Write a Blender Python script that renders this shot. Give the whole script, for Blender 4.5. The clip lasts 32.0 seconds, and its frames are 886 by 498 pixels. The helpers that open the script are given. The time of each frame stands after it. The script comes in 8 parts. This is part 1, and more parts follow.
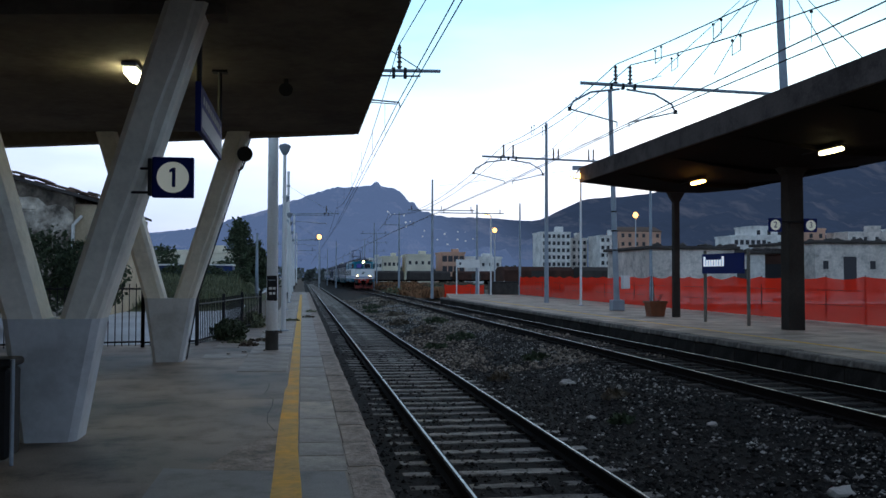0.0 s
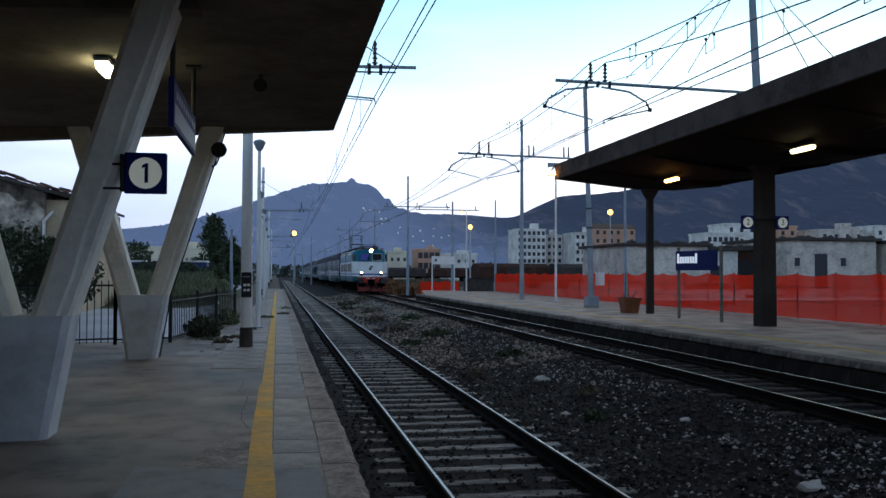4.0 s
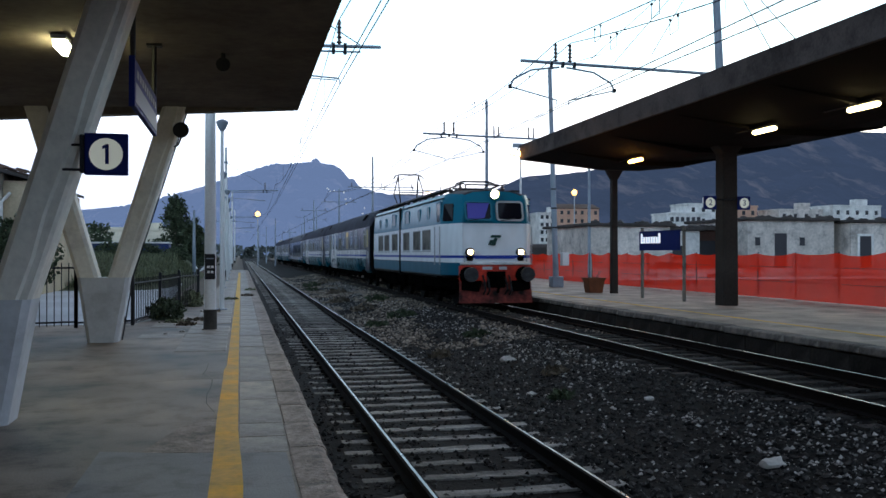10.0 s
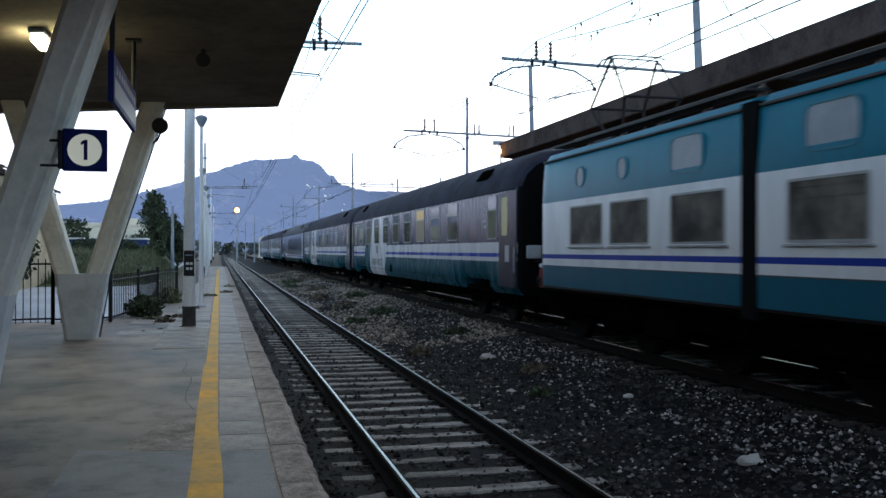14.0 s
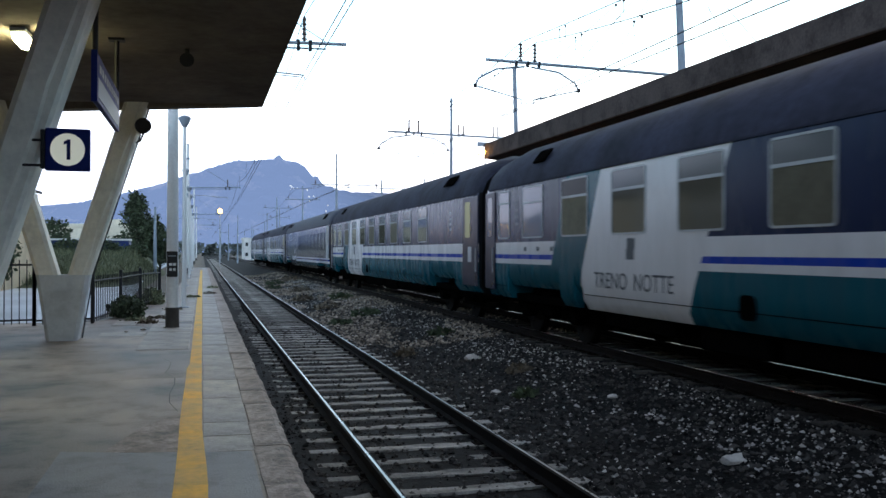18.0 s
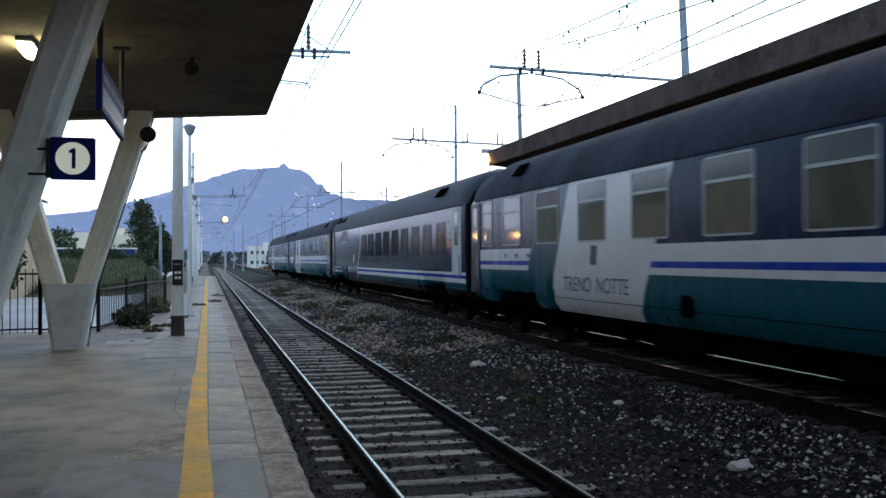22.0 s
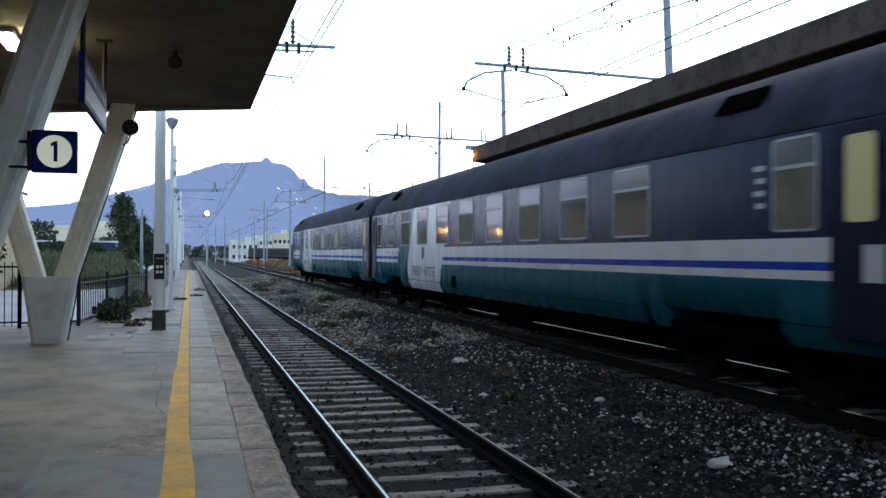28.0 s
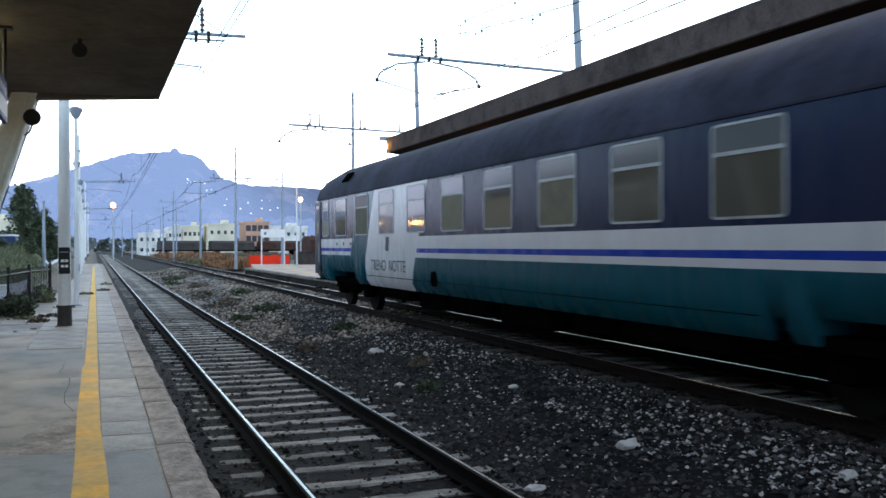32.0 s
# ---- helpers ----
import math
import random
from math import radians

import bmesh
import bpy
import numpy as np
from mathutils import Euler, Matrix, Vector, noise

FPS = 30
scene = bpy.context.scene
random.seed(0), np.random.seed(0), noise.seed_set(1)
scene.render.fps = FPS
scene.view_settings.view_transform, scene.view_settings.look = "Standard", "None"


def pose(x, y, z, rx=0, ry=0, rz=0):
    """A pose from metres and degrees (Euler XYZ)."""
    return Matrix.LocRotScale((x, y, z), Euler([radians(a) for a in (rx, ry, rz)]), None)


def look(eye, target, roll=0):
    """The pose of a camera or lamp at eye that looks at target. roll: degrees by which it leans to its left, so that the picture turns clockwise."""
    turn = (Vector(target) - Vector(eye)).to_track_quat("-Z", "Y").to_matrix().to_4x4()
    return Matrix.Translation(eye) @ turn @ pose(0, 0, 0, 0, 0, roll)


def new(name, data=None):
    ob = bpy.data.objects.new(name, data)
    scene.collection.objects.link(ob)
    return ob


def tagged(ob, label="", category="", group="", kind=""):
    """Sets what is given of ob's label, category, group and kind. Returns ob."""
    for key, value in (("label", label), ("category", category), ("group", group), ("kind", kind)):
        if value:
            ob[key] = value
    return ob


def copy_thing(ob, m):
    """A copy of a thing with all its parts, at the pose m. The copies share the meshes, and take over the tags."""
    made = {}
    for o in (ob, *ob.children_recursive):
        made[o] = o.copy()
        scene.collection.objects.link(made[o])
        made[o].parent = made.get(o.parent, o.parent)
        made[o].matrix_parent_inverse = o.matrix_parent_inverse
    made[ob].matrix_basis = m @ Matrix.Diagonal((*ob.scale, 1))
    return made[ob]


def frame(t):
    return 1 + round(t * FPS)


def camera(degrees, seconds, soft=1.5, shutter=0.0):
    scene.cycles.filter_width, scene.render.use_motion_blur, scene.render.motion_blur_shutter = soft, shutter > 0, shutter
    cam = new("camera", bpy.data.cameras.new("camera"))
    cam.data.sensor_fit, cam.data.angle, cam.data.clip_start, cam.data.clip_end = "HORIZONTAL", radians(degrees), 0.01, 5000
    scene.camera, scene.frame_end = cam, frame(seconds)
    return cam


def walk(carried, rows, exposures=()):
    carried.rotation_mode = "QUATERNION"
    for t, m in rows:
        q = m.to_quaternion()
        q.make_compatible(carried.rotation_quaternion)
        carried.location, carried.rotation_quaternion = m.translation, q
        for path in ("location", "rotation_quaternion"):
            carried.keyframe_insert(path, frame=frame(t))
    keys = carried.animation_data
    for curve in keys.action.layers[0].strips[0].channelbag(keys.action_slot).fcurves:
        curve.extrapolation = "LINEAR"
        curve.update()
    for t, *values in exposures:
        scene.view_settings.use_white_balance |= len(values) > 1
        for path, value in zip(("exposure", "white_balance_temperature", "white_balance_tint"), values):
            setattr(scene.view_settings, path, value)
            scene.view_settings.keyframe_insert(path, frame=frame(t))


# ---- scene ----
cam = camera(52.2, 32.0, soft=1.5, shutter=0.6)
PATH = [
    (0.0, 0.030, -0.025, 1.488, 91.75, -0.14, -8.83),
    (0.5, 0.044, -0.040, 1.485, 91.53, -0.19, -8.69),
    (1.0, 0.041, -0.039, 1.484, 91.36, -0.14, -9.05),
    (1.5, 0.041, -0.031, 1.486, 91.53, -0.07, -9.44),
    (2.0, 0.039, -0.033, 1.488, 91.37, -0.20, -9.66),
    (2.5, 0.037, -0.024, 1.490, 91.23, -0.37, -10.05),
    (3.0, 0.036, -0.013, 1.490, 91.33, -0.58, -10.55),
    (3.5, 0.035, -0.025, 1.489, 91.58, -0.22, -10.26),
    (5.5, 0.036, -0.021, 1.492, 91.31, 0.07, -10.97),
    (6.0, 0.033, -0.022, 1.496, 91.25, 0.15, -10.95),
    (6.5, 0.033, -0.022, 1.494, 91.07, 0.04, -10.82),
    (7.0, 0.030, -0.019, 1.492, 91.01, 0.06, -11.12),
    (7.5, 0.029, -0.011, 1.495, 90.84, 0.10, -11.24),
    (8.0, 0.025, -0.010, 1.497, 90.50, -0.14, -11.58),
    (8.5, 0.021, -0.002, 1.500, 90.35, -0.05, -11.69),
    (9.0, 0.027, -0.003, 1.497, 90.38, 0.05, -11.86),
    (9.5, 0.022, 0.002, 1.500, 90.28, -0.09, -12.55),
    (10.0, 0.023, 0.005, 1.502, 90.30, 0.03, -12.60),
    (10.5, 0.023, 0.002, 1.502, 90.24, -0.05, -12.70),
    (11.0, 0.014, -0.000, 1.504, 90.15, -0.01, -12.65),
    (11.5, 0.016, -0.005, 1.502, 90.40, -0.11, -12.71),
    (12.0, 0.018, 0.002, 1.501, 90.35, -0.10, -12.92),
    (12.5, 0.019, 0.007, 1.503, 90.13, 0.08, -13.06),
    (13.0, 0.014, 0.009, 1.504, 90.09, -0.03, -13.71),
    (13.5, 0.010, 0.008, 1.505, 90.13, -0.04, -13.92),
    (14.0, 0.010, 0.002, 1.510, 90.11, -0.17, -13.88),
    (14.5, 0.007, -0.003, 1.509, 89.67, -0.53, -14.21),
    (16.5, 0.004, 0.001, 1.503, 90.05, -0.22, -14.43),
    (17.0, -0.000, 0.008, 1.505, 90.08, -0.24, -14.74),
    (17.5, -0.004, 0.004, 1.503, 90.11, -0.23, -14.78),
    (18.0, -0.003, 0.004, 1.504, 90.19, -0.19, -14.90),
    (18.5, -0.011, 0.001, 1.507, 90.21, -0.29, -15.26),
    (19.0, -0.009, -0.004, 1.506, 89.92, -0.30, -15.45),
    (19.5, -0.002, 0.003, 1.504, 89.81, -0.25, -15.05),
    (20.0, -0.002, 0.008, 1.501, 89.92, -0.26, -14.74),
    (20.5, -0.002, 0.010, 1.506, 90.03, -0.23, -15.01),
    (21.0, -0.002, 0.008, 1.503, 90.13, -0.03, -15.08),
    (21.5, 0.002, 0.004, 1.501, 90.18, 0.10, -14.77),
    (22.0, 0.001, 0.006, 1.499, 90.64, 0.11, -14.58),
    (22.5, -0.005, 0.003, 1.502, 90.77, -0.15, -14.74),
    (23.0, 0.002, 0.001, 1.497, 90.78, -0.07, -14.80),
    (23.5, 0.001, 0.001, 1.502, 90.69, -0.07, -14.82),
    (24.0, 0.000, 0.000, 1.500, 90.57, -0.00, -14.67),
    (24.5, 0.001, 0.000, 1.503, 90.59, -0.09, -14.85),
    (25.0, -0.001, -0.003, 1.505, 90.60, -0.06, -15.05),
    (25.5, -0.006, -0.000, 1.506, 90.65, -0.40, -15.33),
    (27.5, -0.005, 0.002, 1.506, 90.46, -0.18, -15.41),
    (28.0, -0.011, -0.002, 1.508, 90.38, -0.36, -15.68),
    (28.5, -0.013, 0.001, 1.509, 90.27, -0.32, -15.87),
    (29.0, -0.015, 0.001, 1.509, 90.20, -0.41, -16.32),
    (29.5, -0.017, -0.007, 1.509, 90.03, -0.45, -16.66),
    (30.0, -0.023, -0.009, 1.515, 89.93, -0.33, -16.97),
    (30.5, -0.028, -0.018, 1.518, 89.82, -0.22, -17.55),
    (31.0, -0.030, -0.039, 1.510, 89.84, -0.03, -18.27),
    (31.5, -0.038, -0.064, 1.509, 89.78, -0.04, -19.67),
    (32.0, -0.041, -0.083, 1.508, 89.81, 0.13, -21.09),
]
# seconds, the stops by which the clip's camera opens up, and its white balance
EXPOSURES = [(0.0, 0.82, 6200, 9), (6.0, 0.78, 6200, 9), (9.0, 1.22, 6400, 9), (12.0, 1.56, 6600, 9), (14.0, 1.72, 6650, 9), (18.0, 1.98, 6680, 9), (24.0, 1.98, 6700, 9), (28.0, 2.08, 6720, 9), (30.0, 2.22, 6750, 9), (32.0, 2.42, 6780, 9)]
walk(cam, [(t, pose(x, y, z, rx, ry, rz)) for t, x, y, z, rx, ry, rz in PATH], EXPOSURES)

# ---- world and sun: dusk under thin cloud ----
SUN_AZ, SUN_EL = 30.0, 9.0
CLOUD = (9.6, 9.9, 10.6, 1)
world = bpy.data.worlds.new("dusk_sky")
scene.world = world
world.use_nodes = True
wn, wl = world.node_tree.nodes, world.node_tree.links
wn.clear()
w_out = wn.new("ShaderNodeOutputWorld")
w_bg = wn.new("ShaderNodeBackground")
sky = wn.new("ShaderNodeTexSky")
sky.sky_type = "NISHITA"
sky.sun_disc = False
sky.sun_elevation, sky.sun_rotation = radians(SUN_EL), radians(SUN_AZ)
sky.air_density, sky.dust_density, sky.ozone_density = 1.0, 0.6, 2.0
w_tc = wn.new("ShaderNodeTexCoord")
w_sep = wn.new("ShaderNodeSeparateXYZ")
wl.new(w_tc.outputs["Generated"], w_sep.inputs["Vector"])
# thin cloud in soft streaks
w_map = wn.new("ShaderNodeMapping")
w_map.inputs["Scale"].default_value = (1.0, 1.0, 4.5)
w_noise = wn.new("ShaderNodeTexNoise")
w_noise.inputs["Scale"].default_value, w_noise.inputs["Detail"].default_value = 2.2, 7.0
w_ramp = wn.new("ShaderNodeValToRGB")
w_ramp.color_ramp.elements[0].position, w_ramp.color_ramp.elements[1].position = 0.34, 0.66
w_ramp.color_ramp.elements[0].color, w_ramp.color_ramp.elements[1].color = (0.28, 0.28, 0.28, 1), (1, 1, 1, 1)
w_mix = wn.new("ShaderNodeMixRGB")
w_mix.inputs["Color2"].default_value = CLOUD
wl.new(w_tc.outputs["Generated"], w_map.inputs["Vector"])
wl.new(w_map.outputs["Vector"], w_noise.inputs["Vector"])
wl.new(w_noise.outputs["Fac"], w_ramp.inputs["Fac"])
wl.new(w_ramp.outputs["Color"], w_mix.inputs["Fac"])
wl.new(sky.outputs["Color"], w_mix.inputs["Color1"])
# the afterglow: bright low sky, deeper overhead
w_el = wn.new("ShaderNodeValToRGB")
cr = w_el.color_ramp
cr.elements[0].position, cr.elements[0].color = 0.0, (0.43, 0.465, 0.63, 1)
cr.elements[1].position, cr.elements[1].color = 1.0, (0.145, 0.17, 0.225, 1)
for p, c in ((0.06, (0.47, 0.51, 0.68, 1)), (0.14, (0.67, 0.72, 0.82, 1)), (0.22, (0.52, 0.74, 0.85, 1)), (0.30, (0.37, 0.62, 0.76, 1)), (0.5, (0.26, 0.31, 0.385, 1))):
    q = cr.elements.new(p)
    q.color = c
wl.new(w_sep.outputs["Z"], w_el.inputs["Fac"])
w_mul = wn.new("ShaderNodeMixRGB")
w_mul.blend_type = "MULTIPLY"
w_mul.inputs["Fac"].default_value = 1.0
wl.new(w_mix.outputs["Color"], w_mul.inputs["Color1"])
wl.new(w_el.outputs["Color"], w_mul.inputs["Color2"])
# brighter where the sun went down, ahead and to the right
w_dot = wn.new("ShaderNodeVectorMath")
w_dot.operation = "DOT_PRODUCT"
w_dot.inputs[1].default_value = (math.sin(radians(SUN_AZ)), math.cos(radians(SUN_AZ)), 0)
wl.new(w_tc.outputs["Generated"], w_dot.inputs[0])
w_half = wn.new("ShaderNodeMath")
w_half.operation, w_half.inputs[1].default_value, w_half.inputs[2].default_value = "MULTIPLY_ADD", 0.5, 0.5
wl.new(w_dot.outputs["Value"], w_half.inputs[0])
w_az = wn.new("ShaderNodeValToRGB")
az = w_az.color_ramp
az.elements[0].position, az.elements[0].color = 0.0, (0.85, 0.85, 0.85, 1)
az.elements[1].position, az.elements[1].color = 0.96, (1, 1, 1, 1)
for p, v in ((0.35, 0.62), (0.5, 0.40), (0.68, 0.46), (0.85, 0.76), (0.91, 0.96)):
    az.elements.new(p).color = (v, v, v * 1.03, 1)
wl.new(w_half.outputs["Value"], w_az.inputs["Fac"])
w_mul2 = wn.new("ShaderNodeMixRGB")
w_mul2.blend_type = "MULTIPLY"
w_mul2.inputs["Fac"].default_value = 1.0
wl.new(w_mul.outputs["Color"], w_mul2.inputs["Color1"])
wl.new(w_az.outputs["Color"], w_mul2.inputs["Color2"])
wl.new(w_mul2.outputs["Color"], w_bg.inputs["Color"])
w_bg.inputs["Strength"].default_value = 0.12
wl.new(w_bg.outputs["Background"], w_out.inputs["Surface"])

sun = new("sun", bpy.data.lights.new("sun", "SUN"))
sun.data.energy, sun.data.angle, sun.data.color = 0.12, radians(25), (1.0, 0.93, 0.86)
_az, _el = radians(SUN_AZ), radians(SUN_EL + 25)
sun.matrix_world = look((0, 0, 0), (-math.sin(_az) * math.cos(_el), -math.cos(_az) * math.cos(_el), -math.sin(_el)))


# ---- mesh helpers ----
def step(a):
    a = min(1, max(0, a))
    return a * a * (3 - 2 * a)


class Geo:
    """Vertices and faces of one mesh."""

    def __init__(self):
        self.v, self.f, self.m = [], [], []

    def add(self, verts, faces, slot=0):
        n = len(self.v)
        self.v.extend(tuple(p) for p in verts)
        self.f.extend(tuple(i + n for i in q) for q in faces)
        self.m.extend([slot] * len(faces))
        return self

    def faces(self, faces):
        self.f.extend(faces)
        self.m.extend([0] * len(faces))
        return self

    def box(self, x0, x1, y0, y1, z0, z1, slot=0):
        vs = [(x, y, z) for z in (z0, z1) for y in (y0, y1) for x in (x0, x1)]
        return self.add(vs, [(0, 2, 3, 1), (4, 5, 7, 6), (0, 1, 5, 4), (2, 6, 7, 3), (0, 4, 6, 2), (1, 3, 7, 5)], slot)

    def cbox(self, x0, x1, y0, y1, z0, z1, c=0.02, slot=0):
        """A box with chamfered edges."""
        c = min(c, (x1 - x0) / 2.5, (y1 - y0) / 2.5, (z1 - z0) / 2.5)
        b = bmesh.new()
        bmesh.ops.create_cube(b, size=1)
        for q in b.verts:
            q.co = ((x0 + x1) / 2 + q.co.x * (x1 - x0), (y0 + y1) / 2 + q.co.y * (y1 - y0), (z0 + z1) / 2 + q.co.z * (z1 - z0))
        bmesh.ops.bevel(b, geom=b.edges[:], offset=c, segments=1, affect="EDGES")
        b.verts.index_update()
        self.add([q.co[:] for q in b.verts], [[q.index for q in f.verts] for f in b.faces], slot)
        b.free()
        return self

    def tube(self, p0, p1, r0, r1=None, n=10, caps=True, slot=0):
        """A round bar from p0 to p1."""
        r1 = r0 if r1 is None else r1
        p0, p1 = Vector(p0), Vector(p1)
        d = (p1 - p0).normalized()
        a = d.orthogonal().normalized()
        b = d.cross(a)
        vs = []
        for p, r in ((p0, r0), (p1, r1)):
            vs += [p + a * (r * math.cos(k * math.tau / n)) + b * (r * math.sin(k * math.tau / n)) for k in range(n)]
        fs = [(k, (k + 1) % n, n + (k + 1) % n, n + k) for k in range(n)]
        if caps:
            fs += [tuple(range(n - 1, -1, -1)), tuple(range(n, 2 * n))]
        return self.add(vs, fs, slot)

    def path(self, pts, r, n=6, slot=0):
        """A round bar bent along points."""
        pts = [Vector(p) for p in pts]
        dirs = [(b - a).normalized() for a, b in zip(pts, pts[1:])]
        a = dirs[0].orthogonal().normalized()
        rings = []
        for i, p in enumerate(pts):
            d = (dirs[max(0, i - 1)] + dirs[min(i, len(dirs) - 1)]).normalized()
            a = (a - d * a.dot(d)).normalized()
            b = d.cross(a)
            rings.append([p + a * (r * math.cos(k * math.tau / n)) + b * (r * math.sin(k * math.tau / n)) for k in range(n)])
        return self.loft(rings, True, True, slot)

    def prism(self, poly, a, b, slot=0):
        """A polygon (list of 3D points) swept from offset a to offset b."""
        n = len(poly)
        a, b = Vector(a), Vector(b)
        vs = [Vector(p) + a for p in poly] + [Vector(p) + b for p in poly]
        fs = [(k, (k + 1) % n, n + (k + 1) % n, n + k) for k in range(n)] + [tuple(range(n - 1, -1, -1)), tuple(range(n, 2 * n))]
        return self.add(vs, fs, slot)

    def loft(self, rings, close=True, caps=True, slot=0):
        n = len(rings[0])
        vs = [p for r in rings for p in r]
        fs = []
        for i in range(len(rings) - 1):
            for k in range(n if close else n - 1):
                fs.append((i * n + k, i * n + (k + 1) % n, (i + 1) * n + (k + 1) % n, (i + 1) * n + k))
        if caps:
            fs += [tuple(range(n - 1, -1, -1)), tuple(range((len(rings) - 1) * n, len(rings) * n))]
        return self.add(vs, fs, slot)

    def lathe(self, base, prof, n=14, slot=0):
        """A round body: prof is a list of (radius, height) above base."""
        x, y, z = base
        rings = [[(x + r * math.cos(k * math.tau / n), y + r * math.sin(k * math.tau / n), z + h) for k in range(n)] for r, h in prof]
        return self.loft(rings, True, True, slot)

    def blob(self, c, r, amp=0.25, seed=0, sub=1, sq=(1, 1, 1), slot=0):
        """A rough lump."""
        b = bmesh.new()
        bmesh.ops.create_icosphere(b, subdivisions=sub, radius=1)
        for q in b.verts:
            k = 1 + amp * noise.noise(q.co * 1.7 + Vector((seed * 3.1, seed, 0)))
            q.co = (c[0] + q.co.x * r * k * sq[0], c[1] + q.co.y * r * k * sq[1], c[2] + q.co.z * r * k * sq[2])
        b.verts.index_update()
        self.add([q.co[:] for q in b.verts], [[q.index for q in f.verts] for f in b.faces], slot)
        b.free()
        return self

    def mesh(self, name, mats, smooth=False):
        me = bpy.data.meshes.new(name)
        me.from_pydata([tuple(p) for p in self.v], [], self.f)
        mats = mats if isinstance(mats, (list, tuple)) else [mats]
        for q in mats:
            me.materials.append(q)
        if len(mats) > 1:
            me.polygons.foreach_set("material_index", self.m)
        if smooth:
            me.polygons.foreach_set("use_smooth", [True] * len(self.f))
            if smooth != "all":
                me.set_sharp_from_angle(angle=radians(35))
        b = bmesh.new()
        b.from_mesh(me)
        bmesh.ops.recalc_face_normals(b, faces=b.faces[:])
        b.to_mesh(me)
        b.free()
        me.update()
        return me


def empty(name, label, category, group="", kind="", at=None):
    ob = new(name)
    ob.empty_display_size = 0.2
    if at is not None:
        ob.matrix_basis = at
    return tagged(ob, label, category, group, kind)


def part(name, geo, mats, parent, label="", smooth=False, kind=""):
    ob = new(name, geo.mesh(name, mats, smooth))
    ob.parent = parent
    if label or kind:
        tagged(ob, label, kind=kind)
    return ob


def solid(name, geo, mats, label, category, group="", kind="", smooth=False):
    return tagged(new(name, geo.mesh(name, mats, smooth)), label, category, group, kind)


def writing(text, size, mats, parent, m, name="lettering", depth=0.002):
    """Raised letters in the built-in font, standing in the x-z plane of m."""
    cu = bpy.data.curves.new(name, "FONT")
    cu.body, cu.size, cu.extrude, cu.align_x, cu.align_y = text, size, depth, "CENTER", "CENTER"
    tmp = bpy.data.objects.new(name, cu)
    scene.collection.objects.link(tmp)
    bpy.context.view_layer.update()
    me = bpy.data.meshes.new_from_object(tmp.evaluated_get(bpy.context.evaluated_depsgraph_get()))
    bpy.data.objects.remove(tmp)
    me.materials.clear()
    me.materials.append(mats)
    ob = new(name, me)
    ob.parent = parent
    ob.matrix_basis = m
    return ob


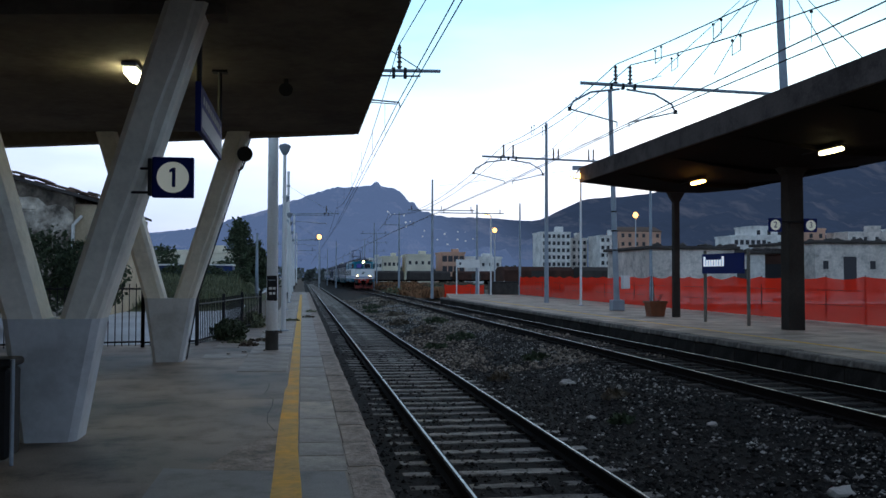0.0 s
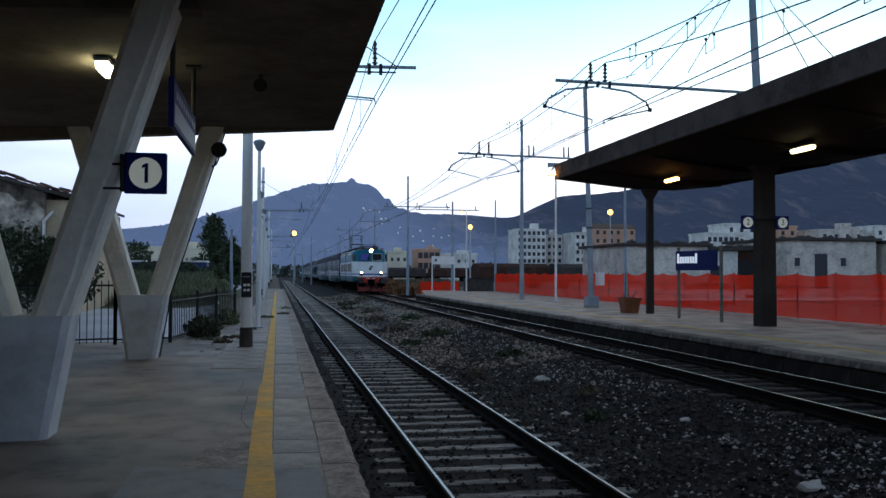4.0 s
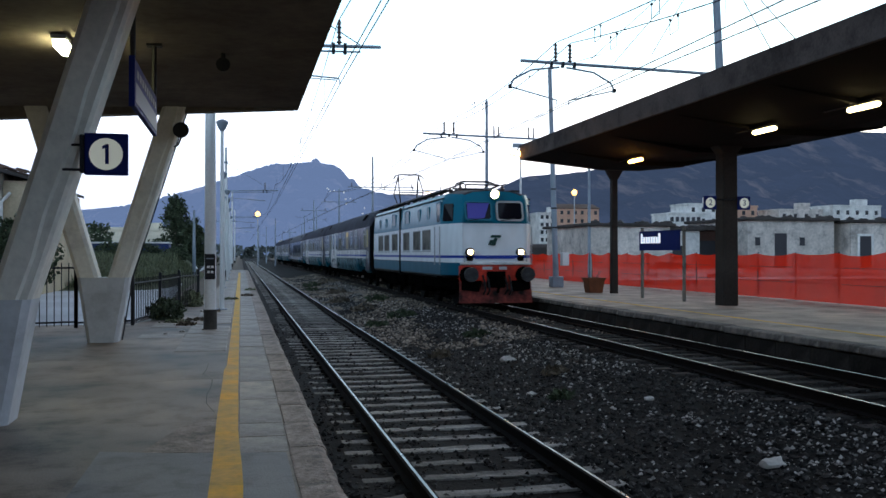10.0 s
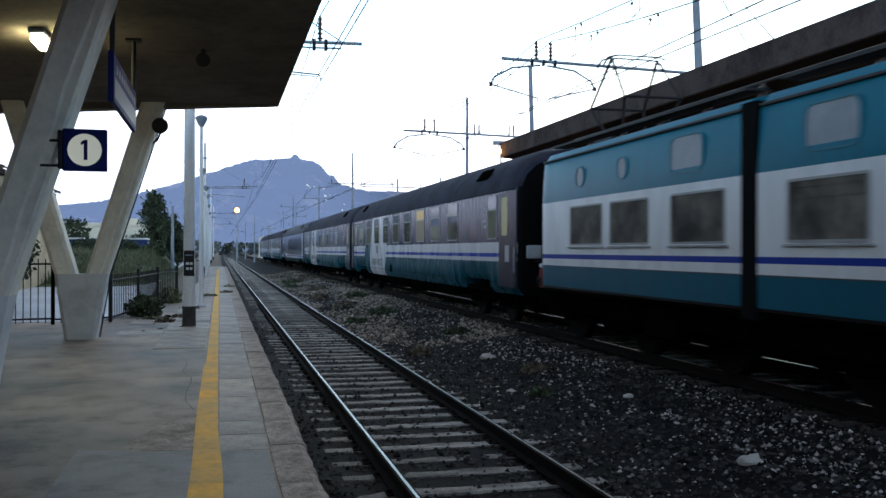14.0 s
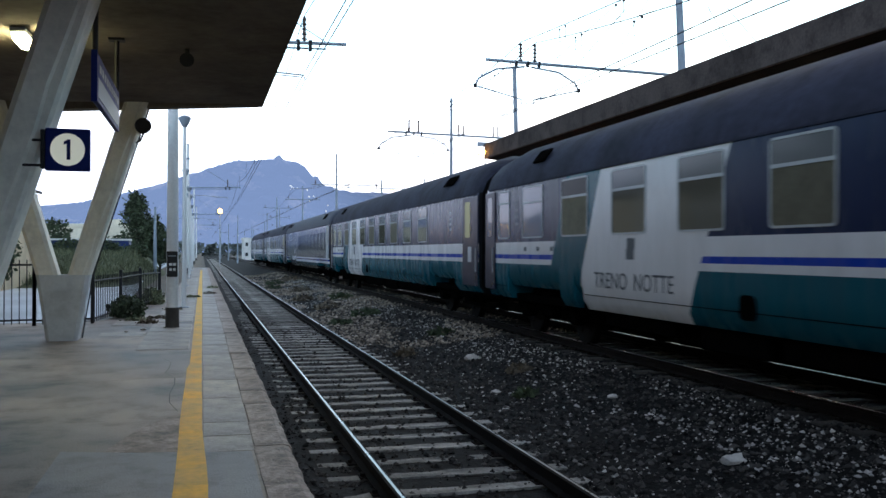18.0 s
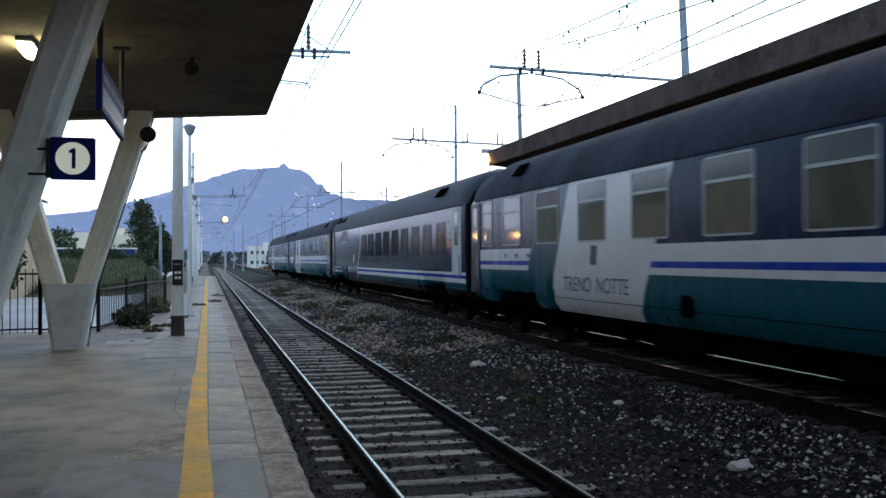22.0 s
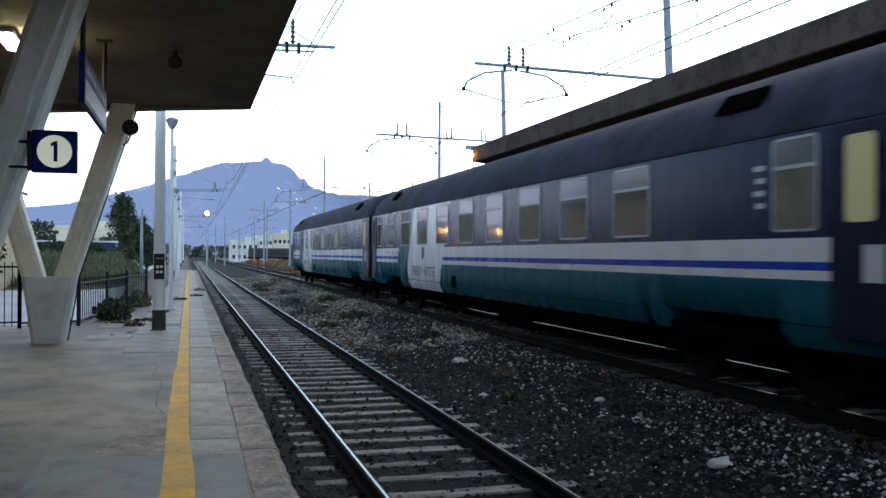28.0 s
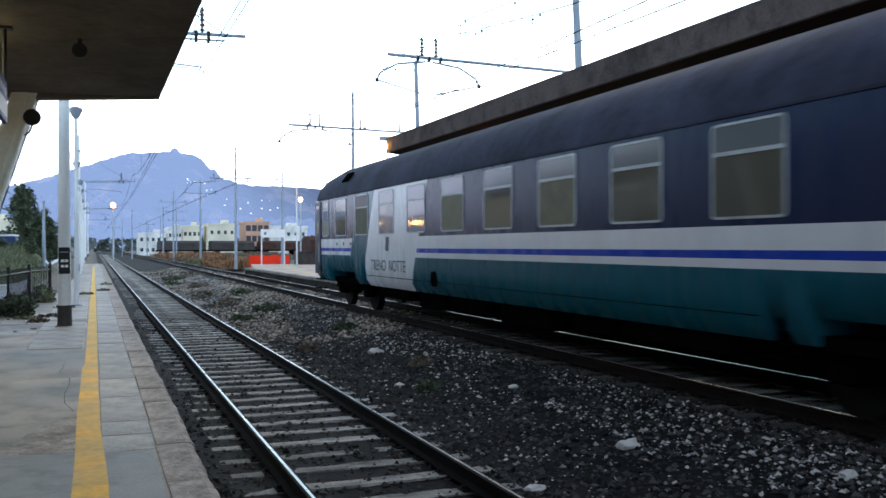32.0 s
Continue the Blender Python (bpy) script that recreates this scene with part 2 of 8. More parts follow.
# ---- materials ----
def material(name, color, rough=0.7, metal=0.0, var=0.25, big=0.8, fine=25.0, bump=0.15, color2=None, spec=0.3, island=0.0, obrand=0.0, streak=0.0, stain=0.0, stain_size=2.6):
    """A paint or stone with stains at two or three scales and fine relief."""
    m = bpy.data.materials.new(name)
    m.use_nodes = True
    nt = m.node_tree
    n, l = nt.nodes, nt.links
    bs = n["Principled BSDF"]
    tc = n.new("ShaderNodeTexCoord")
    n1, n2 = n.new("ShaderNodeTexNoise"), n.new("ShaderNodeTexNoise")
    n1.inputs["Scale"].default_value, n1.inputs["Detail"].default_value = big, 5.0
    n2.inputs["Scale"].default_value, n2.inputs["Detail"].default_value = fine, 4.0
    src = tc.outputs["Object"]
    if streak:
        mp = n.new("ShaderNodeMapping")
        mp.inputs["Scale"].default_value = (1, 1, streak)
        l.new(src, mp.inputs["Vector"])
        l.new(mp.outputs["Vector"], n1.inputs["Vector"])
    else:
        l.new(src, n1.inputs["Vector"])
    l.new(src, n2.inputs["Vector"])
    r1 = n.new("ShaderNodeValToRGB")
    r1.color_ramp.elements[0].position, r1.color_ramp.elements[1].position = 0.32, 0.68
    c = Vector(color)
    c2 = Vector(color2) if color2 else c * (1 - var)
    r1.color_ramp.elements[0].color = (*c2, 1)
    r1.color_ramp.elements[1].color = (*(c if color2 else c * (1 + var * 0.5)), 1)
    l.new(n1.outputs["Fac"], r1.inputs["Fac"])
    mx = n.new("ShaderNodeMixRGB")
    mx.blend_type = "MULTIPLY"
    mx.inputs["Fac"].default_value = 1.0
    r2 = n.new("ShaderNodeMapRange")
    r2.inputs["To Min"].default_value, r2.inputs["To Max"].default_value = 1 - var * 0.9, 1 + var * 0.9
    l.new(n2.outputs["Fac"], r2.inputs["Value"])
    l.new(r1.outputs["Color"], mx.inputs["Color1"])
    l.new(r2.outputs["Result"], mx.inputs["Color2"])
    col = mx.outputs["Color"]
    if stain:
        # ragged dark stains and worn pale spots
        n3, r5, mx3 = n.new("ShaderNodeTexNoise"), n.new("ShaderNodeValToRGB"), n.new("ShaderNodeMixRGB")
        n3.inputs["Scale"].default_value, n3.inputs["Detail"].default_value, n3.inputs["Roughness"].default_value = stain_size, 9.0, 0.72
        l.new(src, n3.inputs["Vector"])
        r5.color_ramp.elements[0].position, r5.color_ramp.elements[1].position = 0.36, 0.66
        r5.color_ramp.elements[0].color, r5.color_ramp.elements[1].color = (1 - stain, 1 - stain, 1 - stain, 1), (1 + stain * 0.35, 1 + stain * 0.33, 1 + stain * 0.3, 1)
        r5.color_ramp.elements.new(0.5).color = (1, 1, 1, 1)
        l.new(n3.outputs["Fac"], r5.inputs["Fac"])
        mx3.blend_type, mx3.inputs["Fac"].default_value = "MULTIPLY", 1.0
        l.new(col, mx3.inputs["Color1"])
        l.new(r5.outputs["Color"], mx3.inputs["Color2"])
        col = mx3.outputs["Color"]
    if island or obrand:
        src2 = n.new("ShaderNodeNewGeometry").outputs["Random Per Island"] if island else n.new("ShaderNodeObjectInfo").outputs["Random"]
        amt = island or obrand
        r3 = n.new("ShaderNodeMapRange")
        r3.inputs["To Min"].default_value, r3.inputs["To Max"].default_value = 1 - amt, 1 + amt
        l.new(src2, r3.inputs["Value"])
        mx2 = n.new("ShaderNodeMixRGB")
        mx2.blend_type, mx2.inputs["Fac"].default_value = "MULTIPLY", 1.0
        l.new(col, mx2.inputs["Color1"])
        l.new(r3.outputs["Result"], mx2.inputs["Color2"])
        col = mx2.outputs["Color"]
    l.new(col, bs.inputs["Base Color"])
    r4 = n.new("ShaderNodeMapRange")
    r4.inputs["To Min"].default_value, r4.inputs["To Max"].default_value = max(0.03, rough - 0.12), min(1, rough + 0.12)
    l.new(n1.outputs["Fac"], r4.inputs["Value"])
    l.new(r4.outputs["Result"], bs.inputs["Roughness"])
    bs.inputs["Metallic"].default_value = metal
    bs.inputs["Specular IOR Level"].default_value = spec
    if bump:
        bp = n.new("ShaderNodeBump")
        bp.inputs["Strength"].default_value, bp.inputs["Distance"].default_value = bump, 0.02
        l.new(n2.outputs["Fac"], bp.inputs["Height"])
        l.new(bp.outputs["Normal"], bs.inputs["Normal"])
    return m


def glow(name, color, strength):
    m = bpy.data.materials.new(name)
    m.use_nodes = True
    bs = m.node_tree.nodes["Principled BSDF"]
    bs.inputs["Base Color"].default_value = (*color, 1)
    bs.inputs["Emission Color"].default_value = (*color, 1)
    bs.inputs["Emission Strength"].default_value = strength
    return m


def glass(name, color, rough=0.05, spec=0.6):
    m = bpy.data.materials.new(name)
    m.use_nodes = True
    bs = m.node_tree.nodes["Principled BSDF"]
    bs.inputs["Base Color"].default_value = (*color, 1)
    bs.inputs["Roughness"].default_value = rough
    bs.inputs["Specular IOR Level"].default_value = spec
    bs.inputs["IOR"].default_value = 1.5
    return m


M_asphalt = material("platform_asphalt", (0.40, 0.312, 0.24), 0.65, var=0.4, big=0.42, fine=60, bump=0.3, color2=(0.13, 0.112, 0.095), spec=0.4, stain=0.5, stain_size=1.7)
M_patch = material("asphalt_patch", (0.27, 0.252, 0.235), 0.68, var=0.25, big=0.8, fine=70, bump=0.25, spec=0.35, stain=0.35, stain_size=2.4)
M_slab = material("platform_slab", (0.39, 0.33, 0.27), 0.65, var=0.4, big=1.2, fine=35, bump=0.35, obrand=0.14, spec=0.4, stain=0.45, stain_size=2.6)
M_kerb = material("kerb_stone", (0.37, 0.29, 0.235), 0.75, var=0.55, big=3.0, fine=25, bump=0.8, obrand=0.14, spec=0.3, stain=0.6, stain_size=4.5)
M_yellow = material("yellow_line_paint", (0.92, 0.49, 0.03), 0.7, var=0.25, big=1.6, fine=18, bump=0.1, color2=(0.62, 0.37, 0.06), stain=0.22, stain_size=5.0)
M_concrete_white = material("white_painted_concrete", (0.82, 0.79, 0.71), 0.7, var=0.18, big=1.0, fine=14, bump=0.15, streak=0.25, stain=0.16, stain_size=1.6)
M_concrete_grey = material("grey_painted_concrete", (0.60, 0.62, 0.64), 0.7, var=0.14, big=0.9, fine=18, bump=0.12, stain=0.16, stain_size=1.8)
M_soffit = material("canopy_soffit", (0.17, 0.145, 0.122), 0.9, var=0.25, big=0.5, fine=8, bump=0.1, spec=0.1, stain=0.3, stain_size=0.8)
M_canopy = material("weathered_concrete", (0.085, 0.068, 0.062), 0.9, var=0.35, big=0.7, fine=20, bump=0.3, spec=0.1, stain=0.45, stain_size=1.5)
# Near-black colour holds the shade under the island canopy.
M_canopy2 = material("near_black_concrete", (0.010, 0.0088, 0.008), 0.9, var=0.35, big=0.8, fine=16, bump=0.3, spec=0.05)
M_galv = material("galvanised_steel", (0.46, 0.48, 0.51), 0.5, 0.4, var=0.15, big=2, fine=30, bump=0.06)
M_steelgrey = material("grey_painted_steel", (0.30, 0.345, 0.40), 0.55, 0.1, var=0.2, big=1.5, fine=30, bump=0.08)
M_dark = material("dark_iron", (0.03, 0.03, 0.033), 0.6, 0.5, var=0.3, big=3, fine=40, bump=0.1)
M_black = material("black_plastic", (0.012, 0.012, 0.014), 0.55, var=0.2, big=3, fine=40, bump=0.05)
M_wire = material("copper_wire_dark", (0.045, 0.045, 0.05), 0.6, 0.3, var=0.1, bump=0)
M_porcelain = material("glazed_insulator", (0.10, 0.075, 0.07), 0.25, var=0.1, bump=0)
M_rail_head = material("polished_rail_head", (0.17, 0.16, 0.15), 0.3, 0.9, var=0.2, big=2, fine=60, bump=0.02)
M_rail = material("rusty_rail_side", (0.014, 0.0095, 0.008), 0.9, 0.0, var=0.35, big=2, fine=40, bump=0.3, spec=0.08)
M_sleeper = material("worn_sleeper", (0.36, 0.335, 0.30), 0.85, var=0.5, big=3.5, fine=35, bump=0.6, obrand=0.35, spec=0.12, stain=0.6, stain_size=5.0)
# Darker copy of the sleeper colour, for the second track.
M_sleeper_dark = material("dark_sleeper", (0.07, 0.062, 0.055), 0.9, var=0.45, big=2.5, fine=35, bump=0.6, obrand=0.4, spec=0.1)
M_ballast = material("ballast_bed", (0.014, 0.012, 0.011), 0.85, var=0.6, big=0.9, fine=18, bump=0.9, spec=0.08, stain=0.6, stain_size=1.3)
M_stone = material("ballast_stone", (0.054, 0.049, 0.045), 0.8, var=0.35, big=4, fine=40, bump=0.4, island=0.95, spec=0.15)
M_stone_tan = material("dusty_ballast_stone", (0.29, 0.24, 0.19), 0.9, var=0.35, big=4, fine=40, bump=0.4, island=0.8, spec=0.05)
M_stone_pale = material("pale_limestone", (0.46, 0.425, 0.39), 0.9, var=0.2, big=5, fine=40, bump=0.4, island=0.6, spec=0.1)
M_earth = material("dry_earth", (0.135, 0.112, 0.085), 0.9, var=0.35, big=0.25, fine=6, bump=0.4)
M_road = material("yard_asphalt", (0.09, 0.09, 0.095), 0.85, var=0.25, big=0.4, fine=20, bump=0.2)

# ---- levels and lines of the station (x across the tracks, y along them) ----
RAIL1_Z, RAIL2_Z = -0.45, -0.15
TRACK1_X, TRACK2_X = 2.30, 7.58
EDGE1_X, EDGE2_X = 0.68, 9.17
PLAT2_Z = 0.10
GAUGE = 1.505


# ---- ground ----
def build_ground():
    xs = [-3000, -400, -60, -30, -14, -8, -4, -1.3, -0.8, 1, 4, 8, 10, 14, 17.6, 18.4, 24, 40, 80, 400, 3000]
    zs = [-3, -1, -0.5, -0.35, -0.25, -0.18, -0.12, -0.12, -0.8, -0.8, -0.8, -0.8, -0.8, -0.6, -0.5, -0.3, -0.25, -0.3, -0.4, -1, -3]
    ys = [-600, -60, -20, 0, 10, 20, 30, 45, 60, 90, 130, 200, 320, 500, 900, 1800, 4800]
    g = Geo()
    vs = [(x, y, z + (0.05 * noise.noise((x * 0.2, y * 0.2, 0)) if abs(x) < 100 else 0)) for y in ys for x, z in zip(xs, zs)]
    n = len(xs)
    g.add(vs, [(j * n + i, j * n + i + 1, (j + 1) * n + i + 1, (j + 1) * n + i) for j in range(len(ys) - 1) for i in range(n - 1)])
    solid("ground", g, M_earth, "dry dark earth of the station yard", "ground", kind="structure", smooth="all")


build_ground()


# ---- ballast bed ----
def bed_z(x, y):
    """Height of the ballast."""
    key = [(0.4, -0.60), (0.85, -0.605), (1.1, -0.618), (1.5, -0.634), (3.5, -0.635), (4.3, -0.60), (5.6, -0.42), (6.3, -0.345), (8.9, -0.345), (9.4, -0.36)]
    for (a, za), (b, zb) in zip(key, key[1:]):
        if x <= b:
            k = min(1, max(0, (x - a) / (b - a)))
            return za + (zb - za) * k + 0.018 * noise.noise((x * 1.7, y * 1.7, 3)) + 0.02 * noise.noise((x * 0.5, y * 0.5, 7)) * (1 if 3.6 < x < 6.2 else 0.4)
    return key[-1][1]


def build_bed():
    xs = [0.4 + 0.2 * i for i in range(45)]
    ys = [-140 + 4 * i for i in range(32)] + [-12 + 0.35 * i for i in range(160)] + [44 + 2 * i for i in range(80)] + [204 + 20 * i for i in range(36)]
    g = Geo()
    n = len(xs)
    g.add([(x, y, bed_z(x, y)) for y in ys for x in xs], [(j * n + i, j * n + i + 1, (j + 1) * n + i + 1, (j + 1) * n + i) for j in range(len(ys) - 1) for i in range(n - 1)])
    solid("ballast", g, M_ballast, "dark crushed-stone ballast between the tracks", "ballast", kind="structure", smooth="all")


build_bed()


def lumps(n, seed, size, place, squash=0.7):
    """Many small stones in one mesh."""
    rng = np.random.default_rng(seed)
    base = np.array([(1, 0, 0), (-1, 0, 0), (0, 1, 0), (0, -1, 0), (0, 0, 1), (0, 0, -1)], float)
    tri = [(0, 2, 4), (2, 1, 4), (1, 3, 4), (3, 0, 4), (2, 0, 5), (1, 2, 5), (3, 1, 5), (0, 3, 5)]
    g = Geo()
    for i in range(n):
        x, y = place(rng)
        r = size[0] + (size[1] - size[0]) * rng.random() ** 2.2
        a = rng.random() * 6.28
        p = base * (0.65 + 0.7 * rng.random((6, 3))) * r + (rng.random((6, 3)) - 0.5) * r * 0.5
        p[:, 2] *= squash
        c, s = math.cos(a), math.sin(a)
        q = np.c_[p[:, 0] * c - p[:, 1] * s + x, p[:, 0] * s + p[:, 1] * c + y, p[:, 2] + bed_z(x, y) + r * 0.25]
        g.v.extend(map(tuple, q.tolist()))
        k = 6 * i
        g.f.extend((u + k, v + k, w + k) for u, v, w in tri)
    g.m = [0] * len(g.f)
    return g


def near_y(rng, far=34):
    return 4.0 + (far - 4.0) * rng.random() ** 1.6


def build_stones():
    def six_foot(rng):
        return 3.35 + 3.3 * rng.random(), near_y(rng)

    def in_tracks(rng):
        return (0.72 + 2.8 * rng.random() if rng.random() < 0.6 else 6.4 + 2.6 * rng.random()), near_y(rng, 28)

    def pale(rng):
        for _ in range(6):
            band = rng.random()
            x = 3.45 + 3.2 * rng.random() if band < 0.5 else 5.1 + 1.25 * rng.random()
            y = 4.0 + 66.0 * rng.random() ** 1.5
            if noise.noise((x * 0.8, y * 0.45, 11)) > -0.6 + 0.5 * rng.random():
                break
        return x, y

    solid("ballast_stones", lumps(17000, 11, (0.014, 0.045), six_foot), M_stone, "loose grey ballast stones lying between the tracks", "ballast stones", kind="stuff")
    solid("ballast_stones", lumps(9000, 12, (0.014, 0.042), in_tracks), M_stone, "loose grey ballast stones lying round the sleepers", "ballast stones", kind="stuff")
    solid("pale_ballast_stones", lumps(10500, 13, (0.007, 0.036), pale), M_stone_pale, "scattered pale limestone chips on the dark ballast", "ballast stones", kind="stuff")

    def dusty(rng):
        for _ in range(8):
            x, y = 3.4 + 5.6 * rng.random(), 19.0 + 62.0 * rng.random() ** 1.2
            if noise.noise((x * 0.6, y * 0.3, 21)) > -0.15 + 0.3 * rng.random():
                break
        return x, y

    solid("dusty_ballast_stones", lumps(9000, 14, (0.03, 0.075), dusty), M_stone_tan, "dusty tan ballast stones further along the tracks", "ballast stones", kind="stuff")


build_stones()


# ---- tracks ----
def rail_geo(x, z, y0, y1):
    prof = [(-0.07, -0.15), (0.07, -0.15), (0.07, -0.138), (0.012, -0.12), (0.012, -0.045), (0.036, -0.032), (0.036, -0.008)]
    top = [(0.013, 0.0), (-0.013, 0.0)]
    left = [(-a, b) for a, b in reversed(prof[2:])] + [(-0.07, -0.15)]
    pts = prof + top + left[:-1]
    n = len(pts)
    g = Geo()
    rings = [[(x + a, y, z + b) for a, b in pts] for y in (y0, y1)]
    g.loft(rings)
    hi = {len(prof)}
    g.m = [1 if i in hi else 0 for i in range(n)] + [0, 0]
    return g


def build_track(x, z, label, wood):
    t = empty("track", label, "railway track", kind="structure")
    t.name = "track_1" if x < 5 else "track_2"
    for sx in (-GAUGE / 2, GAUGE / 2):
        part("rail", rail_geo(x + sx, z, -140, 950), [M_rail, M_rail_head], t, "rusty rail with a polished running surface")
    wood_mat = M_sleeper if wood else M_sleeper_dark

    def rough_sleeper(seed):
        """A weathered sleeper, its edges eaten by the ballast."""
        rings = []
        for k in range(15):
            xx = -1.18 + 2.36 * k / 14
            a = 0.092 + 0.05 * noise.noise((xx * 2.3, seed, 0)) + 0.02 * noise.noise((xx * 7, seed, 3))
            b = 0.092 + 0.05 * noise.noise((xx * 2.3, seed, 9)) + 0.02 * noise.noise((xx * 7, seed, 6))
            h = 0.012 * noise.noise((xx * 4, seed, 12))
            rings.append([(xx, -0.11, -0.16), (xx, 0.11, -0.16), (xx, 0.10, -0.035), (xx, b, h), (xx, -a, h * 0.6), (xx, -0.10, -0.035)])
        return Geo().loft(rings).mesh("sleeper", wood_mat)

    mes = [rough_sleeper(3.7 * k + x) for k in range(6)]
    plate = Geo()
    for sx in (-GAUGE / 2, GAUGE / 2):
        plate.box(sx - 0.13, sx + 0.13, -0.08, 0.08, 0.001, 0.016)
        for dx in (-0.1, 0.1):
            plate.tube((sx + dx, 0, 0.01), (sx + dx, 0, 0.045), 0.022, n=6)
    pme = plate.mesh("rail_fastening", M_rail)
    rng = random.Random(int(x * 10))
    far = Geo()
    for i in range(-230, 420):
        y = i * 0.6 + rng.uniform(-0.02, 0.02)
        if -6 <= i < 110:
            ob = new("sleeper", mes[rng.randrange(6)])
            ob.parent = t
            ob.matrix_basis = pose(x + rng.uniform(-0.02, 0.02), y, z - 0.166 + rng.uniform(-0.008, 0.004), 0, rng.uniform(-0.3, 0.3), rng.uniform(-0.8, 0.8))
            if i < 60:
                ob2 = new("rail_fastening", pme)
                ob2.parent = ob
        else:
            far.box(x - 1.18, x + 1.18, y - 0.115, y + 0.115, z - 0.3, z - 0.166)
    part("far_sleepers", far, wood_mat, t, kind="stuff")


build_track(TRACK1_X, RAIL1_Z, "empty railway track of worn sleepers and rusty rails", True)
build_track(TRACK2_X, RAIL2_Z, "railway track on which the night train runs", False)


# ---- platform 1, on which the camera stands ----
M_pit = material("dark_crack_dirt", (0.10, 0.092, 0.083), 0.95, var=0.3, big=2, fine=30, bump=0.3, spec=0.05)


def build_platform_1():
    p = empty("platform_1", "worn asphalt platform with a stone kerb and a yellow line", "platform", kind="structure")
    outline = [(-9.5, -135), (EDGE1_X - 0.285, -135), (EDGE1_X - 0.285, 86), (-0.9, 86), (-1.0, 40), (-1.25, 28.0), (-2.15, 22.5), (-2.3, 20.4), (-9.5, 20.4)]
    body = Geo().prism([(x, y, 0) for x, y in outline], (0, 0, -0.78), (0, 0, 0))
    part("asphalt_surface", body, M_asphalt, p)
    line = Geo()
    rng = random.Random(5)
    prev = None
    for i in range(160):
        y = -6 + 0.5 * i
        j0, j1 = -0.188 + 0.008 * noise.noise((y * 0.5, 0, 0)), -0.003 + 0.008 * noise.noise((y * 0.5, 5, 0))
        spread = min(1, max(0, (8.2 - y) / 2))
        j0, j1 = j0 + 0.012 * spread, j1 + 0.042 * spread
        if y > 12:
            j0 += 0.03
        if prev:
            a0, a1, ya = prev
            line.add([(a0, ya, 0.006), (a1, ya, 0.006), (j1, y, 0.006), (j0, y, 0.006)], [(0, 1, 2, 3)])
        prev = (j0, j1, y)
    part("yellow_line", line, M_yellow, p, "worn yellow safety line")
    patch = Geo().prism([(-1.02, 7.26, 0), (-0.5, 7.1, 0), (0.36, 6.94, 0), (0.39, -2, 0), (-1.05, -2, 0)], (0, 0, -0.01), (0, 0, 0.004))
    part("asphalt_patch", patch, M_patch, p, "newer dark asphalt patch")
    worn = Geo().prism([(-0.72, 7.16, 0), (0.33, 7.0, 0), (0.37, 8.5, 0), (0.02, 8.3, 0), (-0.2, 8.75, 0), (-0.5, 8.1, 0)], (0, 0, -0.01), (0, 0, 0.002))
    part("worn_patch", worn, M_kerb, p, "brownish worn patch")
    crng = random.Random(31)
    for (x, y, dx, dy, n) in ((-2.4, 10.9, 0.45, 0.08, 6), (-3.0, 14.2, 0.4, 0.03, 7), (-0.25, 8.9, -0.03, 0.55, 9)):
        left, right = [], []
        for k in range(n):
            w = 0.003 + 0.003 * crng.random()
            px, py = x + dx * k + crng.uniform(-0.06, 0.06), y + dy * k + crng.uniform(-0.09, 0.09)
            left.append((px - w, py + w, 0.0032))
            right.append((px + w, py - w, 0.0032))
        part("crack", Geo().loft([left, right], close=False, caps=False), M_pit, p)
    part("kerb_run", Geo().cbox(EDGE1_X - 0.285, EDGE1_X, -135, -4.01, -0.26, 0.008, 0.02), M_kerb, p)
    # pale slabs between the line and the kerb
    def worn_kerb(w, seed):
        """A kerb stone with a chipped and rounded outer edge."""
        rings = []
        for k in range(11):
            y = (w - 0.008) * k / 10
            q = 0.014 * noise.noise((y * 6, seed, 0)) + 0.010 * noise.noise((y * 19, seed, 4))
            rings.append([(0, y, -0.26), (0.285 + q * 0.5, y, -0.26), (0.285 + q, y, -0.045 + q), (0.262 + q * 1.5, y, -0.012), (0.22, y, q * 0.3), (0, y, 0.0)])
        return Geo().loft(rings).mesh("kerb_stone", M_kerb)
    kg = [worn_kerb(w, 7 * w) for w in (1.0, 1.2, 0.85)]
    y, i = -4.0, 0
    while y < 84:
        k = rng.choice((0, 0, 1, 2))
        w = (1.0, 1.2, 0.85)[k]
        ob = new("kerb_stone", kg[k])
        ob.parent = p
        ob.matrix_basis = pose(EDGE1_X - 0.285 + rng.uniform(-0.01, 0.008), y, 0.008 + rng.uniform(-0.006, 0.004), 0, rng.uniform(-0.6, 0.6), rng.uniform(-0.3, 0.3))
        y += w
    # The wall below the kerb reuses the canopy's near-black colour.
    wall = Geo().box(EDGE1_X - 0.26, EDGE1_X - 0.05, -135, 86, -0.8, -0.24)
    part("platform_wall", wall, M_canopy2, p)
    lengths = (0.95, 1.35, 1.8, 0.6)
    sl = [Geo().cbox(0.0, 0.385, 0, w - 0.012, -0.06, 0.0, 0.008).mesh("paving_slab", M_slab) for w in lengths]
    y = 6.98
    while y < 82:
        k = rng.choice((0, 1, 1, 2, 3))
        ob = new("paving_slab", sl[k])
        ob.parent = p
        ob.matrix_basis = pose(0.004, y, 0.005 + rng.uniform(-0.003, 0.004), 0, rng.uniform(-0.3, 0.3), rng.uniform(-0.2, 0.2))
        y += lengths[k]
    # pale slabs left of the line, where the asphalt ends
    sl2 = Geo().cbox(0, 0.785, 0, 0.785, -0.06, 0.0, 0.012).mesh("paving_slab", M_slab)
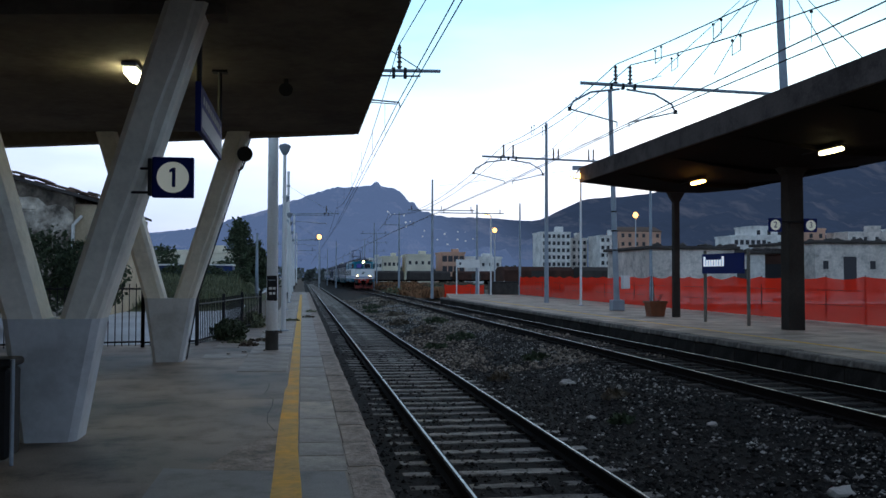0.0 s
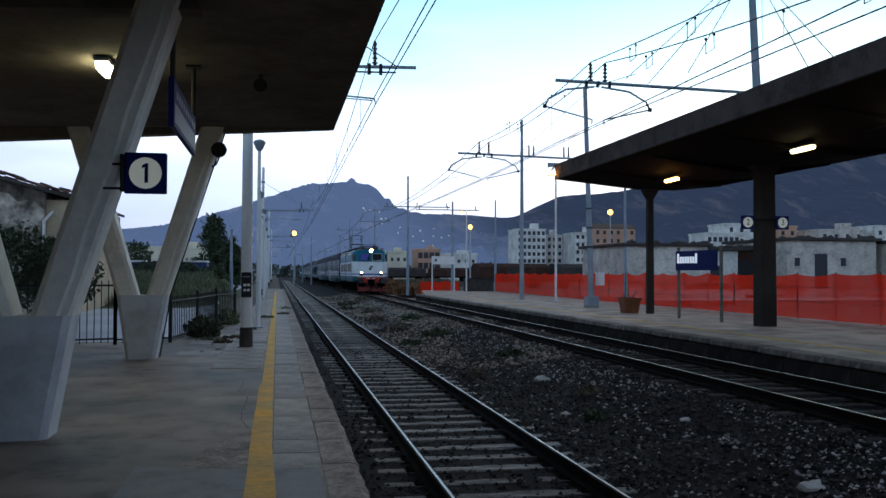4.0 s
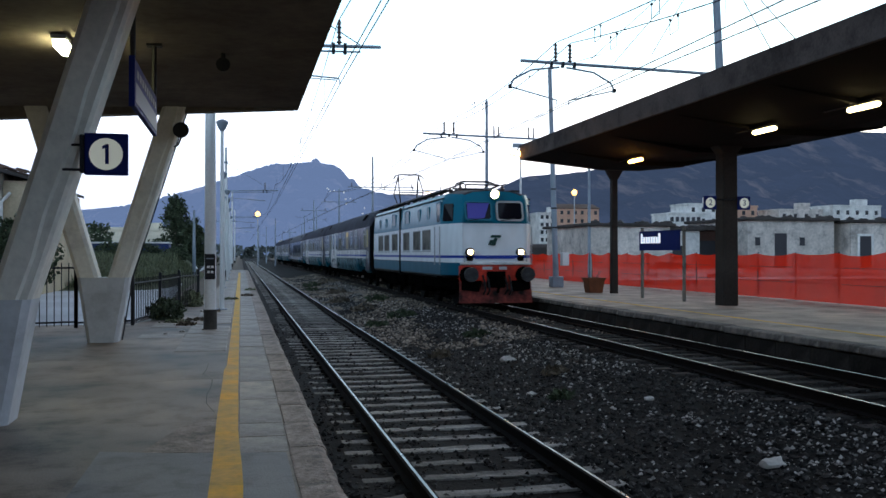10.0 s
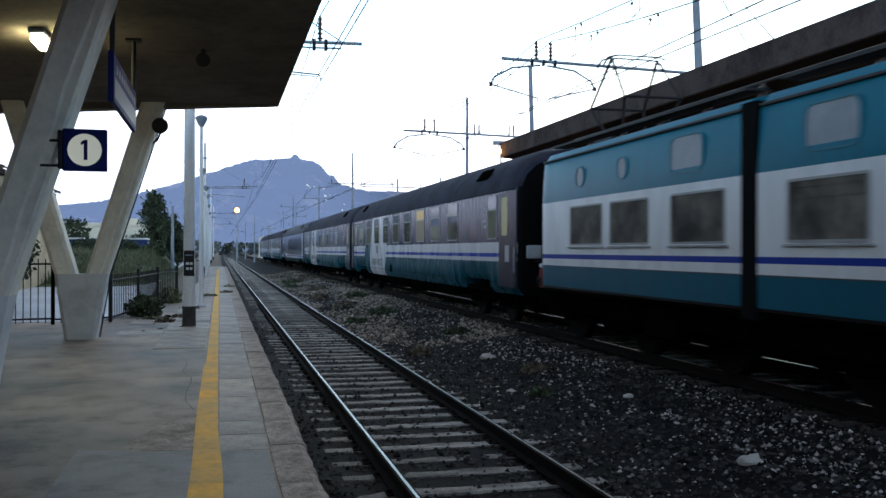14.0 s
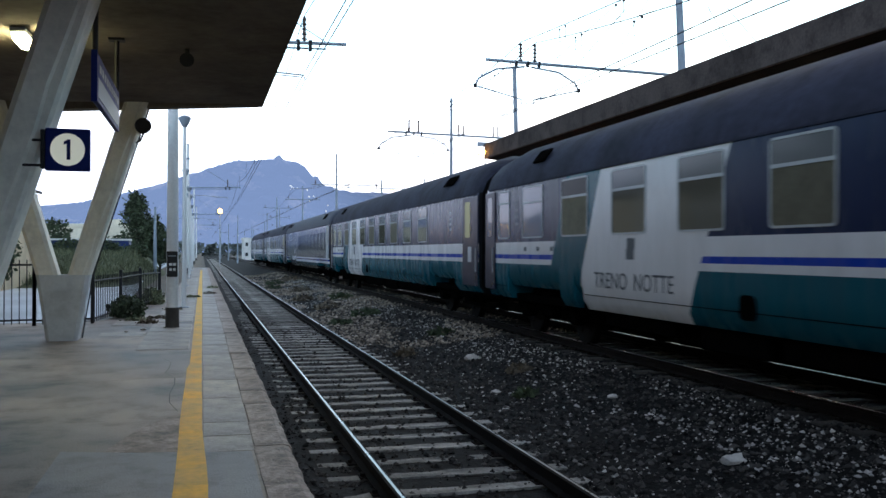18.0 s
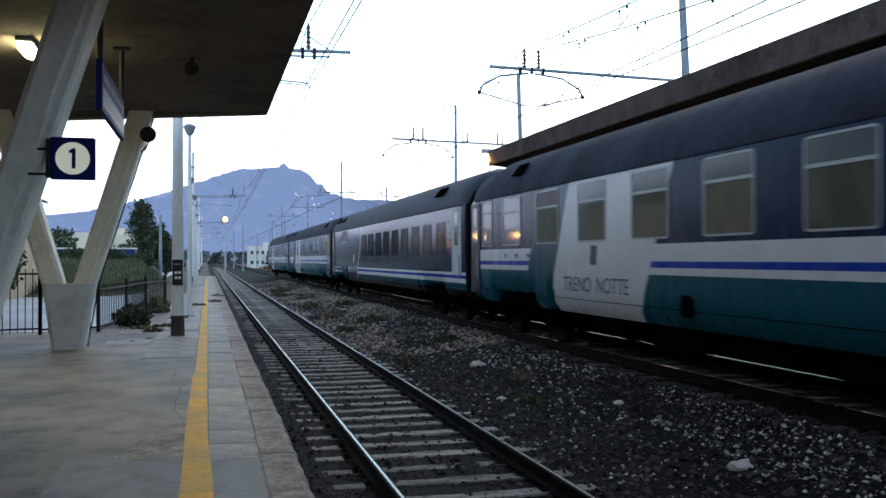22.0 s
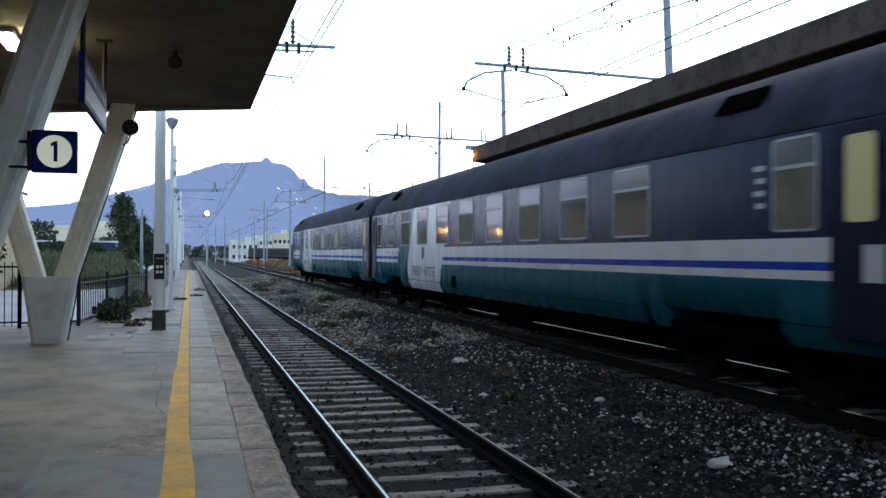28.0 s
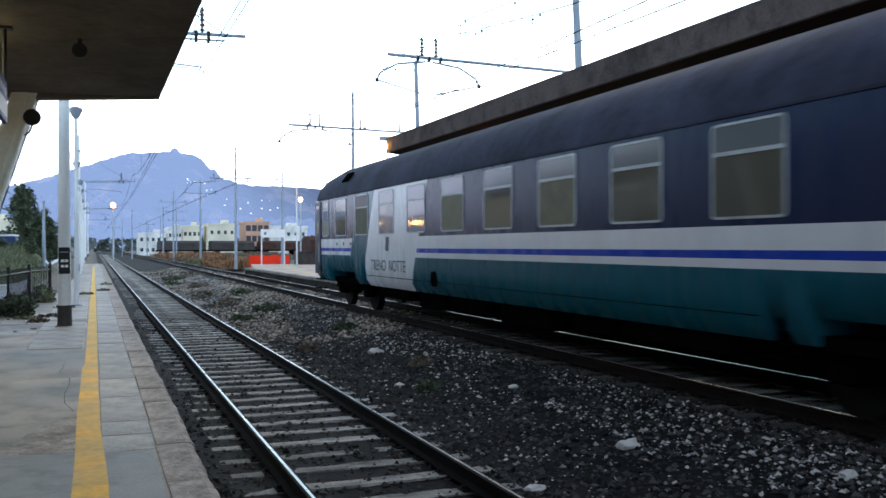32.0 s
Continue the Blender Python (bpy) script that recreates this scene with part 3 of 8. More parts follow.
    for j in range(46):
        for c in range(2):
            y = 14.4 + j * 0.8
            x = -0.98 - 0.8 * c
            if c and (j < 3 or j > 8 or rng.random() < 0.35):
                continue
            ob = new("paving_slab", sl2)
            ob.parent = p
            ob.matrix_basis = pose(x, y, 0.004 + rng.uniform(-0.003, 0.006), rng.uniform(-0.3, 0.3), rng.uniform(-0.3, 0.3), rng.uniform(-0.4, 0.4))


build_platform_1()


# ---- platform 2 ----
M_edge2 = material("worn_edge_stone", (0.26, 0.225, 0.195), 0.85, var=0.4, big=1.5, fine=25, bump=0.4, obrand=0.25, spec=0.1, stain=0.5, stain_size=3.0)
# The facing blocks are much darker than the edge stones above them.
M_face2 = material("dark_facing_block", (0.038, 0.033, 0.029), 0.9, var=0.5, big=1.5, fine=20, bump=0.5, obrand=0.4, spec=0.05)


def build_platform_2():
    p = empty("platform_2", "low island platform with a pale stone edge", "platform", kind="structure")
    body = Geo().prism([(EDGE2_X + 0.33, -135, 0), (16.4, -135, 0), (16.4, 69, 0), (11.6, 72.6, 0), (EDGE2_X + 0.33, 58, 0)], (0, 0, -0.9), (0, 0, PLAT2_Z))
    part("paved_surface", body, M_plat2, p)
    rng = random.Random(8)
    kg = Geo().cbox(0, 0.33, 0, 0.985, -0.13, 0.0, 0.02).mesh("edge_stone", M_edge2)
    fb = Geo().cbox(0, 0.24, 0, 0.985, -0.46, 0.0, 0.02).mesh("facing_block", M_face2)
    for j in range(80):
        y = -20 + j
        ob = new("edge_stone", kg)
        ob.parent = p
        ob.matrix_basis = pose(EDGE2_X + rng.uniform(-0.015, 0.015), y, PLAT2_Z + 0.006 + rng.uniform(-0.01, 0.006), 0, 0, rng.uniform(-0.4, 0.4))
        ob = new("facing_block", fb)
        ob.parent = p
        ob.matrix_basis = pose(EDGE2_X + 0.05 + rng.uniform(-0.012, 0.012), y + 0.3, PLAT2_Z - 0.135)
    part("edge_run", Geo().cbox(EDGE2_X, EDGE2_X + 0.33, -135, -20.01, -0.5, PLAT2_Z + 0.004, 0.02), M_edge2, p)
    part("yellow_line", Geo().box(10.55, 10.66, -135, 52, PLAT2_Z, PLAT2_Z + 0.005), M_yellow, p, "faded yellow safety line")


M_plat2 = material("pale_worn_paving", (0.47, 0.37, 0.285), 0.8, var=0.4, big=0.9, fine=20, bump=0.2, stain=0.4, stain_size=1.2)
build_platform_2()


# ---- canopy over platform 1, on V-shaped pillars ----
def soffit(x):
    return 4.10 + 0.03 * (x - 1.03)


def build_canopy_1():
    c = empty("platform_canopy", "concrete canopy with a dark underside over the first platform", "canopy", kind="structure")
    poly = [(-7.5, 0, soffit(-7.5)), (1.03, 0, soffit(1.03)), (1.05, 0, soffit(1.03) + 0.22), (-7.5, 0, soffit(-7.5) + 0.3)]
    part("roof_slab", Geo().prism(poly, (0, -14, 0), (0, 16.58, 0)), M_soffit, c)
    beam = Geo()
    for y in (8.76, 16.4):
        zb = lambda x: 3.73 + 0.067 * (x + 4.55)
        d = 0.15
        pts = [(-7.2, 0, zb(-7.2)), (0.95, 0, soffit(0.95) - 0.01), (0.95, 0, soffit(0.95) + 0.02), (-7.2, 0, soffit(-7.2) + 0.02)] if y > 10 else [(-3.9, 0, soffit(-3.9) - 0.16), (-0.7, 0, soffit(-0.7) - 0.1), (-0.7, 0, soffit(-0.7) + 0.02), (-3.9, 0, soffit(-3.9) + 0.02)]
        part("cross_beam", Geo().prism(pts, (0, y - d, 0), (0, y + d, 0)), M_soffit, c)
    # the unseen wall that closes the platform is added further down
    return c


build_canopy_1()


def build_v_pillar(x, y, pipe_side):
    v = empty("v_shaped_pillar", "white V-shaped concrete pillar with a grey painted foot", "pillar", "canopy pillars", at=pose(x, y, 0))
    d0, d1 = -0.24, 0.24
    ch = 0.06

    def limb(xb0, xb1, xt0, xt1, z0, z1):
        """A tapering limb with chamfered front and back edges."""
        ring = lambda a, b, z: [(a + ch, d0, z), (b - ch, d0, z), (b, d0 + ch, z), (b, d1 - ch, z), (b - ch, d1, z), (a + ch, d1, z), (a, d1 - ch, z), (a, d0 + ch, z)]
        return Geo().loft([ring(xb0, xb1, z0), ring(xt0, xt1, z1)])

    def stepped_limb(xb0, xb1, xt0, xt1, z0, z1):
        """A limb whose front steps back along its outer third, uneven as hand-cast concrete is."""
        rings = []
        for k in range(9):
            q = k / 8
            a, b, z = xb0 + (xt0 - xb0) * q, xb1 + (xt1 - xb1) * q, z0 + (z1 - z0) * q
            c = b - 0.12 + 0.014 * math.sin(k * 2.1)
            rings.append([(a + ch, d0, z), (c, d0, z), (c + 0.025, d0 + 0.03, z), (b - 0.03, d0 + 0.036, z), (b, d0 + 0.09, z), (b, d1 - ch, z), (b - ch, d1, z), (a + ch, d1, z), (a, d1 - ch, z), (a, d0 + ch, z)])
        return Geo().loft(rings)

    part("foot", limb(-2.5, -2.03, -2.67, -1.83, -0.05, 1.1), M_concrete_grey, v, "grey painted pillar foot")
    part("limb", stepped_limb(-2.18, -1.83, -1.29, -0.90, 1.1, 4.06), M_concrete_white, v)
    part("limb", limb(-2.67, -2.33, -3.52, -3.16, 1.1, 4.0), M_concrete_white, v)
    if pipe_side:
        pipe = Geo().path([(-2.0, d1 + 0.02, 0.0), (-1.82, d1 + 0.02, 1.1), (-0.9, d1 + 0.02, 4.05)], 0.012, 8)
        part("cable_conduit", pipe, M_dark, v)
    return v


build_v_pillar(0.05, 8.76, False)
build_v_pillar(0.0, 16.4, True)


# ---- canopy over platform 2 ----
C2_X0, C2_X1, C2_Y1, COL_X = 9.33, 15.3, 29.3, 12.9


M_column = material("sooty_column_concrete", (0.05, 0.042, 0.037), 0.9, var=0.35, big=0.9, fine=18, bump=0.25, spec=0.1)


def build_canopy_2():
    c = empty("island_canopy", "long dark concrete canopy over the island platform", "canopy", kind="structure")
    low = [(C2_X0, 4.70), (12.2, 4.41), (13.6, 4.41), (C2_X1, 4.58)]
    prof = low + [(C2_X1, 5.0), (13.0, 4.96), (C2_X0, 5.15)]
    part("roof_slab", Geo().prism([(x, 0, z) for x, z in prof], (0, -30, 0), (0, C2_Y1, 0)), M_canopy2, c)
    part("fascia", Geo().cbox(C2_X0 - 0.085, C2_X0 - 0.004, -30, C2_Y1 + 0.05, 4.67, 5.18, 0.015), M_canopy, c, "weathered brown concrete fascia")
    endp = [(x, z - 0.02) for x, z in low] + [(C2_X1, 5.02), (13.0, 4.98), (C2_X0, 5.18)]
    part("end_fascia", Geo().prism([(x, 0, z) for x, z in endp], (0, C2_Y1 + 0.004, 0), (0, C2_Y1 + 0.1, 0)), M_canopy, c)
    for k in range(15):
        y = -26 + 3.75 * k
        rib = Geo().prism([(C2_X0 + 0.3, 0, 4.67), (12.2, 0, 4.28), (13.6, 0, 4.28), (C2_X1 - 0.2, 0, 4.52), (C2_X1 - 0.2, 0, 4.65), (C2_X0 + 0.3, 0, 4.76)], (0, y - 0.1, 0), (0, y + 0.1, 0))
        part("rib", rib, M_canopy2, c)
    for y in (6.6, 14.4, 22.3, 29.9):
        w = 0.225 if y < 28 else 0.115
        ring = lambda a, b, z: [(COL_X - a + 0.03, y - b, z), (COL_X + a - 0.03, y - b, z), (COL_X + a, y - b + 0.03, z), (COL_X + a, y + b - 0.03, z), (COL_X + a - 0.03, y + b, z), (COL_X - a + 0.03, y + b, z), (COL_X - a, y + b - 0.03, z), (COL_X - a, y - b + 0.03, z)]
        top = 4.2 if y < 28 else 4.1
        col = Geo().loft([ring(w * 1.02, w * 1.02, PLAT2_Z - 0.02), ring(w * 0.95, w * 0.95, top), ring(w + 0.2, w * 0.95, 4.44)])
        part("column", col, M_column, c, "dark brownish square concrete column")
    return c


build_canopy_2()

# ---- the night train ----
def livery(name, base, layers, rough=0.10, spec=0.2):
    """Coach paint. layers: (colour, low z, high z, slanted edges), later ones lie over earlier ones; an edge (s, k) is the line y + k z = s."""
    m = bpy.data.materials.new(name)
    m.use_nodes = True
    n, l = m.node_tree.nodes, m.node_tree.links
    bs = n["Principled BSDF"]
    tc = n.new("ShaderNodeTexCoord")
    sp = n.new("ShaderNodeSeparateXYZ")
    l.new(tc.outputs["Object"], sp.inputs["Vector"])

    def slant(k):
        q = n.new("ShaderNodeMath")
        q.operation, q.inputs[1].default_value = "MULTIPLY_ADD", k
        l.new(sp.outputs["Z"], q.inputs[0])
        l.new(sp.outputs["Y"], q.inputs[2])
        return q.outputs["Value"]

    def test(value, op, limit):
        q = n.new("ShaderNodeMath")
        q.operation, q.inputs[1].default_value = op, limit
        l.new(value, q.inputs[0])
        return q.outputs["Value"]

    col = n.new("ShaderNodeRGB")
    col.outputs[0].default_value = (*base, 1)
    col = col.outputs[0]
    for c, z0, z1, s0, s1 in layers:
        masks = [test(sp.outputs["Z"], "GREATER_THAN", z0), test(sp.outputs["Z"], "LESS_THAN", z1)]
        if s0 is not None:
            masks += [test(slant(s0[1]), "GREATER_THAN", s0[0]), test(slant(s1[1]), "LESS_THAN", s1[0])]
        k = masks[0]
        for q in masks[1:]:
            mu = n.new("ShaderNodeMath")
            mu.operation = "MULTIPLY"
            l.new(k, mu.inputs[0])
            l.new(q, mu.inputs[1])
            k = mu.outputs["Value"]
        mx = n.new("ShaderNodeMixRGB")
        l.new(k, mx.inputs["Fac"])
        l.new(col, mx.inputs["Color1"])
        mx.inputs["Color2"].default_value = (*c, 1)
        col = mx.outputs["Color"]
    # road dirt in streaks and blotches
    n1, n2 = n.new("ShaderNodeTexNoise"), n.new("ShaderNodeTexNoise")
    mp = n.new("ShaderNodeMapping")
    mp.inputs["Scale"].default_value = (1, 2.2, 0.45)
    l.new(tc.outputs["Object"], mp.inputs["Vector"])
    l.new(mp.outputs["Vector"], n1.inputs["Vector"])
    l.new(tc.outputs["Object"], n2.inputs["Vector"])
    n1.inputs["Scale"].default_value, n1.inputs["Detail"].default_value = 1.6, 6
    n2.inputs["Scale"].default_value = 14
    rp = n.new("ShaderNodeValToRGB")
    rp.color_ramp.elements[0].position, rp.color_ramp.elements[1].position = 0.35, 0.7
    rp.color_ramp.elements[0].color, rp.color_ramp.elements[1].color = (0, 0, 0, 1), (0.16, 0.16, 0.16, 1)
    l.new(n1.outputs["Fac"], rp.inputs["Fac"])
    mx = n.new("ShaderNodeMixRGB")
    l.new(rp.outputs["Color"], mx.inputs["Fac"])
    l.new(col, mx.inputs["Color1"])
    mx.inputs["Color2"].default_value = (0.05, 0.045, 0.04, 1)
    l.new(mx.outputs["Color"], bs.inputs["Base Color"])
    rr = n.new("ShaderNodeMapRange")
    rr.inputs["To Min"].default_value, rr.inputs["To Max"].default_value = max(0.03, rough - 0.07), rough + 0.06
    l.new(n1.outputs["Fac"], rr.inputs["Value"])
    l.new(rr.outputs["Result"], bs.inputs["Roughness"])
    bp = n.new("ShaderNodeBump")
    bs.inputs["Specular IOR Level"].default_value = spec
    bp.inputs["Strength"].default_value, bp.inputs["Distance"].default_value = 0.015, 0.01
    l.new(n2.outputs["Fac"], bp.inputs["Height"])
    l.new(bp.outputs["Normal"], bs.inputs["Normal"])
    return m


NAVY, TEAL, PALE, BLUE = (0.010, 0.018, 0.056), (0.004, 0.084, 0.118), (0.68, 0.655, 0.66), (0.008, 0.045, 0.36)
L_COACH = 24.94
M_coach = livery("coach_livery", NAVY, [
    (PALE, 1.42, 1.86, None, None), (BLUE, 1.52, 1.61, None, None), (TEAL, 0.0, 1.42, None, None),
    (TEAL, 0.0, 3.02, (20.0, 0.45), (21.64, 0.47)), (PALE, 0.0, 3.02, (16.54, 0.47), (20.19, 0.45))], rough=0.28, spec=0.09)
DUSK_BLUE = (0.013, 0.018, 0.055)
# Near-black band along the lower edge of the body sides.
LOW_BLACK = (0.004, 0.004, 0.005)
M_sleeping = livery("sleeping_car_livery", DUSK_BLUE, [
    (PALE, 1.04, 1.31, None, None), (BLUE, 1.155, 1.24, None, None), (TEAL, 0.0, 1.04, None, None), (LOW_BLACK, 0.0, 0.88, None, None),
    (DUSK_BLUE, 0.88, 3.1, (17.46, 0.58), (22.0, 0.47)), (TEAL, 0.88, 1.88, (20.75, 0.47), (22.2, 0.47)), (PALE, 0.9, 2.9, (17.40, 0.58), (17.52, 0.58))], rough=0.18, spec=0.09)
M_coach_roof = material("coach_roof_grey", (0.036, 0.037, 0.058), 0.75, 0.0, var=0.4, big=0.9, fine=12, bump=0.08, streak=0.3, spec=0.05, stain=0.4, stain_size=1.1)
M_sleep_roof = material("sleeping_car_roof", (0.040, 0.044, 0.066), 0.65, 0.0, var=0.3, big=0.9, fine=12, bump=0.08, spec=0.08)
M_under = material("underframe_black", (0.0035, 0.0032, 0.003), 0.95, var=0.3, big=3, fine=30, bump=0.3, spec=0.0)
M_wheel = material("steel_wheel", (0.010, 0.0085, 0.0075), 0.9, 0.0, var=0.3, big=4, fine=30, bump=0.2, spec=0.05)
M_bright = material("bare_aluminium_frame", (0.36, 0.37, 0.38), 0.45, 0.4, var=0.15, big=3, fine=30, bump=0.03)
M_win = glass("coach_window_glass", (0.085, 0.077, 0.060), 0.06, 0.5)
M_win_top = glass("top_light_glass", (0.12, 0.125, 0.13), 0.12, 0.4)
M_lit_pane = glow("lit_compartment", (0.20, 0.155, 0.07), 0.03)
M_lit_top = glow("lit_top_light", (0.62, 0.45, 0.17), 0.07)
M_blind = material("drawn_window_blind", (0.17, 0.15, 0.105), 0.9, var=0.25, big=3, fine=20, bump=0.05, obrand=0.4)
M_win_dark = glass("open_window_dark", (0.004, 0.004, 0.005), 0.3, 0.1)
M_night_win = glass("dark_sleeping_car_glass", (0.004, 0.005, 0.012), 0.10, 0.18)
M_lit = glow("lit_vestibule", (0.36, 0.33, 0.16), 0.045)
M_gang = material("gangway_and_gap_black", (0.006, 0.006, 0.0065), 0.9, var=0.2, big=3, fine=30, bump=0.1, spec=0.05)
M_grille = material("ventilation_grille", (0.20, 0.18, 0.155), 0.8, 0.0, var=0.45, big=1.9, fine=10, bump=0.1, color2=(0.035, 0.03, 0.026))
M_letter = material("grey_lettering", (0.06, 0.065, 0.075), 0.6, var=0.1, bump=0)
M_inscr = material("faded_inscription", (0.2, 0.2, 0.22), 0.6, var=0.1, bump=0)
M_letter_pale = material("pale_lettering", (0.5, 0.5, 0.52), 0.6, var=0.1, bump=0)


def rounded(x, y0, y1, z0, z1, r=0.07, n=4):
    """A rounded rectangle in the plane x."""
    pts = []
    for cy, cz, a in ((y1 - r, z1 - r, 0), (y0 + r, z1 - r, 90), (y0 + r, z0 + r, 180), (y1 - r, z0 + r, 270)):
        for k in range(n + 1):
            t = radians(a + 90 * k / n)
            pts.append((x, cy + r * math.cos(t), cz + r * math.sin(t)))
    return pts


def ring_frame(x0, x1, y0, y1, z0, z1, w, r=0.07):
    """A rounded window frame between the planes x0 and x1."""
    outer, inner = rounded(0, y0, y1, z0, z1, r), rounded(0, y0 + w, y1 - w, z0 + w, z1 - w, max(0.012, r - w))
    n = len(outer)
    g = Geo()
    vs = [(x, p[1], p[2]) for x in (x0, x1) for q in (outer, inner) for p in q]
    fs = []
    for k in range(n):
        j = (k + 1) % n
        fs += [(k, j, n + j, n + k), (2 * n + k, 3 * n + k, 3 * n + j, 2 * n + j), (k, 2 * n + k, 2 * n + j, j), (n + k, n + j, 3 * n + j, 3 * n + k)]
    return g.add(vs, fs)


def coach_window(parent, side, y0, y1, z0, z1, pane_mat, vent=0.3, w=0.028, frame_mat=None, top=None):
    """A window with a bright frame, a pane and a top light that tilts in."""
    x = 1.4125 * side
    fr = part("window", ring_frame(x - 0.03 * side, x + 0.014 * side, y0, y1, z0, z1, w), frame_mat or M_bright, parent)
    part("pane", Geo().prism(rounded(0, y0 + 0.02, y1 - 0.02, z0 + 0.02, z1 - 0.02, 0.05), (x - 0.012 * side, 0, 0), (x + 0.004 * side, 0, 0)), pane_mat, fr)
    if vent:
        part("top_light", Geo().prism(rounded(0, y0 + 0.03, y1 - 0.03, z1 - vent + 0.005, z1 - 0.03, 0.03), (x - 0.004 * side, 0, 0), (x + 0.008 * side, 0, 0)), top or M_win_top, fr, "paler tilting top light")
        part("transom_bar", Geo().box(min(x, x + 0.012 * side), max(x, x + 0.012 * side), y0 + 0.03, y1 - 0.03, z1 - vent - 0.03, z1 - vent + 0.012), M_bright, fr)
    return fr


def section(w=1.4125, top=4.02, low=0.70):
    half = [(w - 0.14, low), (w - 0.03, low + 0.16), (w, low + 0.45), (w, 2.96), (w - 0.012, 3.03), (w - 0.12, 3.36), (w - 0.36, 3.66), (w - 0.72, 3.88), (0.25, top - 0.01)]
    return half + [(-x, z) for x, z in reversed(half)]


def bogie(parent, y, wb=2.5, r=0.46, motor=False):
    g = Geo()
    for s in (-1, 1):
        g.cbox(s * 0.98 - 0.06, s * 0.98 + 0.06, y - wb / 2 - 0.45, y + wb / 2 + 0.45, 0.48, 0.66, 0.03)
        for dy in (-wb / 2, wb / 2):
            g.cbox(s * 0.98 - 0.1, s * 0.98 + 0.12, y + dy - 0.18, y + dy + 0.18, 0.34, 0.62, 0.03)
            g.tube((s * 1.0, y + dy - 0.4, 0.5), (s * 1.0, y + dy - 0.4, 0.78), 0.08, n=8)
            g.tube((s * 1.0, y + dy + 0.4, 0.5), (s * 1.0, y + dy + 0.4, 0.78), 0.08, n=8)
        g.cbox(s * 0.98 - 0.1, s * 0.98 + 0.1, y - 0.3, y + 0.3, 0.4, 0.9, 0.03)
    g.box(-0.95, 0.95, y - 0.25, y + 0.25, 0.5, 0.72)
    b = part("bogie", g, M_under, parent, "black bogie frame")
    for dy in (-wb / 2, wb / 2):
        w = Geo()
        w.tube((-1.0, 0, 0), (1.0, 0, 0), 0.08, n=10)
        for s in (-1, 1):
            w.tube((s * 0.70, 0, 0), (s * 0.83, 0, 0), r, n=24)
            w.tube((s * 0.68, 0, 0), (s * 0.70, 0, 0), r + 0.028, n=24)
            for k in range(4):
                a = k * math.pi / 2
                w.box(s * 0.835 - 0.008, s * 0.835 + 0.008, r * 0.55 * math.cos(a) - 0.05, r * 0.55 * math.cos(a) + 0.05, r * 0.55 * math.sin(a) - 0.05, r * 0.55 * math.sin(a) + 0.05)
        ob = part("wheelset", w, M_wheel, parent, "worn steel wheels on an axle", smooth=True)
        ob.matrix_basis = pose(0, y + dy, r)
        WHEELS.append((ob, y + dy, r))
    return b


WHEELS = []


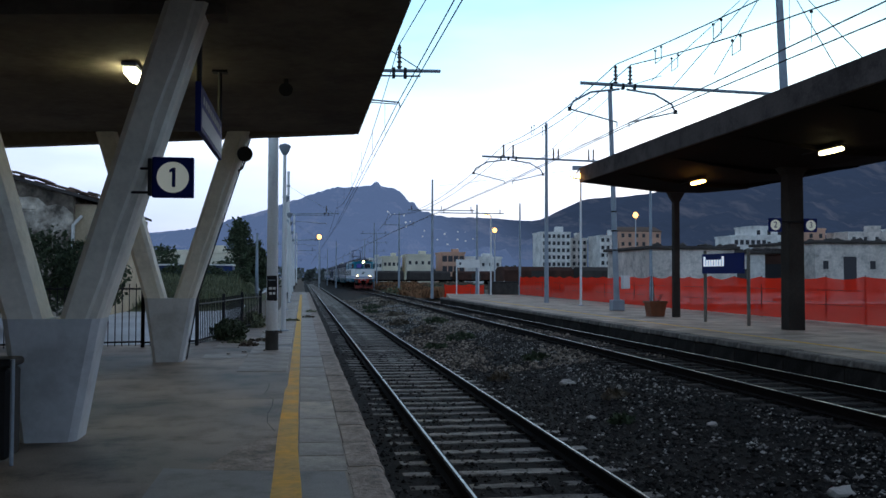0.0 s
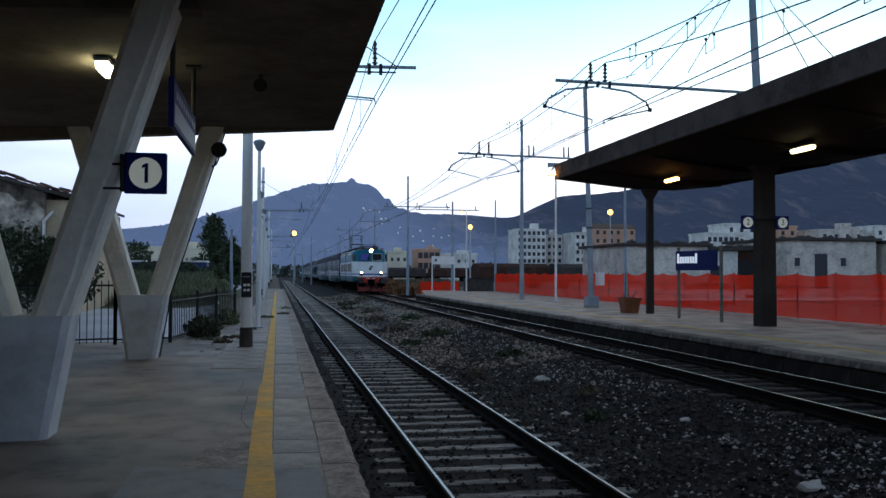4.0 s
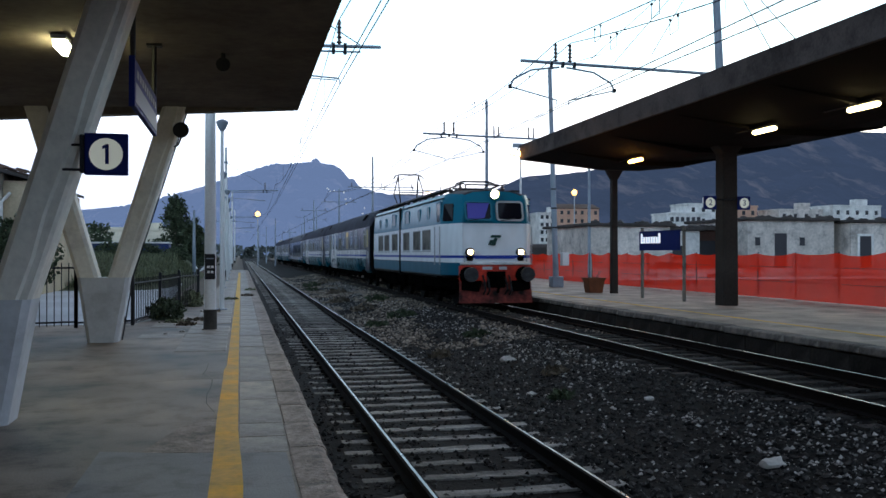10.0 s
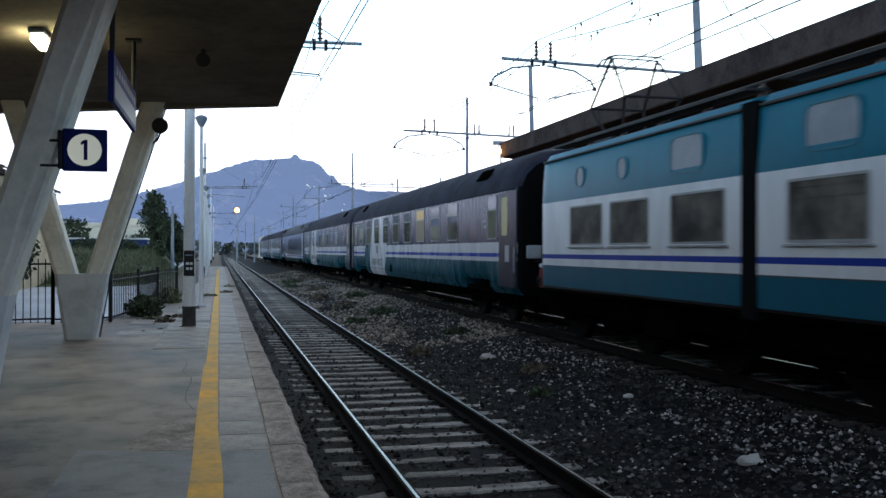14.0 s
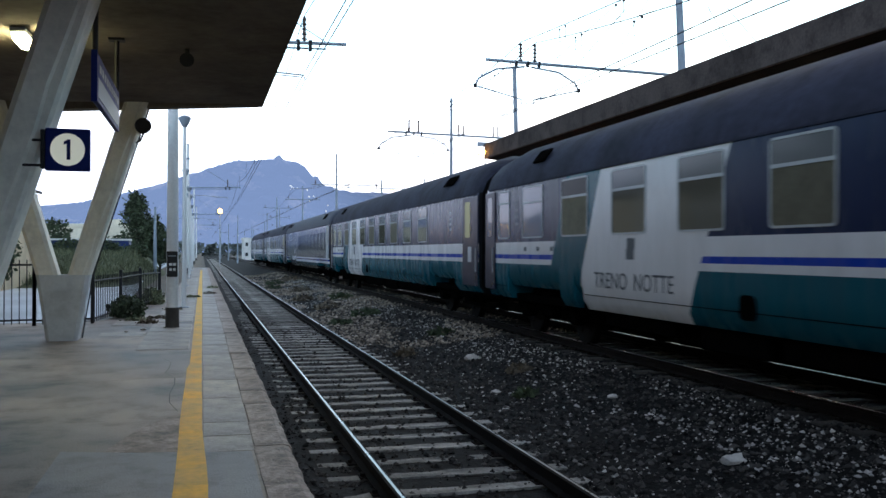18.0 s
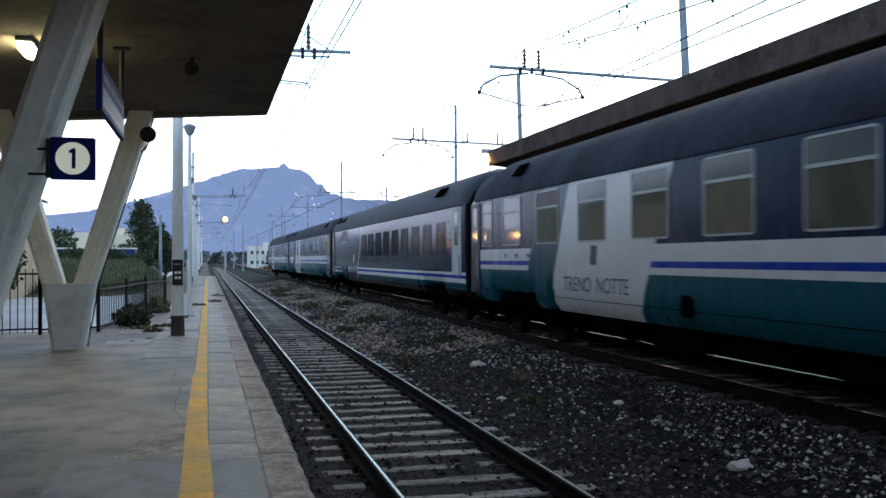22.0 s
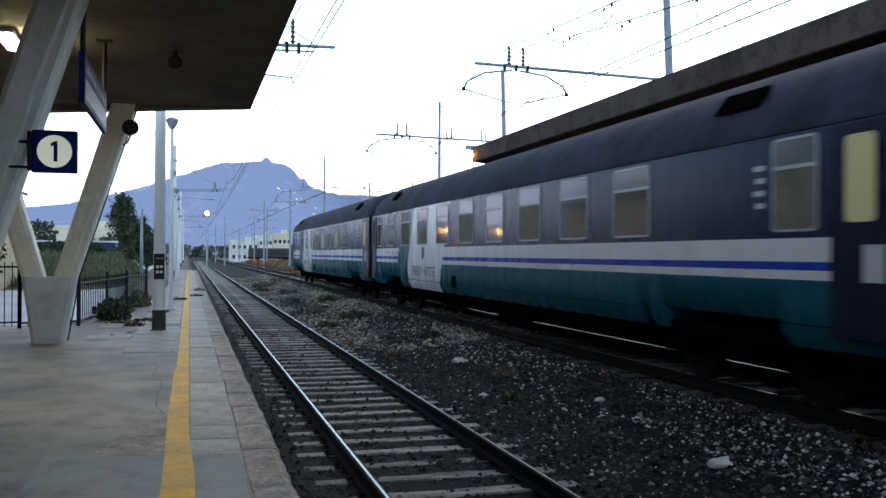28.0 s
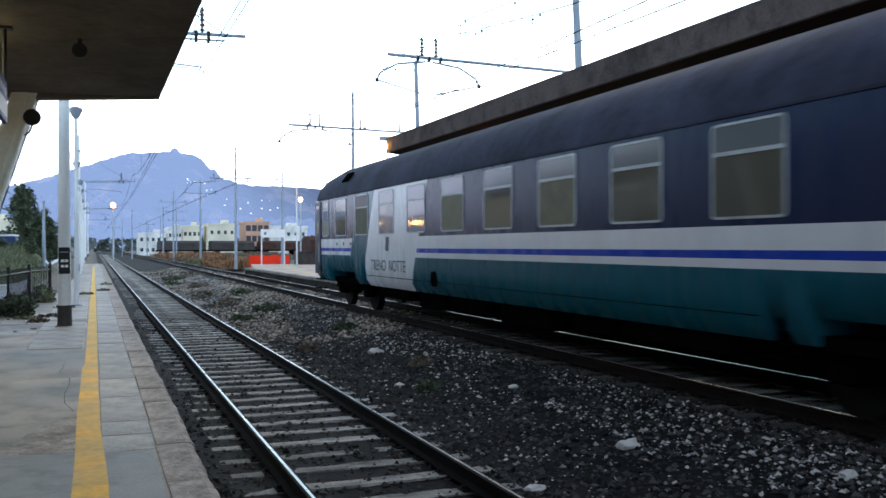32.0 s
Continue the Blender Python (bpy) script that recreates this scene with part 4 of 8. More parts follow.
def build_coach(kind):
    night, lit = kind == "sleeping", kind == "lit"
    label = "dark blue sleeping car of the night train with low stripes" if night else "blue, white and teal night-train coach with a lit compartment" if lit else "blue, white and teal night-train coach with a grey roof"
    c = empty("railway_coach", label, "railway coach", "coaches of the night train")
    sec = section()
    # along the coach: place, narrowing, roof height, lower edge; the skirt is cut away over the bogies
    cuts = [(0.0, 0.965, 0.72, 0.70), (0.12, 1, 0.86, 0.70), (1.1, 1, 1.0, 0.70)]
    for a, b, up in ((2.24, 4.84, 0.97), (5.15, 5.45, 0.93), (19.59, 19.92, 0.95), (20.59, 23.40, 0.97)):
        cuts += [(a - 0.03, 1, 1.0, 0.70), (a, 1, 1.0, up), (b, 1, 1.0, up), (b + 0.03, 1, 1.0, 0.70)]
    cuts += [(L_COACH - 1.1, 1, 1.0, 0.70), (L_COACH - 0.12, 1, 0.86, 0.70), (L_COACH, 0.965, 0.72, 0.70)]
    rings = [[(x * k, y, z if z < 3.1 else 3.1 + (z - 3.1) * q) for x, z in section(low=low)] for y, k, q, low in cuts]
    spans_n = len(cuts) - 1
    body = Geo().loft(rings)
    n = len(sec)
    roof = {k for k in range(n) if sec[k][1] > 3.0 and sec[(k + 1) % n][1] > 3.0}
    # Body ends are coloured near-black for the shaded gap between coaches.
    body.m = [2 if i >= n * spans_n or (i // n in (0, spans_n - 1) and (i % n) not in roof) else 1 if (i % n) in roof else 0 for i in range(len(body.f))]
    part("body", body, [M_sleeping if night else M_coach, M_sleep_roof if night else M_coach_roof, M_gang], c, smooth=True)
    for s in (-1, 1):
        x = 1.4125 * s
        lo, hi = min(x, x + 0.02 * s), max(x, x + 0.02 * s)
        part("gutter", Geo().box(min(x - 0.02 * s, x + 0.012 * s), max(x - 0.02 * s, x + 0.012 * s), 0.3, L_COACH - 0.3, 2.995, 3.03), M_coach_roof, c)
        e = lambda q: L_COACH - q
        if not night:
            spans = [(2.44 + 2.035 * k, 3.57 + 2.035 * k) for k in range(9)]
            for i, (a, b) in enumerate(spans):
                coach_window(c, s, e(b), e(a), 1.93, 2.94, M_lit_pane if lit and i == 6 else M_blind if i in (1, 4, 6) else M_win, 0.31, top=M_lit_top if lit and i == 6 else M_win_dark if i == 1 else None)
            coach_window(c, s, e(1.66), e(0.95), 1.93, 2.94, M_win, 0.25)
        else:
            for k in range(9):
                a = 9.36 + 1.57 * k
                coach_window(c, s, e(a + 0.92), e(a), 1.75, 2.65, M_night_win, 0, 0.008, M_door)
            coach_window(c, s, e(5.25), e(3.6), 2.42, 2.95, M_night_win, 0, 0.05)
            coach_window(c, s, e(3.3), e(2.9), 2.42, 2.72, M_win_dark, 0, 0.03)
        for a, b in (((0.06, 0.74), (23.55, 24.80)) if not night else ((0.3, 1.1), (23.6, 24.45))):
            d = part("door", Geo().cbox(lo, hi, e(b), e(a), 1.25 if night and a > 10 else 0.86, 2.96, 0.008), M_white_door if (night and a > 10) else M_door, c, "folding entrance door")
            cy = (e(a) + e(b)) / 2 if night or a < 10 else e(23.97)
            part("pane", Geo().prism(rounded(0, cy - (0.2 if b - a > 1 else 0.16), cy + (0.2 if b - a > 1 else 0.16), 2.0, 2.85, 0.06), (hi if s > 0 else lo, 0, 0), ((hi if s > 0 else lo) + 0.006 * s, 0, 0)), M_lit if a > 10 and not night else M_win, d)
            part("handle", Geo().tube(((hi if s > 0 else lo) + 0.03 * s, e(b) + 0.08, 1.2), ((hi if s > 0 else lo) + 0.03 * s, e(b) + 0.08, 1.75), 0.016, n=8), M_bright, d)
            if b - a > 1:
                part("door_plate", Geo().box(min((hi if s > 0 else lo), (hi if s > 0 else lo) + 0.006 * s), max((hi if s > 0 else lo), (hi if s > 0 else lo) + 0.006 * s), e(24.3), e(24.02), 1.42, 1.78), M_letter_pale, d, "small white plate")
            for zz in (0.42, 0.68):
                part("step", Geo().box(min(1.2 * s, 1.42 * s), max(1.2 * s, 1.42 * s), e(b), e(a), zz, zz + 0.03), M_under, c)
        for a in () if night else (10.15,):
            part("filler_flap", Geo().prism(rounded(0, e(a) - 0.16, e(a) + 0.16, 0.86, 1.16, 0.08), (x - 0.02 * s, 0, 0), (x + 0.006 * s, 0, 0)), M_under, c)
        if s < 0:
            # the coach's class marks and the lettered panel
            for k, (a, zz) in enumerate(((7.15, 1.79), (7.15, 1.63))):
                part("emblem", Geo().box(x - 0.006, x - 0.001, e(a) - 0.13, e(a) + 0.11, zz - 0.08, zz + 0.08) if k == 0 else Geo().box(x - 0.006, x - 0.001, e(a) - 0.10, e(a) + 0.14, zz - 0.08, zz + 0.08), M_letter_pale if night else M_letter, c, "plain two-part emblem")
            writing("TRENO  NOTTE", 0.36, M_letter_pale if night else M_letter, c, Matrix.Translation((x - 0.004, e(6.75 if night else 7.15), 1.20)) @ pose(0, 0, 0, 90, 0, -90))
            for q in ((22.35, 2.1) if not night else (23.2,)):
                for k in range(4):
                    part("inscription_bar", Geo().box(x - 0.005, x - 0.001, e(q) - 0.10, e(q) + (0.10 if k % 2 else 0.06), 2.2 + 0.14 * k, 2.26 + 0.14 * k), M_letter_pale if q > 5 else M_inscr, c)
            for a in (2.6, 3.3, 4.0):
                part("notice_plate", Geo().box(x - 0.005, x - 0.001, e(a) - 0.07, e(a) + 0.07, 1.68, 1.76), M_letter, c)
    # ends, gangways, buffers
    for y, d in ((0, -1), (L_COACH, 1)):
        g = Geo().cbox(-0.72, 0.72, min(y, y + 0.19 * d), max(y, y + 0.19 * d), 0.95, 3.25, 0.06)
        part("gangway", g, M_gang, c, "black rubber gangway")
        for s in (-1, 1):
            b = Geo().tube((s * 0.875, y, 1.05), (s * 0.875, y + d * 0.16, 1.05), 0.1, n=12).tube((s * 0.875, y + d * 0.16, 1.05), (s * 0.875, y + d * 0.2, 1.05), 0.23, n=16)
            part("buffer", b, M_under, c)
            part("cable_socket", Geo().cbox(s * 1.1 - 0.16, s * 1.1 + 0.16, min(y, y + d * 0.1), max(y, y + d * 0.1), 1.5, 1.78, 0.02), M_letter_pale, c, "pale cable socket box")
            part("tail_lamp", Geo().tube((s * 1.0, y, 1.5), (s * 1.0, y + d * 0.05, 1.5), 0.09, n=12), M_dark, c)
    # grilles in the roof edge
    for yy in ((3.2, 0.9), (21.9, 0.6)) if not night else ((3.2, 0.9), (23.2, 0.45), (21.7, 0.45)):
        hatch = Geo().prism([(-1.30, yy[0] - yy[1] / 2, 3.39), (-1.12, yy[0] - yy[1] / 2, 3.62), (-1.12, yy[0] + yy[1] / 2, 3.62), (-1.30, yy[0] + yy[1] / 2, 3.39)], (0, 0, 0.0), (-0.02, 0, 0.03))
        part("roof_grille", hatch, M_under, c, "dark ventilation grille in the roof edge")
    # underframe boxes
    rng = random.Random(3 if night else 2)
    y = 6.2
    while y < 19.5:
        w = rng.uniform(0.9, 2.2)
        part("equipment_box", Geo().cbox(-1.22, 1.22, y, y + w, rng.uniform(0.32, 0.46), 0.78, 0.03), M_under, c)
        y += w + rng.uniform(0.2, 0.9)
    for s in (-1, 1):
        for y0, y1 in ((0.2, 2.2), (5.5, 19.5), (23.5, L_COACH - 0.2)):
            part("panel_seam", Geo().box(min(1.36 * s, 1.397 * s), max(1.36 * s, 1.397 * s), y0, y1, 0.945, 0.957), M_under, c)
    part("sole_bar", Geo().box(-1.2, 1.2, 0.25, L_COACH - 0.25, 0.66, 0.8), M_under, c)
    for y in (3.5, 22.0):
        bogie(c, y)
    return c


M_door = material("coach_door_blue", (0.006, 0.008, 0.030), 0.3, var=0.2, big=2, fine=20, bump=0.03, spec=0.12)
M_white_door = material("coach_door_pale", (0.42, 0.43, 0.44), 0.5, var=0.2, big=2, fine=20, bump=0.05)


# ---- the locomotive ----
L_LOCO = 16.65
M_loco = livery("locomotive_livery", (0.008, 0.17, 0.255), [
    ((0.84, 0.86, 0.88), 1.38, 2.58, None, None), (BLUE, 1.52, 1.60, None, None), ((0.008, 0.12, 0.19), 0.0, 1.38, None, None), (LOW_BLACK, 0.0, 1.0, None, None)], rough=0.32, spec=0.08)
M_red = material("red_buffer_beam", (0.78, 0.045, 0.018), 0.6, var=0.4, big=3.5, fine=20, bump=0.15, color2=(0.22, 0.02, 0.012))
M_loco_roof = material("locomotive_roof", (0.05, 0.05, 0.055), 0.7, 0.2, var=0.3, big=2, fine=20, bump=0.2)
M_buffer = material("greasy_buffer_steel", (0.055, 0.055, 0.058), 0.6, 0.3, var=0.5, big=4, fine=20, bump=0.1)
M_plough = material("dirty_and_shaded_red", (0.30, 0.055, 0.042), 0.8, var=0.6, big=3.0, fine=12, bump=0.2, color2=(0.006, 0.004, 0.004))
M_head = glow("white_headlight", (1.0, 0.72, 0.34), 9.0)
M_headtop = glow("warm_headlight", (1.0, 0.44, 0.11), 160.0)
M_ledge = material("white_ledge_paint", (0.72, 0.73, 0.72), 0.6, var=0.3, big=3, fine=20, bump=0.05)
M_cab_glass = glass("cab_window_glass", (0.008, 0.008, 0.012), 0.06, 0.25)
M_sign_pale = material("pale_rubber_surround", (0.42, 0.45, 0.45), 0.6, var=0.15, bump=0.0)
M_cab_blind = material("blue_sun_blind", (0.10, 0.09, 0.42), 0.6, var=0.1, bump=0)
M_pale_pane = material("frosted_pane", (0.30, 0.33, 0.37), 0.4, var=0.15, big=3, fine=20, bump=0.0)
M_emblem = material("dark_green_emblem", (0.012, 0.06, 0.05), 0.5, var=0.2, bump=0)
M_teal = material("teal_cab_paint", (0.011, 0.17, 0.24), 0.45, var=0.2, big=2, fine=15, bump=0.05)
M_blue_stripe = material("blue_stripe_paint", BLUE, 0.45, var=0.15, bump=0)


def build_loco():
    c = empty("electric_locomotive", "teal and white articulated electric locomotive with a red buffer beam", "locomotive")
    half = [(1.33, 0.88), (1.44, 0.96), (1.45, 1.4), (1.45, 2.6), (1.40, 3.35), (1.28, 3.52), (0.9, 3.62), (0.3, 3.66)]
    sec = half + [(-x, z) for x, z in reversed(half)]

    def shell(ys):
        rings = []
        for y, k, lift in ys:
            ring = []
            for x, z in sec:
                rake = 0.0
                if k < 0.99:
                    rake = 0.24 * max(0, z - 2.5)
                yy = y + (rake if y < 5 else -rake)
                ring.append((x * k, yy, z - (lift if z > 3.3 else 0)))
            rings.append(ring)
        return Geo().loft(rings)

    n = len(sec)
    for name, ys in (("body_half", ((0.0, 0.70, 0.08), (0.05, 0.74, 0.04), (1.0, 1.0, 0), (1.12, 1, 0), (8.36, 1, 0))), ("body_half", ((8.70, 1, 0), (15.50, 1, 0), (15.62, 1.0, 0), (16.60, 0.74, 0.04), (16.65, 0.70, 0.08)))):
        g = shell(ys)
        roof = {k for k in range(n) if sec[k][1] > 3.5 and sec[(k + 1) % n][1] > 3.5}
        g.m = [1 if (i % n) in roof and i < n * (len(ys) - 1) else 0 for i in range(len(g.f))]
        part(name, g, [M_loco, M_loco_roof], c, smooth=True)
    part("articulation_bellows", Geo().box(-1.458, 1.458, 8.37, 8.69, 0.85, 3.44), M_gang, c, "black bellows between the two halves")
    for s in (-1, 1):
        x = 1.45 * s
        for y0, y1 in ((2.64, 4.02), (4.36, 5.74), (6.46, 7.78), (9.05, 10.45), (11.12, 12.48), (12.78, 14.18)):
            fr = part("side_window", ring_frame(x - 0.03 * s, x + 0.012 * s, y0, y1, 1.76, 2.46, 0.03, 0.04), M_bright, c)
            part("grille", Geo().box(min(x - 0.01 * s, x + 0.004 * s), max(x - 0.01 * s, x + 0.004 * s), y0 + 0.02, y1 - 0.02, 1.78, 2.44), M_grille, fr)
            for k in range(5):
                zz = 1.86 + k * 0.125
                part("slat", Geo().box(min(x, x + 0.009 * s), max(x, x + 0.009 * s), y0 + 0.035, y1 - 0.035, zz, zz + 0.018), M_grille, fr)
            part("sill", Geo().cbox(min(x, x + 0.03 * s), max(x, x + 0.03 * s), y0 - 0.06, y1 + 0.06, 1.715, 1.745, 0.006), M_bright, fr, "bare metal sill")
        for y0, y1 in ((0.95, 8.34), (8.72, 15.65)):
            part("rain_gutter", Geo().cbox(min(1.37 * s, 1.435 * s), max(1.37 * s, 1.435 * s), y0, y1, 3.36, 3.40, 0.008), M_loco_roof, c)
            part("lower_band", Geo().box(min(1.43 * s, 1.455 * s), max(1.43 * s, 1.455 * s), y0, y1, 1.375, 1.39), M_letter, c)
        # small lights in the upper band; the side leans in above the waist
        for y0, y1, z0, z1 in ((6.6, 7.5, 2.72, 3.25), (9.6, 10.5, 2.72, 3.25), (4.5, 4.85, 2.78, 3.22), (2.9, 3.25, 2.78, 3.22), (11.9, 12.25, 2.78, 3.15), (13.6, 13.95, 2.78, 3.15)):
            xm = 1.437 * s
            fr = part("upper_window", ring_frame(xm - 0.05 * s, xm + 0.012 * s, y0, y1, z0, z1, 0.025, 0.15), M_teal, c)
            part("pane", Geo().prism(rounded(0, y0 + 0.02, y1 - 0.02, z0 + 0.02, z1 - 0.02, 0.13), (xm - 0.04 * s, 0, 0), (xm - 0.0 * s, 0, 0)), M_pale_pane, fr)
        d = part("cab_door", Geo().cbox(min(x - 0.02 * s, x + 0.014 * s), max(x - 0.02 * s, x + 0.014 * s), 1.06, 1.74, 1.0, 3.3, 0.01), M_loco, c, "cab door with a window")
        part("pane", Geo().prism(rounded(0, 1.16, 1.60, 2.66, 3.22, 0.05), (x - 0.06 * s, 0, 0), (x + 0.018 * s, 0, 0)), M_cab_glass, d)
        part("handrail", Geo().tube((x + 0.05 * s, 1.03, 1.3), (x + 0.05 * s, 1.03, 2.5), 0.018, n=8), M_bright, c)
        part("handrail", Geo().tube((x + 0.05 * s, 1.78, 1.3), (x + 0.05 * s, 1.78, 2.5), 0.018, n=8), M_bright, c)
        st = Geo()
        for zz in (0.35, 0.62, 0.9):
            st.box(min(1.2 * s, 1.45 * s), max(1.2 * s, 1.45 * s), 1.1, 1.7, zz, zz + 0.03)
        part("step", st, M_under, c)
        # cab side window on the tapering cheek
        for end in (0, 1):
            def cheek(k, z):
                lean = 0.24 * (z - 2.5)
                yy = 0.05 + lean + (0.95 - lean) * k
                return (s * (1.45 - 0.067 * (z - 2.6)) * (0.74 + 0.26 * k), yy if end == 0 else L_LOCO - yy, z)
            pts = [cheek(0.38, 2.66), cheek(0.92, 2.66), cheek(0.92, 3.2), cheek(0.38, 3.2)]
            out = Vector((0.943 * s, -0.333 if end == 0 else 0.333, 0))
            part("cheek_window", Geo().prism(pts, out * -0.04, out * 0.016), M_cab_glass, c)
    # the two faces
    for end in (0, 1):
        f = (lambda y: y) if end == 0 else (lambda y: L_LOCO - y)
        fy = lambda z: f(0.24 * max(0, z - 2.5))
        dy = -1 if end == 0 else 1
        for s in (-1, 1):
            x0, x1 = sorted((s * 0.09, s * 0.90))
            z0, z1 = 2.68, 3.24
            def on_face(geo):
                geo.v = [(y, fy(z) + dy * x, z) for x, y, z in geo.v]
                return geo
            w = part("windscreen", on_face(ring_frame(-0.03, 0.03, x0 - 0.03, x1 + 0.03, z0 - 0.03, z1 + 0.03, 0.055, 0.13)), M_sign_pale if s > 0 else M_teal, c, "windscreen with a pale rubber surround" if s > 0 else "")
            part("pane", on_face(Geo().prism(rounded(0, x0, x1, z0, z1, 0.1), (-0.02, 0, 0), (0.012, 0, 0))), M_cab_glass, w)
            if s < 0:
                blind = Geo().add([(0.015, x0 + 0.05, z0 + 0.04), (0.015, x1 - 0.24, z0 + 0.04), (0.015, x1 - 0.06, z1 - 0.04), (0.015, x0 + 0.05, z1 - 0.04)], [(0, 1, 2, 3)])
                part("sun_blind", on_face(blind), M_cab_blind, w, "blue sun blind drawn across the windscreen")
            part("wiper", on_face(Geo().tube((0.04, x0 + 0.1, z0 - 0.02), (0.04, x0 + 0.55, z0 + 0.05), 0.012, n=6)), M_black, w)
            lamp = part("headlight", Geo().tube((s * 0.80, f(0.06), 1.70), (s * 0.80, f(-0.10), 1.70), 0.125, 0.13, n=20), M_dark, c, "round headlight, lit")
            part("lens", Geo().tube((s * 0.80, f(-0.10), 1.70), (s * 0.80, f(-0.112), 1.70), 0.082, n=20), M_head if end == 0 else M_win, lamp)
            reach = 0.52 if end == 0 else 0.28
            b = Geo().tube((s * 0.875, f(-0.05), 1.03), (s * 0.875, f(-reach), 1.03), 0.11, n=14).tube((s * 0.875, f(-reach), 1.03), (s * 0.875, f(-reach - 0.06), 1.03), 0.225, 0.215, n=20)
            part("buffer", b, M_buffer, c, "round greasy grey buffer")
            # The housing's black also stands for the dark void behind the buffer.
            part("buffer_housing", Geo().tube((s * 0.875, f(-0.09), 1.0), (s * 0.875, f(-0.24), 1.0), 0.27, 0.2, n=18), M_under, c, "buffer housing, black for the dark void round it")
            part("lamp_bracket", Geo().cbox(s * 0.80 - 0.10, s * 0.80 + 0.10, min(f(0.02), f(-0.09)), max(f(0.02), f(-0.09)), 1.43, 1.57, 0.03), M_under, c)
            part("handrail", Geo().path([(s * 0.98, f(-0.02), 1.35), (s * 0.98, f(-0.10), 1.4), (s * 0.98, f(-0.10), 1.62), (s * 0.98, f(-0.02), 1.66)], 0.014, 6), M_bright, c)
            for k in range(2):
                hx = s * (0.28 + 0.13 * k)
                part("brake_hose", Geo().path([(hx, f(-0.1), 1.0), (hx, f(-0.28), 0.8), (hx + 0.03, f(-0.3), 0.55), (hx, f(-0.16), 0.42)], 0.03, 6), M_black, c)
        # The rear beam is darkened in colour for the shaded gap to the coach.
        beam = part("buffer_beam", Geo().cbox(-1.12, 1.12, min(f(0.1), f(-0.1)), max(f(0.1), f(-0.1)), 0.80, 1.31, 0.04), M_red if end == 0 else M_plough, c, "red buffer beam" if end == 0 else "buffer beam, darkened for the shade behind the locomotive")
        part("number_bar", Geo().box(-0.42, -0.12, min(f(-0.1), f(-0.107)), max(f(-0.1), f(-0.107)), 1.17, 1.26), M_letter_pale, beam)
        part("number_bar", Geo().box(0.10, 0.34, min(f(-0.1), f(-0.107)), max(f(-0.1), f(-0.107)), 1.17, 1.26), M_letter_pale, beam)
        plough = Geo().prism([(-1.15, f(-0.15), 0.16), (1.15, f(-0.15), 0.16), (1.12, f(-0.06), 0.8), (-1.12, f(-0.06), 0.8)], (0, 0, 0), (0, f(0.06) - f(0), 0))
        if end == 0:
            part("snow_plough", plough, M_plough, c, "dirty dark red plough")
        part("front_ledge", Geo().cbox(-1.1, 1.1, min(f(0.05), f(-0.13)), max(f(0.05), f(-0.13)), 1.315, 1.40, 0.02), M_ledge, c, "white ledge over the buffer beam")
        # A black block is put where shade lies round the coupling.
        part("coupler_pocket", Geo().cbox(-0.30, 0.30, min(f(-0.09), f(-0.16)), max(f(-0.09), f(-0.16)), 0.62, 1.12, 0.06), M_under, c, "black block for the shade round the coupling")
        # Near-black plates paint the shaded hollow above the plough.
        for s in (-1, 1) if end == 0 else ():
            part("plough_gap", Geo().prism([(s * 0.55, f(-0.155), 0.50), (s * 1.08, f(-0.155), 0.56), (s * 1.08, f(-0.12), 0.84), (s * 0.42, f(-0.12), 0.84)], (0, 0, 0), (0, f(0.03) - f(0), 0)), M_under, c, "dark plate for the shade over the plough")
        hook = Geo().cbox(-0.09, 0.09, min(f(-0.1), f(-0.45)), max(f(-0.1), f(-0.45)), 0.92, 1.1, 0.03).path([(0, f(-0.42), 1.0), (0, f(-0.46), 0.7), (0, f(-0.3), 0.5)], 0.045, 8)
        part("coupling", hook, M_under, c)
        part("stripe", Geo().box(-0.62, 0.62, min(f(-0.004), f(0.02)), max(f(-0.004), f(0.02)), 1.50, 1.60), M_blue_stripe, c)
        em = Geo()
        em.prism([(-0.12, 0, 2.22), (0.2, 0, 2.22), (0.17, 0, 2.14), (-0.15, 0, 2.14)], (0, f(-0.012), 0), (0, f(0.01), 0))
        em.prism([(-0.02, 0, 2.13), (0.09, 0, 2.13), (0.0, 0, 1.90), (-0.12, 0, 1.90)], (0, f(-0.012), 0), (0, f(0.01), 0))
        em.prism([(-0.16, 0, 2.07), (-0.05, 0, 2.07), (-0.12, 0, 1.92), (-0.22, 0, 1.92)], (0, f(-0.012), 0), (0, f(0.01), 0))
        part("emblem", em, M_emblem, c, "plain dark green emblem")
        top = part("top_headlight", Geo().tube((0, f(0.40), 3.46), (0, f(0.13), 3.46), 0.125, n=18), M_teal, c, "roof headlight, lit warm" if end == 0 else "roof headlight")
        part("lens", Geo().tube((0, f(0.13), 3.46), (0, f(0.118), 3.46), 0.112, n=18), M_headtop if end == 0 else M_win, top)
        # Ring added only to block the strong lens from lighting the cab.
        ring = lambda rr, yy: [(rr * math.cos(a * math.tau / 20), f(yy), 3.46 + rr * math.sin(a * math.tau / 20)) for a in range(20)]
        part("hood", Geo().loft([ring(0.15, 0.16), ring(0.15, -0.02), ring(0.122, -0.02), ring(0.122, 0.16)], True, False), M_teal, top, "added ring that keeps the roof headlight off the cab")
